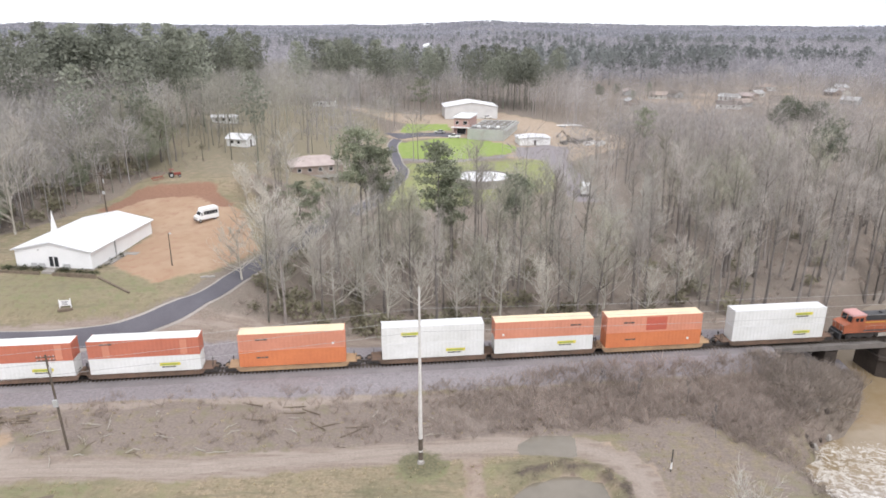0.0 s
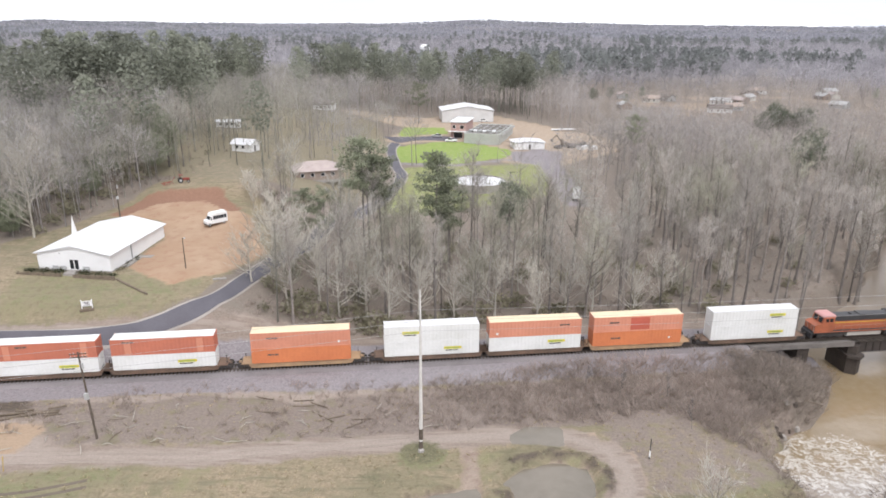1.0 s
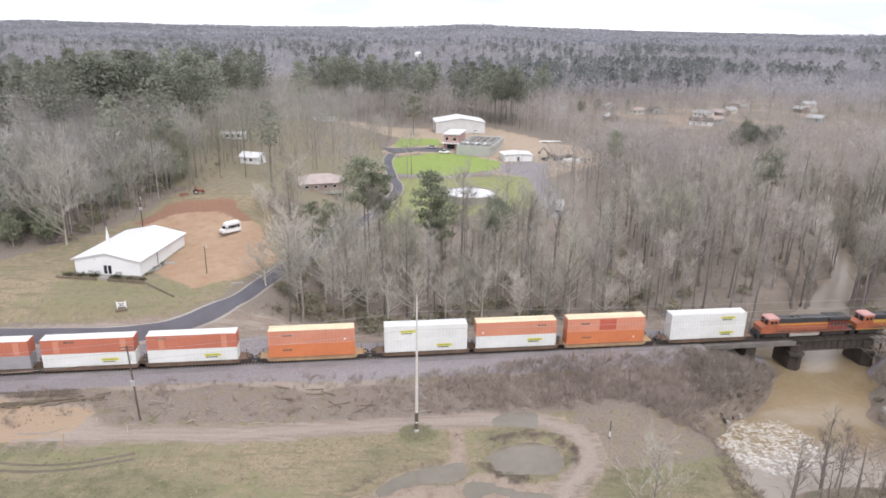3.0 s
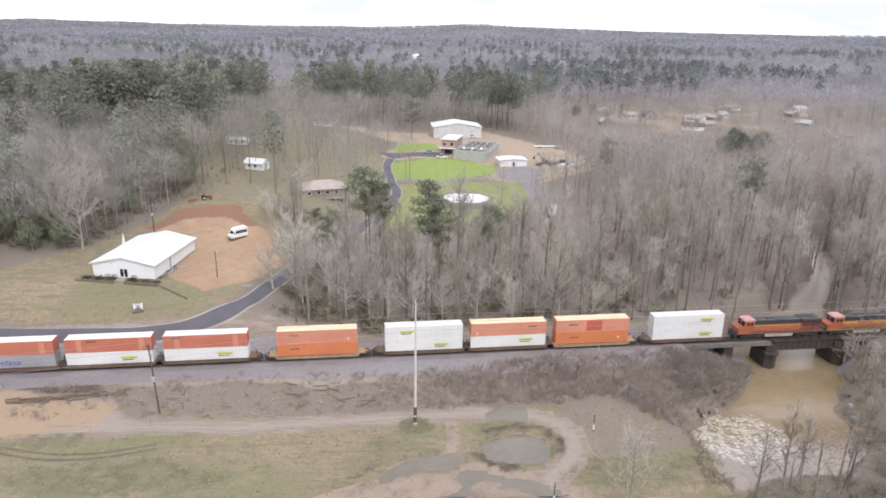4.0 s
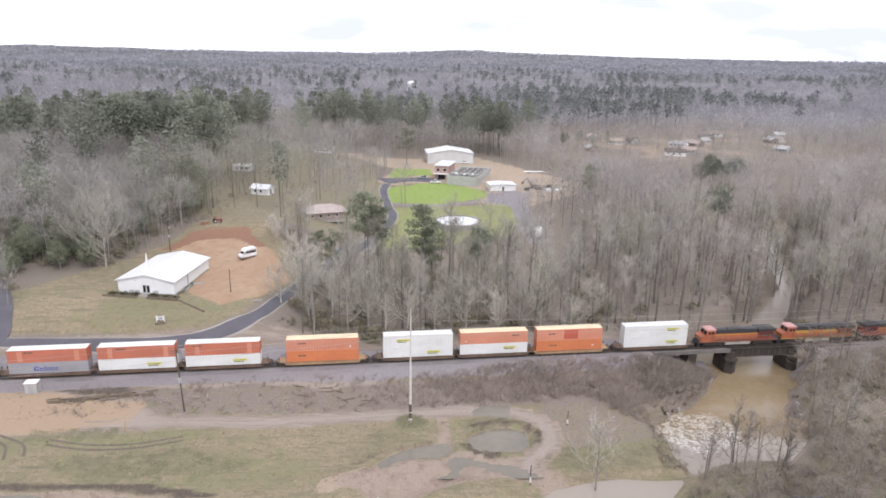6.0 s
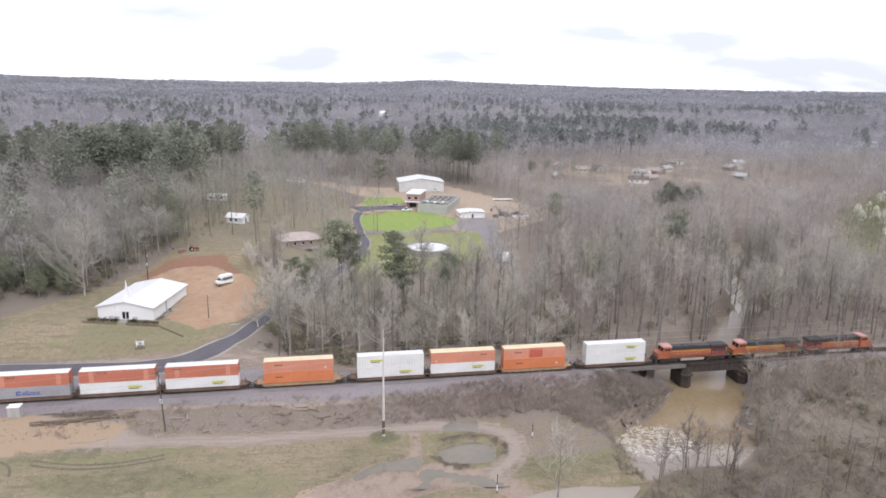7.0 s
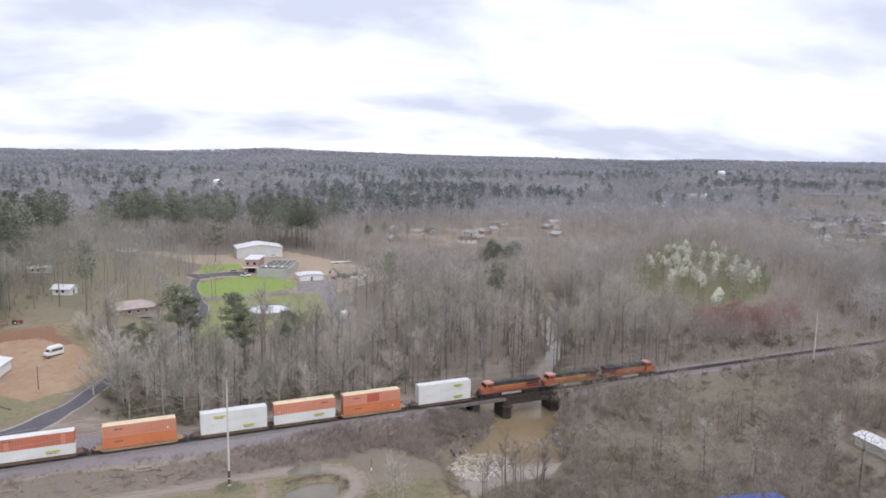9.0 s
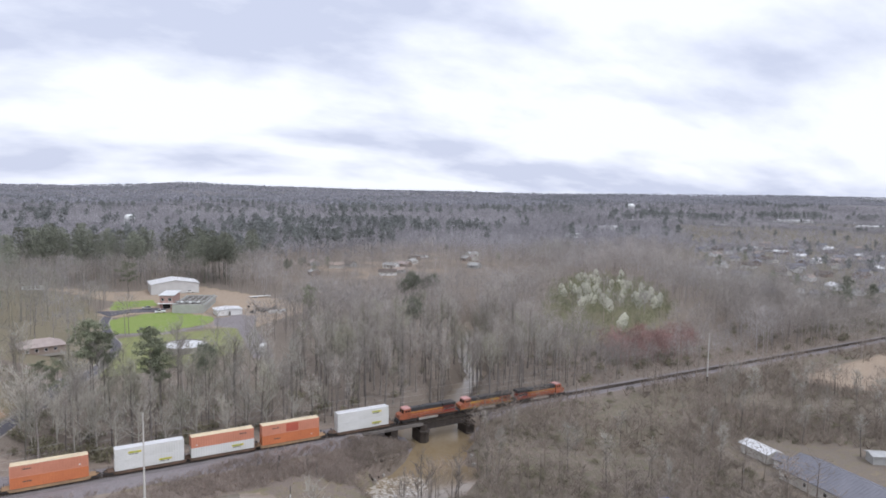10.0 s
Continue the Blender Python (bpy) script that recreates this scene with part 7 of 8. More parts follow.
def shuttle_bus(x, y, turn):
    t = thing("shuttle_bus", "white church shuttle bus with a band of dark windows", "bus", on_land(x, y, turn) @ Matrix.Diagonal((0.68, 0.9, 1.02, 1.0)))
    s = Shape()
    s.prism([(-3.6, 0.55), (1.9, 0.55), (1.9, 2.55), (1.5, 2.85), (-3.4, 2.9), (-3.6, 2.75)], -1.15, 1.15)
    part("body", s, WHITE, t)
    s = Shape()
    s.prism([(1.9, 0.5), (3.7, 0.5), (3.75, 1.1), (3.6, 1.35), (2.75, 1.5), (2.2, 2.2), (1.9, 2.25)], -0.98, 0.98)
    part("cab", s, WHITE, t)
    for y0 in (-1.165, 1.15):
        for i in range(5):
            s = Shape()
            s.box(-3.2 + i * 0.98, y0, 1.5, -2.32 + i * 0.98, y0 + 0.015, 2.3)
            part("window", s, GLASS, t)
        s = Shape()
        s.box(1.95, y0 * 0.86, 1.4, 2.35, y0 * 0.86 + 0.015, 2.05)
        part("cab_window", s, GLASS, t)
    s = Shape()
    s.add([(2.79, -0.85, 1.52), (2.79, 0.85, 1.52), (2.25, 0.8, 2.18), (2.25, -0.8, 2.18)], [(0, 1, 2, 3)])
    part("windscreen", s, GLASS, t)
    for y0 in (-0.65, 0.65):
        s = Shape()
        s.tube((3.72, y0, 0.85), (3.77, y0, 0.85), 0.12, n=10)
        part("headlight", s, GALVANISED, t)
    s = Shape()
    s.box(3.7, -0.95, 0.4, 3.85, 0.95, 0.6, cut=0.03)
    part("bumper", s, DARK_MARK, t)
    s = Shape()
    s.box(-3.3, -0.4, 2.88, -2.3, 0.4, 3.05, cut=0.04)
    part("roof_unit", s, WHITE, t)
    for xx in (-2.3, 2.9):
        for yy in (-0.95, 0.95):
            wheel_part(t, xx, yy, 0.38, 0.28)


shuttle_bus(-48.0, 72.0, 226)


def car(x, y, turn, colour, label, long=4.6, pickup=False):
    t = thing("pickup_truck" if pickup else "car", label, "truck" if pickup else "car", on_land(x, y, turn, -0.1), "cars at the plant")
    s = Shape()
    h = long / 2
    s.prism([(-h, 0.35), (h, 0.35), (h, 0.75), (h - 0.15, 0.92), (h - 1.2, 1.0), (-h + (0.05), 1.02), (-h, 0.9)], -0.9, 0.9)
    part("body", s, colour, t)
    s = Shape()
    if pickup:
        s.prism([(-0.4, 1.0), (h - 1.2, 1.0), (h - 1.75, 1.72), (-0.35, 1.75)], -0.8, 0.8)
    else:
        s.prism([(-h + 0.5, 1.0), (h - 1.2, 1.0), (h - 1.95, 1.5), (-h + 1.2, 1.52)], -0.78, 0.78)
    cab = part("cabin", s, GLASS, t)
    s = Shape()
    s.box((-0.3 if pickup else -h + 1.25), -0.74, 1.52 if not pickup else 1.74, h - 1.95, 0.74, 1.57 if not pickup else 1.79)
    part("roof", s, colour, cab)
    for xx in (-h + 0.85, h - 0.85):
        for yy in (-0.82, 0.82):
            wheel_part(t, xx, yy, 0.33, 0.22)


def build_plant():
    # big metal workshop
    gable_house("metal_workshop", "large pale metal workshop at the treatment plant", "workshop", 21, 290, 4, 27, 18, 6.0, 2.2, PALE_METAL, WHITE_ROOF, 0, False, ribs=True)
    # brick control building with a flat white roof
    b = thing("control_building", "faded red brick two-storey control building with a flat white roof", "building", on_land(16.6, 237.5, -15))
    s = wall_with(7.0, 7.0, 0.3, [(0.8, 2.2, 4.2, 5.8), (4.2, 6.0, 4.2, 5.8), (1.4, 5.4, 0.1, 2.6)])
    part("wall", s, BRICK, b, at=pose(-3.5, -8, 0))
    part("wall", wall_with(7.0, 7.0, 0.3, []), BRICK, b, at=pose(3.5, 8, 0, 0, 0, 180))
    for ang, px, py in ((90, 3.5, -7.7), (-90, -3.5, 7.7)):
        part("wall", wall_with(15.4, 7.0, 0.3, []), BRICK, b, at=pose(px, py, 0, 0, 0, ang))
    for hole in ((0.8, 2.2, 4.2, 5.8), (4.2, 6.0, 4.2, 5.8), (1.4, 5.4, 0.1, 2.6)):
        window_in(b, *hole, pose(-3.5, -8, 0), WHITE)
    s = Shape()
    s.box(-4.0, -8.5, 7.0, 4.0, 8.5, 7.5, cut=0.08)
    part("roof", s, WHITE_ROOF, b, "flat white roof")
    s = Shape()
    s.box(-4.2, -9.8, 3.0, 3.6, -8.0, 3.25, cut=0.04)
    part("canopy", s, WHITE, b)
    # filter basins
    f = thing("filter_basin", "grey concrete filter basins with open channels and walkways", "basin", on_land(28.6, 230.0, -17))
    w, d, h = 15.6, 32.0, 4.2
    for x0, y0, x1, y1 in ((-w / 2, -d / 2, w / 2, -d / 2 + 0.5), (-w / 2, d / 2 - 0.5, w / 2, d / 2), (-w / 2, -d / 2 + 0.5, -w / 2 + 0.5, d / 2 - 0.5), (w / 2 - 0.5, -d / 2 + 0.5, w / 2, d / 2 - 0.5)):
        s = Shape()
        s.box(x0, y0, -0.6, x1, y1, h)
        part("wall", s, BLOCK_GREY, f)
    s = Shape()
    s.box(-w / 2 + 0.5, -d / 2 + 0.5, -0.5, w / 2 - 0.5, d / 2 - 0.5, h - 0.9)
    part("basin_water", s, GLASS, f, "dark still water")
    for i in range(5):
        s = Shape()
        y = -d / 2 + 2.5 + i * 6.6
        s.box(-w / 2 + 0.5, y - 0.5, h - 0.8, w / 2 - 0.5, y + 0.5, h - 0.02)
        part("walkway", s, CONCRETE, f)
    for i in range(6):
        s = Shape()
        x = -w / 2 + 1.5 + i * 3.0
        s.box(x - 0.12, -d / 2 + 0.5, h - 0.85, x + 0.12, d / 2 - 0.5, h - 0.1)
        part("trough", s, GREY_METAL, f)
    rng = random.Random(8)
    for i in range(7):
        s = Shape()
        x = -w / 2 + 1.3 + i * 2.1
        s.box(x - 0.7, -d / 2 + 5.5, h - 0.02, x + 0.7, -d / 2 + 7.5, h + 0.7, cut=0.05)
        part("cover", s, WHITE if i % 2 else GREY_METAL, f)
    s = Shape()
    for e in (-w / 2 + 0.2, w / 2 - 0.2):
        for i in range(14):
            y = -d / 2 + 0.3 + i * (d - 0.6) / 13
            s.tube((e, y, h - 0.05), (e, y, h + 1.05), 0.03, n=5, caps=False)
        s.tube((e, -d / 2 + 0.3, h + 1.05), (e, d / 2 - 0.3, h + 1.05), 0.03, n=5, caps=False)
    part("railing", s, GREY_METAL, f)
    # white storage shed
    gable_house("storage_shed", "white storage shed with a flat pale roof and dark doorway", "shed", 42.5, 205.5, 6, 12.5, 9, 2.8, 0.5, WHITE, WHITE_ROOF, 0, True, ribs=True)
    # round clarifier
    c = thing("clarifier_tank", "round white clarifier tank in the lawn", "tank", on_land(17.0, 131.0))
    s = Shape()
    n = 40
    for k in range(n):
        a0, a1 = 2 * math.pi * k / n, 2 * math.pi * (k + 1) / n
        s.add([(r * math.cos(a), r * math.sin(a), z) for a in (a0, a1) for r, z in ((8.6, -0.8), (8.6, 1.9), (8.25, 1.9), (8.25, -0.8))], [(0, 4, 5, 1), (1, 5, 6, 2), (2, 6, 7, 3)])
    part("wall", s, CONCRETE, c)
    s = Shape()
    ring = [(8.24 * math.cos(2 * math.pi * k / n), 8.24 * math.sin(2 * math.pi * k / n), 1.55) for k in range(n)]
    s.add(ring + [(0, 0, 2.5)], [(k, (k + 1) % n, n) for k in range(n)])
    part("cover", s, WHITE_ROOF, c, "shallow white cover")
    car(11.0, 220.0, 178, WHITE, "white pickup truck parked before the plant", 5.2, True)
    car(4.8, 232, 170, GALVANISED, "silver car parked before the plant")
    car(30.0, 282.0, 10, WHITE, "white car parked by the metal workshop")
    # scrap and spoil heaps
    rng = random.Random(12)
    for i in range(9):
        x, y = 62 + rng.uniform(-7, 7), 207 + rng.uniform(-6, 6)
        heap = thing("scrap_heap", "heap of dark broken concrete and scrap metal", "scrap", on_land(x, y, rng.uniform(0, 360)), "scrap heaps on the lot")
        for k in range(9):
            a = rng.uniform(0, 6.3)
            r = rng.uniform(0, 1.6)
            q = Vector((math.cos(a) * r, math.sin(a) * r, 0))
            s = Shape()
            s.box(q.x - rng.uniform(0.2, 1.0), q.y - rng.uniform(0.2, 0.7), -0.3, q.x + rng.uniform(0.2, 1.0), q.y + rng.uniform(0.2, 0.7), rng.uniform(0.3, 1.5), cut=0.08)
            part("scrap_piece", s, (IRON, TIMBER, CONCRETE, IRON)[i % 4], heap)
    for i in range(4):
        s = Shape()
        s.box(-1.6, -0.8, 0, 1.6, 0.8, 1.3, cut=0.1)
        thing("white_bin", "white metal bin on the gravel lot", "bin", on_land(64 + i * 2.2, 200 + (i % 2) * 3, 30 * i), "bins on the lot", shape=s, material=WHITE)
    # excavator among the heaps
    e = thing("excavator", "dark weathered excavator with its boom raised", "machine", on_land(59, 210, 150))
    for y in (-1.1, 1.1):
        s = Shape()
        s.prism([(-1.8, 0.25), (-1.5, 0), (1.5, 0), (1.8, 0.25), (1.8, 0.6), (1.5, 0.85), (-1.5, 0.85), (-1.8, 0.6)], y - 0.25, y + 0.25)
        part("crawler", s, TYRE, e)
    s = Shape()
    s.box(-1.6, -1.2, 0.9, 1.4, 1.2, 2.0, cut=0.15).box(0.3, 0.2, 2.0, 1.4, 1.15, 3.0, cut=0.1)
    part("house", s, TIMBER, e)
    s = Shape()
    s.tube((1.2, 0, 1.7), (3.6, 0, 4.6), 0.3, 0.25, 6).tube((3.6, 0, 4.6), (5.6, 0, 2.6), 0.24, 0.18, 6)
    part("boom", s, TIMBER, e)
    s = Shape()
    s.prism([(5.2, 1.6), (6.1, 1.8), (6.0, 2.7), (5.4, 2.7)], -0.5, 0.5)
    part("bucket", s, IRON, e)
    s = Shape()
    s.box(-5.5, -1.2, 0.75, 5.5, 1.2, 0.95, cut=0.04).box(5.5, -0.2, 0.6, 6.8, 0.2, 0.8)
    fl = thing("flatbed_trailer", "long white flatbed trailer parked on the dirt", "trailer", on_land(66, 252, 8))
    part("bed", s, WHITE, fl)
    for x in (-3.5, -2.3):
        for y in (-1.0, 1.0):
            wheel_part(fl, x, y, 0.45, 0.3)
    # box truck by the lower lawn
    bt = thing("box_truck", "white box truck standing among the trees", "truck", on_land(45.5, 118, 75))
    s = Shape()
    s.box(-3.4, -1.15, 0.9, 1.6, 1.15, 3.4, cut=0.06)
    part("box", s, WHITE, bt)
    s = Shape()
    s.prism([(1.7, 0.5), (3.4, 0.5), (3.4, 1.3), (2.9, 1.5), (2.5, 2.3), (1.7, 2.35)], -1.05, 1.05)
    part("cab", s, WHITE, bt)
    s = Shape()
    s.add([(2.96, -0.9, 1.5), (2.96, 0.9, 1.5), (2.56, 0.9, 2.25), (2.56, -0.9, 2.25)], [(0, 1, 2, 3)])
    part("windscreen", s, GLASS, bt)
    for x in (-2.2, 2.5):
        for y in (-0.95, 0.95):
            wheel_part(bt, x, y, 0.45, 0.28)


build_plant()


def build_houses():
    near = "houses in the clearing"
    gable_house("house", "low ranch house with a faded pink-grey hipped shingle roof", "house", -31.5, 118, 108, 9, 14, 2.7, 1.9, DULL_WALL, PINK_ROOF, 4, True, near, hip=True)
    gable_house("cottage", "small white cottage with a pale roof on the slope", "house", -57.5, 139, 70, 5, 7, 2.5, 1.2, WHITE, WHITE_ROOF, 2, True, near)
    gable_house("cottage", "white trailer home under sparse trees", "house", -77, 190, 95, 4, 9, 2.4, 0.6, WHITE, WHITE_ROOF, 3, True, near)
    gable_house("house", "low white house with a brown roof behind the yard", "house", -50, 262, 88, 7, 10, 2.7, 1.6, WHITE, BROWN_ROOF, 4, True, near)
    gable_house("house", "grey-roofed house at the edge of the west woods", "house", -118, 88, 40, 9, 15, 2.7, 1.8, SIDING, BROWN_ROOF, 3, True, near)
    gable_house("house", "grey-roofed house on the lane in the west woods", "house", -140, 127, 60, 9, 15, 2.7, 1.8, SIDING, GREY_ROOF, 3, True, near)
    rng = random.Random(31)
    far = [(121, 342), (148, 378), (161, 384), (190, 366), (203, 370), (217, 388), (184, 334), (172, 324), (273, 396), (282, 400), (256, 346), (246, 436), (228, 410), (296, 430), (136, 402)]
    for i, (x, y) in enumerate(far):
        gable_house("house", ("brown", "pale", "grey", "white")[i % 4] + " house of the far settlement among bare trees", "house", x, y, rng.uniform(0, 180), 7, rng.uniform(8, 13), 2.7, 1.7, (DULL_WALL, SIDING, GREY_METAL, WHITE)[i % 4], (GREY_METAL, TAN_ROOF, BROWN_ROOF, GALVANISED, PINK_ROOF)[i % 5], 3, True, "houses of the far settlement")
    town = []
    while len(town) < 84:
        x, y = rng.uniform(345, 820), rng.uniform(85, 480)
        if inside(x, y, TOWN) and all(math.hypot(x - a, y - b) > 22 for a, b in town):
            town.append((x, y))
    for i, (x, y) in enumerate(town):
        gable_house("house", ("pale", "brown", "grey", "white")[i % 4] + "-walled small house in the town to the east", "house", x, y, rng.uniform(0, 180), rng.uniform(7, 9), rng.uniform(9, 15), 2.8, 1.8, (SIDING, DULL_WALL, GREY_METAL, WHITE)[i % 4], (GREY_ROOF, TAN_ROOF, BROWN_ROOF, GREY_ROOF, WHITE_ROOF)[i % 5], 2, False, "houses of the town")
    # long low sheds on the far edge of the town
    for x, y, turn, w, d in ((1110, 885, 62, 22, 60), (1400, 960, 60, 30, 95), (1330, 720, 60, 26, 80), (1010, 1060, 80, 20, 50), (560, 640, 80, 14, 30), (680, 715, 75, 14, 34)):
        gable_house("warehouse", "long white metal warehouse on the skyline of the town", "warehouse", x, y, turn, w, d * 0.8, 5, 1.2, WHITE, WHITE_ROOF, 0, False, "far warehouses")
    # farmyard buildings south of the railway
    gable_house("house", "long low house with a grey standing seam metal roof", "house", 154.5, -57, -5, 14.5, 38, 3.0, 2.6, SIDING, GREY_ROOF, 6, True, "houses south of the railway", ribs=True)
    gable_house("shed", "open-sided shed with a white metal roof", "shed", 156, -25.5, -4, 4.6, 9.5, 2.7, 0.7, SIDING, WHITE_ROOF, 0, False, "sheds south of the railway", ribs=True)
    gable_house("shed", "small white outbuilding between shed and house", "shed", 155.6, -33.6, 10, 4, 3.6, 2.5, 0.9, WHITE, GREY_ROOF, 1, True, "sheds south of the railway")
    gable_house("shed", "grey metal storage shed by the farm yard", "shed", 184, -41, 60, 4, 6, 2.4, 0.4, GREY_METAL, GALVANISED, 0, False, "sheds south of the railway")
    # blue-roofed shed among the creek-side bushes
    gable_house("shed", "low shed with a bright blue roof in the bushes", "shed", 103, -41.6, 82, 6, 13, 2.4, 0.6, SIDING, BLUE_ROOF, 0, False, "sheds south of the railway", ribs=True)

    gable_house("shed", "low shed with a dark blue roof beside the creek", "shed", 60.6, -31.4, 92, 5.5, 12.5, 2.4, 0.6, SIDING, DARK_BLUE_ROOF, 0, False, "sheds south of the railway", ribs=True)


build_houses()


def water_tower(x, y, tall, r, label):
    t = thing("water_tower", label, "water tower", on_land(x, y))
    s = Shape()
    prof = [(0, tall - 1.6 * r), (r * 0.55, tall - 1.5 * r), (r, tall - 0.9 * r), (r, tall - 0.45 * r), (r * 0.7, tall - 0.12 * r), (0.01, tall)]
    n = 20
    for (r0, z0), (r1, z1) in zip(prof, prof[1:]):
        for k in range(n):
            a0, a1 = 2 * math.pi * k / n, 2 * math.pi * (k + 1) / n
            s.add([(r0 * math.cos(a0), r0 * math.sin(a0), z0), (r0 * math.cos(a1), r0 * math.sin(a1), z0), (r1 * math.cos(a1), r1 * math.sin(a1), z1), (r1 * math.cos(a0), r1 * math.sin(a0), z1)], [(0, 1, 2, 3)])
    part("bowl", s, WHITE, t)
    for k in range(6):
        s = Shape()
        a = 2 * math.pi * k / 6
        s.tube((1.15 * r * math.cos(a), 1.15 * r * math.sin(a), -0.5), (0.9 * r * math.cos(a), 0.9 * r * math.sin(a), tall - 0.9 * r), 0.35, n=8)
        part("leg", s, WHITE, t)
    s = Shape()
    s.tube((0, 0, -0.5), (0, 0, tall - 1.5 * r), 0.8, n=10)
    part("riser", s, WHITE, t)


water_tower(1208, 1300, 31, 9, "white water tower standing over the far town")
water_tower(-4, 905, 23, 7, "white water tank rising out of the far woods")


# ---- poles and wires ----
def tall_pole(x, y, h, lean=0.0):
    t = thing("power_pole", "tall slender pale steel power pole with a stained base", "pole", on_land(x, y, 0) @ pose(0, 0, 0, 0, lean, 0), "tall pale poles")
    s = Shape()
    for i in range(6):
        z0, z1 = -0.6 + (h + 0.6) * i / 6, -0.6 + (h + 0.6) * (i + 1) / 6
        s.tube((0, 0, z0), (0, 0, z1), 0.30 - 0.19 * i / 6, 0.30 - 0.19 * (i + 1) / 6, 12, i in (0, 5))
    s.weld = True
    part("shaft", s, PALE_POLE, t)
    s = Shape()
    for z0, z1 in ((0.55, 1.7), (1.95, 3.6)):
        s.tube((0, 0, z0), (0, 0, z1), 0.305, 0.29, 12)
    part("stain_wrap", s, WOOD_POLE, t, "dark weathered wrap on the lower shaft")
    s = Shape()
    for z in (h - 2.9, h - 4.4, h - 5.9):
        s.tube((0, 0.1, z), (0, 0.5, z + 0.08), 0.05, 0.07, 6)
    part("insulator", s, GREY_METAL, t)
    s = Shape()
    s.tube((0, 0, -0.1), (0, 0, 0.25), 0.5, 0.42, 12)
    part("footing", s, CONCRETE, t)


tall_pole(0, 0, 23.8)
tall_pole(193.5, 31.0, 20.0)
tall_pole(-170.0, -27.0, 20.0)


def wood_pole(x, y, h, lean, turn, arm=True, gear=True, label="weathered wooden utility pole with a crossarm beside the tracks"):
    t = thing("utility_pole", label, "pole", on_land(x, y, turn) @ pose(0, 0, 0, 0, lean, 0), "wooden utility poles")
    s = Shape()
    for i in range(4):
        s.tube((0, 0, -0.5 + (h + 0.5) * i / 4), (0, 0, -0.5 + (h + 0.5) * (i + 1) / 4), 0.17 - 0.05 * i / 4, 0.17 - 0.05 * (i + 1) / 4, 8, i in (0, 3))
    s.weld = True
    part("shaft", s, WOOD_POLE, t)
    if arm:
        for z in (h - 0.25, h - 0.7):
            s = Shape()
            s.box(-1.1, -0.16, z - 0.06, 1.1, -0.06, z + 0.06)
            a = part("crossarm", s, WOOD_POLE, t)
            k = Shape()
            for u in (-0.95, -0.5, 0.5, 0.95):
                k.tube((u, -0.11, z + 0.06), (u, -0.11, z + 0.24), 0.05, 0.03, 6)
            part("insulator", k, GALVANISED, a)
    if gear:
        s = Shape()
        s.box(-0.28, -0.5, h * 0.48, 0.28, -0.15, h * 0.55, cut=0.04)
        part("junction_box", s, GREY_METAL, t)
        s = Shape()
        s.tube((0.25, -0.12, h - 2.4), (0.25, -0.12, h - 1.6), 0.16, n=10)
        part("transformer", s, GALVANISED, t)


wood_pole(-44.4, 0.9, 13.2, -2.2, 6)
wood_pole(129.0, -43.5, 9.5, 1.0, 40, False, True, "wooden utility pole with a pale transformer in the thicket")
wood_pole(-71.5, 76.0, 9.5, 0, 20, True, True, "wooden utility pole with a transformer behind the church")


def wires(ax, ay, az, bx, by, bz, sag, label):
    c = bpy.data.curves.new("wire", "CURVE")
    c.dimensions, c.bevel_depth, c.bevel_resolution = "3D", 0.022, 0
    s = c.splines.new("POLY")
    s.points.add(16)
    for i in range(17):
        k = i / 16
        s.points[i].co = (ax + (bx - ax) * k, ay + (by - ay) * k, az + (bz - az) * k - sag * 4 * k * (1 - k), 1)
    c.materials.append(WIRE)
    tagged(new("wire", c), label, "wire", "wires along the railway")


for (xa, ya, ha), (xb, yb, hb) in (((-170.0, -27.0, 20.0), (0.0, 0.0, 23.8)), ((0.0, 0.0, 23.8), (193.5, 31.0, 20.0)), ((193.5, 31.0, 20.0), (395.0, 66.0, 20.0))):
    for low in (2.9, 4.4, 5.9):
        wires(xa, ya + 0.5, gz(xa, ya) + ha - low, xb, yb + 0.5, gz(xb, yb) + hb - low, 1.6, "thin pale wire strung between the tall poles")


def marker_post(x, y, h, label):
    t = thing("marker_post", label, "post", on_land(x, y), "marker posts")
    s = Shape()
    s.tube((0, 0, -0.4), (0, 0, h), 0.10, 0.085, 8)
    part("stake", s, DARK_MARK, t)
    s = Shape()
    s.tube((0, 0, h * 0.12), (0, 0, h * 0.42), 0.115, 0.11, 8)
    part("band", s, WHITE, t)


marker_post(31.0, -2.2, 3.2, "dark post with a white painted band by the dirt track")
marker_post(20.6, -21.0, 3.8, "dark post with a white painted band by the stream")
for x, y in ((-6.2, -26.5), (-5.0, -25.9)):
    s = Shape()
    s.tube((0, 0, -0.3), (0, 0, 1.0), 0.28, 0.26, 10)
    thing("white_post", "short stout white post at the stream", "post", on_land(x, y), "white posts", shape=s, material=WHITE)


# ---- single trees ----
def tree_thing(name, label, form, x, y, wood, crown, bark, leaf, group="", turn=0.0, scale=1.0, crown_label=""):
    t = thing(name, label, "tree", on_land(x, y, turn) @ Matrix.Scale(scale, 4), group)
    part("trunk", wood, bark, t)
    part("crown", crown, leaf, t, crown_label)
    return t


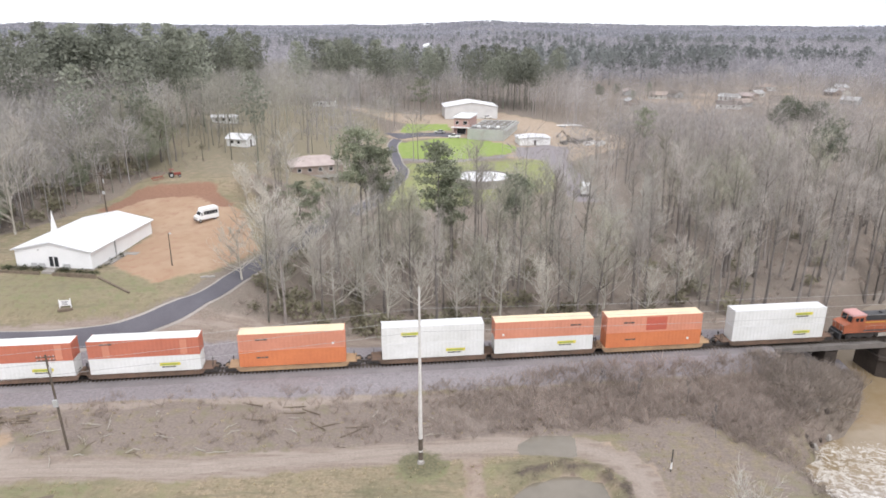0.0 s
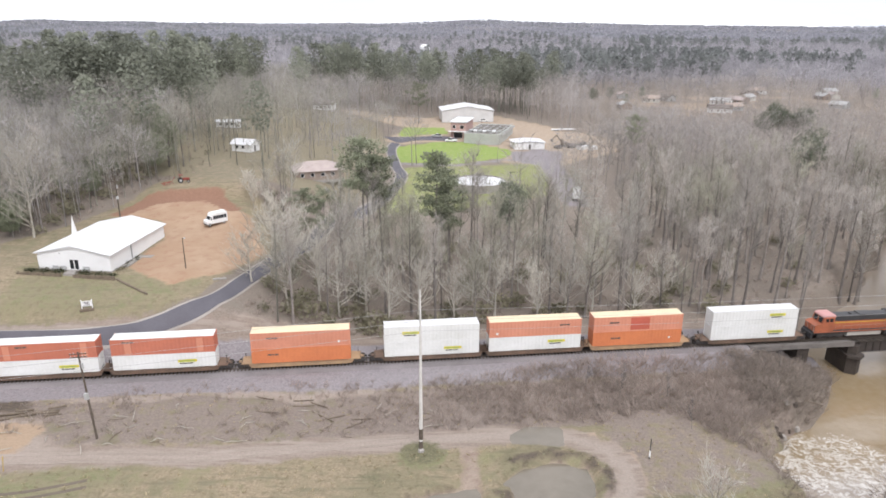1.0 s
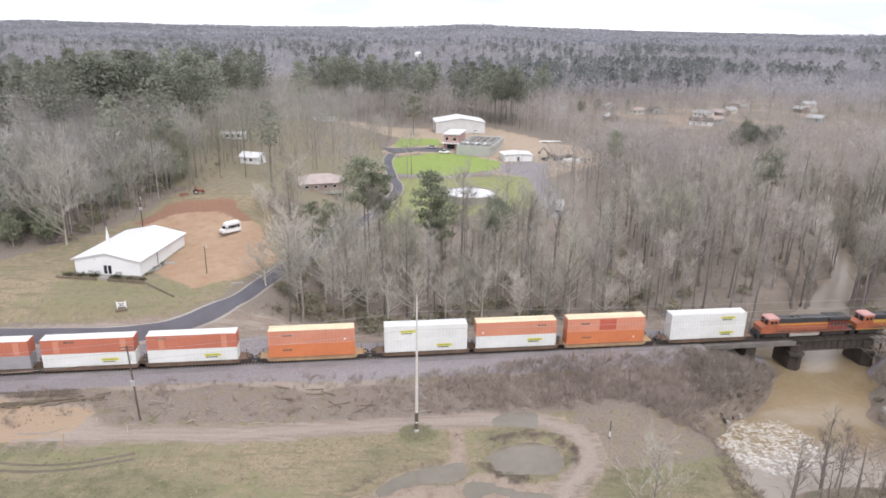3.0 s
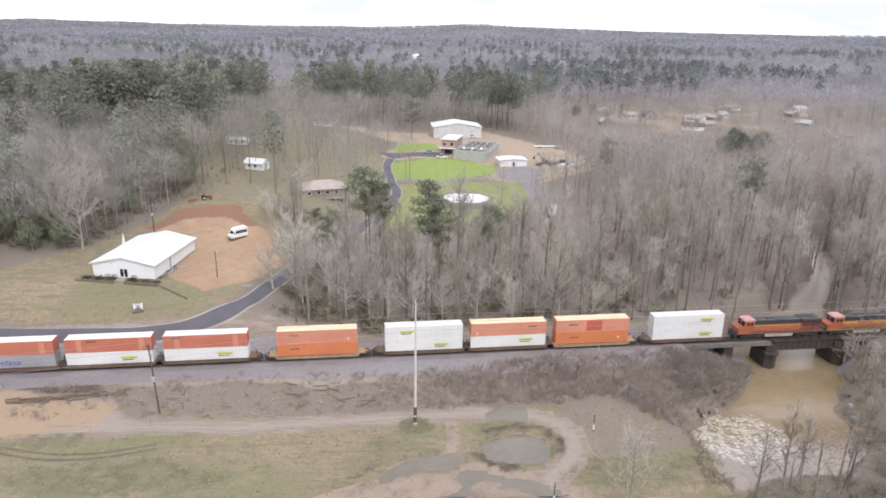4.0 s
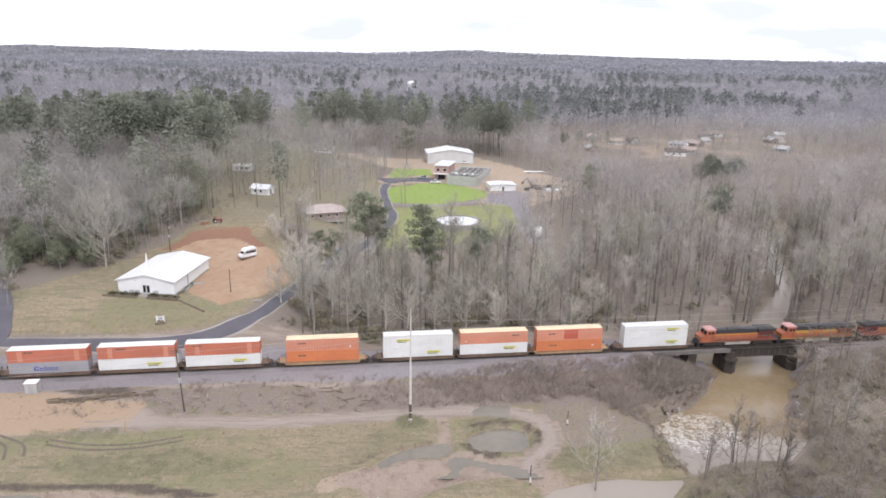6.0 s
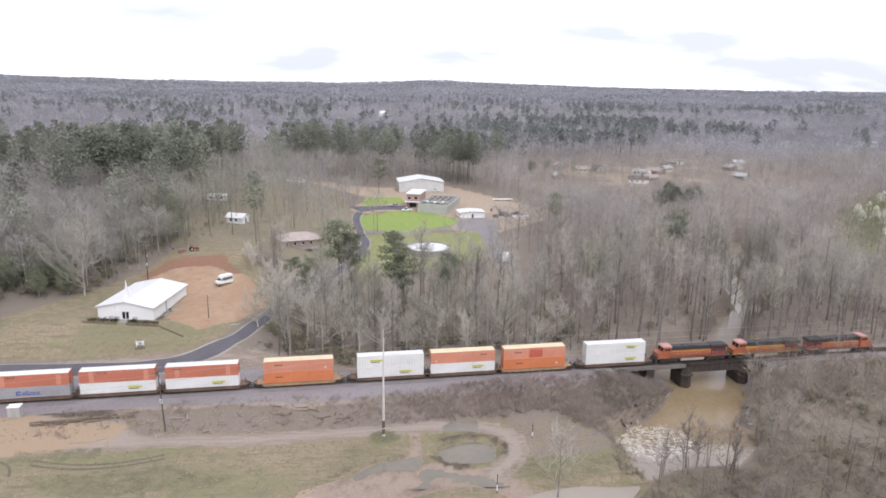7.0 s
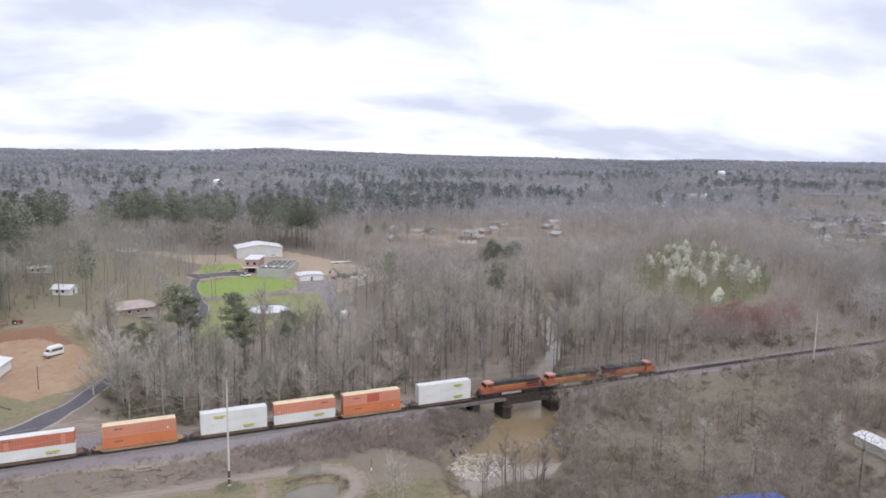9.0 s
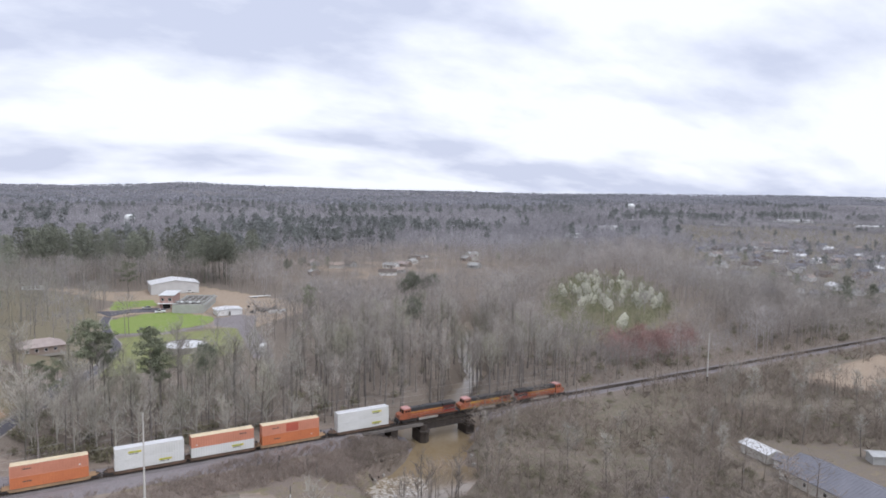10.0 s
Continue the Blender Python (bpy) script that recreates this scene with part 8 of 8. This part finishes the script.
def build_single_trees():
    rng = random.Random(77)
    for i, (x, y, h, bare, wide) in enumerate(((-13.2, 64.9, 31.0, 0.61, 0.15), (-9.6, 66.5, 27.0, 0.64, 0.15), (2.6, 56.0, 30.5, 0.55, 0.12), (5.4, 58.5, 25.0, 0.52, 0.13), (-21.5, 62.0, 18.0, 0.5, 0.2), (-26.0, 64.0, 16.0, 0.4, 0.2),
                                                (74.0, 159.8, 19.3, 0.5, 0.2), (-4, 272, 21, 0.45, 0.26))):
        wood, crown = pine_tree(300 + i, h, bare, wide)
        tree_thing("pine_tree", "tall dark green pine with a bare lower trunk", None, x, y, wood, crown, BARK, NEEDLE, "single pines", 37 * i, crown_label="dark green needles")
    # round-headed pines by the plant and east of it
    for i, (x, y, h, r) in enumerate(((100.4, 94.8, 26.5, 4.6), (129, 178, 18.5, 4.2), (135.5, 181, 20.0, 4.4), (143, 184, 18.0, 3.9), (150, 190, 19.0, 4.2), (138, 190, 20.5, 4.0), (18.1, 56.7, 24.4, 3.5))):
        wood, crown = round_pine(320 + i, h, r)
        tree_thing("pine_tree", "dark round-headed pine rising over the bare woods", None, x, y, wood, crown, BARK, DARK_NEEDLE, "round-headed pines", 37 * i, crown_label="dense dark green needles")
    # evergreen bushes at the west wood edge
    for i in range(16):
        x, y = -100 + rng.uniform(-12, 16), 50 + rng.uniform(0, 26)
        if x > -90 and y < 62 or inside(x, y, CHURCH_YARD):
            continue
        wood, crown = round_tree(400 + i, rng.uniform(5, 9), 150, 0.36)
        tree_thing("evergreen_bush", "dense dark evergreen bush at the wood edge", None, x, y, wood, crown, BARK, NEEDLE, "evergreen bushes", 51 * i)
    # cedars along the wood edge above the church
    for i, (x, y, h) in enumerate(((-74.5, 118, 15), (-79, 122, 17), (-76, 112, 11), (-83, 117, 14), (-88, 100, 8), (-92, 92, 9), (-86, 108, 10), (-96, 84, 9), (-102, 71, 12), (-107, 67, 11), (-84, 90, 7), (-98, 74, 9), (-112, 70, 12), (-95, 70, 7), (-110, 62, 8))):
        wood, crown = round_tree(460 + i, h, 230, 0.42)
        tree_thing("cedar_tree", "dull green cedar at the wood edge above the church", None, x, y, wood, crown, BARK, NEEDLE, "cedars by the church", 80 * i)
    # great spreading bare tree by the church
    wood, crown = bare_tree(41, 19, 26, 8, 12, 0.14, 0.78, 0.65, 0.95)
    tree_thing("bare_tree", "great pale leafless tree with many spreading limbs", None, -84.9, 63.4, wood, crown, PALE_LIMB, PALE_LIMB, "bare trees by the church", 170, 1.0)
    wood, crown = bare_tree(42, 13, 13, 6, 10, 0.25, 0.45)
    tree_thing("bare_tree", "leafless tree beside the road bend", None, -97.5, 38.0, wood, crown, BARK, TWIG, "bare trees by the church", 50, 1.0)
    tree_thing("bare_tree", "leafless tree beside the road bend", None, -104.5, 47.0, wood, crown, BARK, TWIG, "bare trees by the church", 150, 1.1)
    # pale blossoming trees by the lot
    for i, (x, y, h) in enumerate(((-41.5, 82.0, 9.5), (-38.5, 86.0, 9.0), (-43.5, 87.0, 7.5), (-37.0, 77.0, 7.0))):
        wood, crown = bare_tree(440 + i, h, 12, 6, 16, 0.2, 0.5)
        tree_thing("blossoming_tree", "pale grey-white blossoming tree at the edge of the lot", None, x, y, wood, crown, PALE_LIMB, PALE_TWIG, "blossoming trees by the lot", 60 * i)
    # thin trees on the near creek bank
    wood, crown = bare_tree(51, 13, 8, 5, 5, 0.35, 0.34)
    wood2, crown2 = bare_tree(52, 10, 8, 5, 6, 0.3, 0.32)
    for i, (x, y, s) in enumerate(((26.5, 17.3, 0.42), (60.0, -16.5, 0.9), (60.5, 21.5, 0.5), (54.0, -15.4, 0.85), (38.6, 13.5, 0.45), (59.6, -13.2, 1.0), (31.0, 13.5, 0.5), (62.0, -12.8, 0.9), (39.5, 5.0, 0.5), (67.8, -16.0, 1.0), (65.5, -18.5, 1.0), (79.8, -7.9, 0.85), (57.0, -17.5, 1.1), (52.0, -19.0, 0.7))):
        tree_thing("bare_tree", "thin dark leafless tree on the creek bank", None, x, y, wood if i % 2 else wood2, crown if i % 2 else crown2, BARK, BARK, "bare trees on the creek bank", 70 * i, s)
    wood, crown = bare_tree(53, 15, 13, 6, 8, 0.25, 0.46, 0.9)
    tree_thing("bare_tree", "spreading leafless tree on the tip of the creek bank", None, 32.2, -20.4, wood, crown, BARK, TWIG, "bare trees on the creek bank", 20, 1.0)
    # tall thin trees in the eastern thicket
    tall, small = bare_tree(54, 16, 11, 6, 8, 0.4, 0.30), bare_tree(55, 12, 12, 6, 9, 0.25, 0.42)
    for i, (x, y, k) in enumerate(((182, 11, 1.05), (188, 14, 0.95), (183, 0, 1.1), (196, -6, 0.95), (176, -23, 0.8), (136, -30, 0.9), (141, -19, 0.75), (183, -36, 0.8), (215, -20, 1.0), (202, -12, 0.9), (83, -8, 0.8), (104, -25, 0.9), (108, -6, 0.75), (125, -4, 0.7), (208, 2, 0.9), (192, -18, 0.85), (222, -8, 0.9), (230, 6, 0.8), (214, 10, 0.75), (96, 8, 0.7), (100, -14, 0.85), (118, -24, 0.8), (152, -12, 0.7), (170, -6, 0.8), (206, -28, 0.95), (160, 8, 0.5), (91, 14, 0.6), (112, -38, 0.9), (238, -12, 0.9), (228, 14, 0.7))):
        wood, crown = tall if i % 3 else small
        tree_thing("bare_tree", "thin leafless tree standing in the eastern thicket", None, x, y, wood, crown, BARK, TWIG, "bare trees in the thicket", 77 * i, k)
    # fallen tree in the creek
    wood, crown = bare_tree(61, 15, 7, 5, 6, 0.4, 0.3)
    t = thing("fallen_tree", "fallen leafless tree leaning over the creek", "tree", pose(103.5, 70.0, 0.8, 62, 0, 150))
    part("trunk", wood, BARK, t)
    part("crown", crown, TWIG, t)
    # white pears in the glade
    forms = []
    for i in range(4):
        wood, crown = round_tree(500 + i, 9.0, 110, 0.42)
        t = thing("pear_tree", "white blossoming pear tree in the green glade", "tree", pose(0, 0, -500), "white pear trees")
        part("trunk", wood, BARK, t)
        part("crown", crown, BLOSSOM, t, "white blossom")
        forms.append(t)
    count, r = 0, np.random.RandomState(9)
    while count < 56:
        x, y = r.uniform(225, 320), r.uniform(118, 255)
        if inside(x, y, [(226, 165), (240, 200), (298, 252), (320, 235), (275, 152), (250, 122), (228, 135)]):
            copy_thing(forms[r.randint(4)], on_land(x, y, r.uniform(0, 360)) @ Matrix.Diagonal((0.66, 0.66, r.uniform(0.75, 1.1), 1.0)) @ Matrix.Scale(r.uniform(0.75, 1.1), 4))
            count += 1
    for x, y in ((217, 143), (224, 128), (208, 99), (214, 104), (262, 134), (268, 140), (256, 131), (247, 133)):
        copy_thing(forms[r.randint(4)], on_land(x, y, r.uniform(0, 360)) @ Matrix.Diagonal((0.7, 0.7, 1.0, 1.0)))
    for k in forms:
        for o in (*k.children_recursive, k):
            bpy.data.objects.remove(o)


build_single_trees()


# ---- loose things ----
def build_loose():
    rng = random.Random(19)
    # tractor behind the church
    t = thing("tractor", "old red tractor standing above the clay bank", "tractor", on_land(-62.8, 95.5, 25) @ Matrix.Scale(0.8, 4))
    s = Shape()
    s.box(-0.2, -0.4, 0.75, 1.9, 0.4, 1.45, cut=0.08)
    part("hood", s, RED_METAL, t)
    s = Shape()
    s.box(-1.3, -0.5, 0.6, -0.2, 0.5, 1.1, cut=0.05).box(-1.2, -0.3, 1.1, -0.7, 0.3, 1.25).box(-1.3, -0.3, 1.25, -1.2, 0.3, 1.7)
    part("seat", s, IRON, t)
    for x, y, r in ((-0.9, -0.85, 0.8), (-0.9, 0.85, 0.8), (1.5, -0.65, 0.42), (1.5, 0.65, 0.42)):
        wheel_part(t, x, y, r, 0.35)
    s = Shape()
    for y in (-0.55, 0.55):
        s.tube((-1.0, y, 1.0), (-1.0, y, 2.5), 0.05, n=6)
    s.box(-1.5, -0.65, 2.48, 0.0, 0.65, 2.56)
    part("canopy", s, RED_METAL, t)
    i = thing("farm_implement", "rusty farm implement with spreading arms", "implement", on_land(-66.0, 92.5, 60))
    s = Shape()
    s.box(-1.6, -0.1, 0.5, 1.6, 0.1, 0.7)
    for k in range(7):
        s.tube((-1.5 + k * 0.5, 0, 0.6), (-1.6 + k * 0.5, -0.9, 0.0), 0.05, n=6)
    s.tube((0, 0, 0.6), (0.2, 1.8, 0.5), 0.06, n=6).tube((1.5, 0, 0.6), (2.8, 0.2, 1.5), 0.05, n=6)
    part("frame", s, RED_METAL, i)
    # old ties in heaps beside the tracks
    for k in range(44):
        x = -71 + (k % 11) * 1.75 + rng.uniform(-0.5, 0.5)
        y = 3.9 + (x + 70) * 0.16 + (k // 11) * 0.34 + rng.gauss(0, 0.25)
        s = Shape()
        s.box(-1.25, -0.12, 0, 1.25, 0.12, 0.19, cut=0.02)
        thing("old_tie", "discarded dark railway tie lying by the tracks", "tie", on_land(x, y, rng.gauss(9, 4)) @ pose(0, 0, rng.choice((0, 0, 0.19, 0.38)), 0, rng.uniform(-3, 3), 0), "discarded ties", shape=s, material=TIMBER)
    for k in range(9):
        x, y = rng.uniform(-25, -5), rng.uniform(6, 13)
        s = Shape()
        s.tube((-1.6, 0, 0.1), (1.6, rng.uniform(-0.3, 0.3), 0.14), 0.12, 0.08, 7)
        thing("log", "grey fallen log on the brushy bank", "log", on_land(x, y, rng.uniform(-40, 40)), "fallen logs", shape=s, material=TIMBER)
    # pale broken branches strewn over the bank
    for k in range(38):
        x, y = rng.uniform(-58, 2), rng.uniform(2.5, 12.5)
        y += 0.1 * x
        s = Shape()
        l = rng.uniform(0.6, 1.9)
        s.tube((-l, 0, 0.05), (0.1, rng.uniform(-0.3, 0.3), 0.22), 0.05, 0.06, 5).tube((0.1, 0, 0.22), (l, rng.uniform(-0.6, 0.6), 0.1), 0.06, 0.025, 5)
        thing("branch", "pale broken branch lying on the railway bank", "branch", on_land(x, y, rng.uniform(0, 360)), "strewn branches", shape=s, material=PALE_LIMB if k % 3 else TIMBER)
    # signal cabinet
    c = thing("signal_cabinet", "pale grey signal cabinet beside the tracks", "cabinet", on_land(-77.3, 8.4, 6))
    s = Shape()
    s.box(-1.2, -0.9, 0.1, 1.2, 0.9, 2.3, cut=0.05)
    part("body", s, GALVANISED, c)
    s = Shape()
    s.box(-1.3, -1.0, 2.3, 1.3, 1.0, 2.45, cut=0.04)
    part("roof", s, WHITE, c)
    s = Shape()
    s.box(-0.5, -0.93, 0.25, 0.5, -0.9, 2.1)
    part("door", s, GREY_METAL, c)
    s = Shape()
    s.box(-1.4, -1.1, -0.5, 1.4, 1.1, 0.12)
    part("base", s, CONCRETE, c)
    # rocks along the creek
    for k in range(46):
        u = rng.random()
        a = CREEK[2 + int(u * 3)]
        side = rng.choice((-1, -1, 1))
        y = rng.uniform(-8, 27)
        x = float(np.interp(y, [p[1] for p in CREEK], [p[0] for p in CREEK])) + side * rng.uniform(11.5, 15.5)
        s = Shape()
        n = 7
        r = rng.uniform(0.25, 0.75)
        lower = [(r * rng.uniform(0.8, 1.2) * math.cos(6.283 * q / n), r * rng.uniform(0.8, 1.2) * math.sin(6.283 * q / n), -0.3) for q in range(n)]
        upper = [(px * rng.uniform(0.55, 0.8), py * rng.uniform(0.55, 0.8), r * rng.uniform(0.35, 0.7)) for px, py, pz in lower]
        s.add(lower + upper + [(0, 0, r * 0.7)], [(q, (q + 1) % n, n + (q + 1) % n, n + q) for q in range(n)] + [(n + q, n + (q + 1) % n, 2 * n) for q in range(n)])
        thing("rock", "dark wet rock on the creek bank", "rock", on_land(x, y, rng.uniform(0, 360)), "rocks on the creek bank", shape=s, material=DARK_STONE if k % 2 else CONCRETE)
    # driftwood heap below the left bank
    for k in range(30):
        x, y = 57.0 + rng.gauss(0, 2.2), 16.5 + rng.gauss(0, 2.0)
        s = Shape()
        l = rng.uniform(0.8, 2.6)
        s.tube((-l, 0, 0.0), (l, 0, rng.uniform(0.1, 0.9)), 0.1, 0.05, 6)
        thing("driftwood", "dark driftwood branch heaped on the creek bank", "driftwood", on_land(x, y, rng.uniform(0, 360)) @ pose(0, 0, rng.uniform(0, 0.5)), "driftwood heap", shape=s, material=TIMBER)
    # felled logs along the foot of the embankment
    for k in range(34):
        u = rng.random()
        x, y = 126 + 32 * u + rng.gauss(0, 1.2), -7.5 + 9 * u + rng.gauss(0, 1.6)
        s = Shape()
        l = rng.uniform(0.5, 1.7)
        s.tube((-l, 0, 0.15), (l, 0, rng.uniform(0.1, 0.5)), rng.uniform(0.16, 0.32), 0.12, 7)
        thing("log", "dark felled log at the foot of the embankment", "log", on_land(x, y, rng.uniform(0, 180)), "felled logs", shape=s, material=TIMBER)
    # pale bags on the church lawn
    for x, y in ((-39.0, 41.0), (-38.0, 41.4)):
        s = Shape()
        s.box(-0.7, -0.3, -0.1, 0.7, 0.3, 0.22, cut=0.1)
        thing("culvert_slab", "pale concrete slab at the road edge", "slab", on_land(x, y, 25), "slabs at the road edge", shape=s, material=CONCRETE)
    s = Shape()
    s.tube((0, 0, -0.3), (0.35, 0, 2.2), 0.05, 0.04, 6)
    thing("marker_stake", "thin yellow marker stake leaning in the field", "stake", on_land(-53.5, -5.5), shape=s, material=YELLOW_METAL)


build_loose()


def build_grass():
    rng = np.random.RandomState(23)

    def blades(seed, h):
        r = random.Random(seed)
        s = Shape()
        for i in range(9):
            a = r.uniform(0, 6.28)
            sliver(s, Vector((math.cos(a) * 0.12, math.sin(a) * 0.12, 0)), Vector((math.cos(a) * 0.5, math.sin(a) * 0.5, 1)).normalized(), h * r.uniform(0.6, 1), 0.07, r)
        return s

    def field(x, y):
        return (1 - within(x, y, THICKET_POINT, 1)) * (1 - within(x, y, LOBE, 1)) * within(x, y, FIELD, 1) * (near_line(x, y, DIRT_TRACK) > 2.6) * (1 - within(x, y, POND, 2)) * (y > -40) * (0.35 + 0.65 * (np.sin(x / 3.1) * np.sin(y / 2.3 + x / 7) > 0.1)) * (near_line(x, y, CREEK) > 14) * (near_line(x, y, ARM) > 9)

    xy = places(-95, 50, -36, 16, 1.15, 51, None, field)
    straw = paint("straw_blades", (0.40, 0.335, 0.225), (0.31, 0.265, 0.165), 0.95, 0.08, 8, vary=0.3, tone=True)
    shore = places(38, 62, -16, 24, 0.9, 53, None, lambda x, y: 0.7 * (near_line(x, y, CREEK) > 12.5) * (near_line(x, y, CREEK) < 17.5) * (x < np.interp(y, [-25, 30], [62, 79])))
    rim = places(6, 27, -13, 2, 0.55, 54, None, lambda x, y: 0.22 * (near_line(x, y, POND_RIM) < 0.9) + 0.35 * inside(x, y, ISLAND))
    scatter("pond_brush", [leafy_bush(120 + i, 0.7, 14) for i in range(3)], rim, rng.uniform(0.5, 1.1, len(rim)), GREEN_BRUSH, "dark low growth round the pond", "brush", 16)
    scatter("bank_brush", [bush(90 + i, 1.3, 12, 0.08) for i in range(4)], shore, rng.uniform(0.5, 1.2, len(shore)), THICKET, "dark dead brush hanging over the creek bank", "brush", 15)
    scatter("grass", [blades(i, 0.30) for i in range(5)], xy, rng.uniform(0.5, 1.3, len(xy)), straw, "dry straw-coloured grass tufts in the field", "grass", 13)


build_grass()
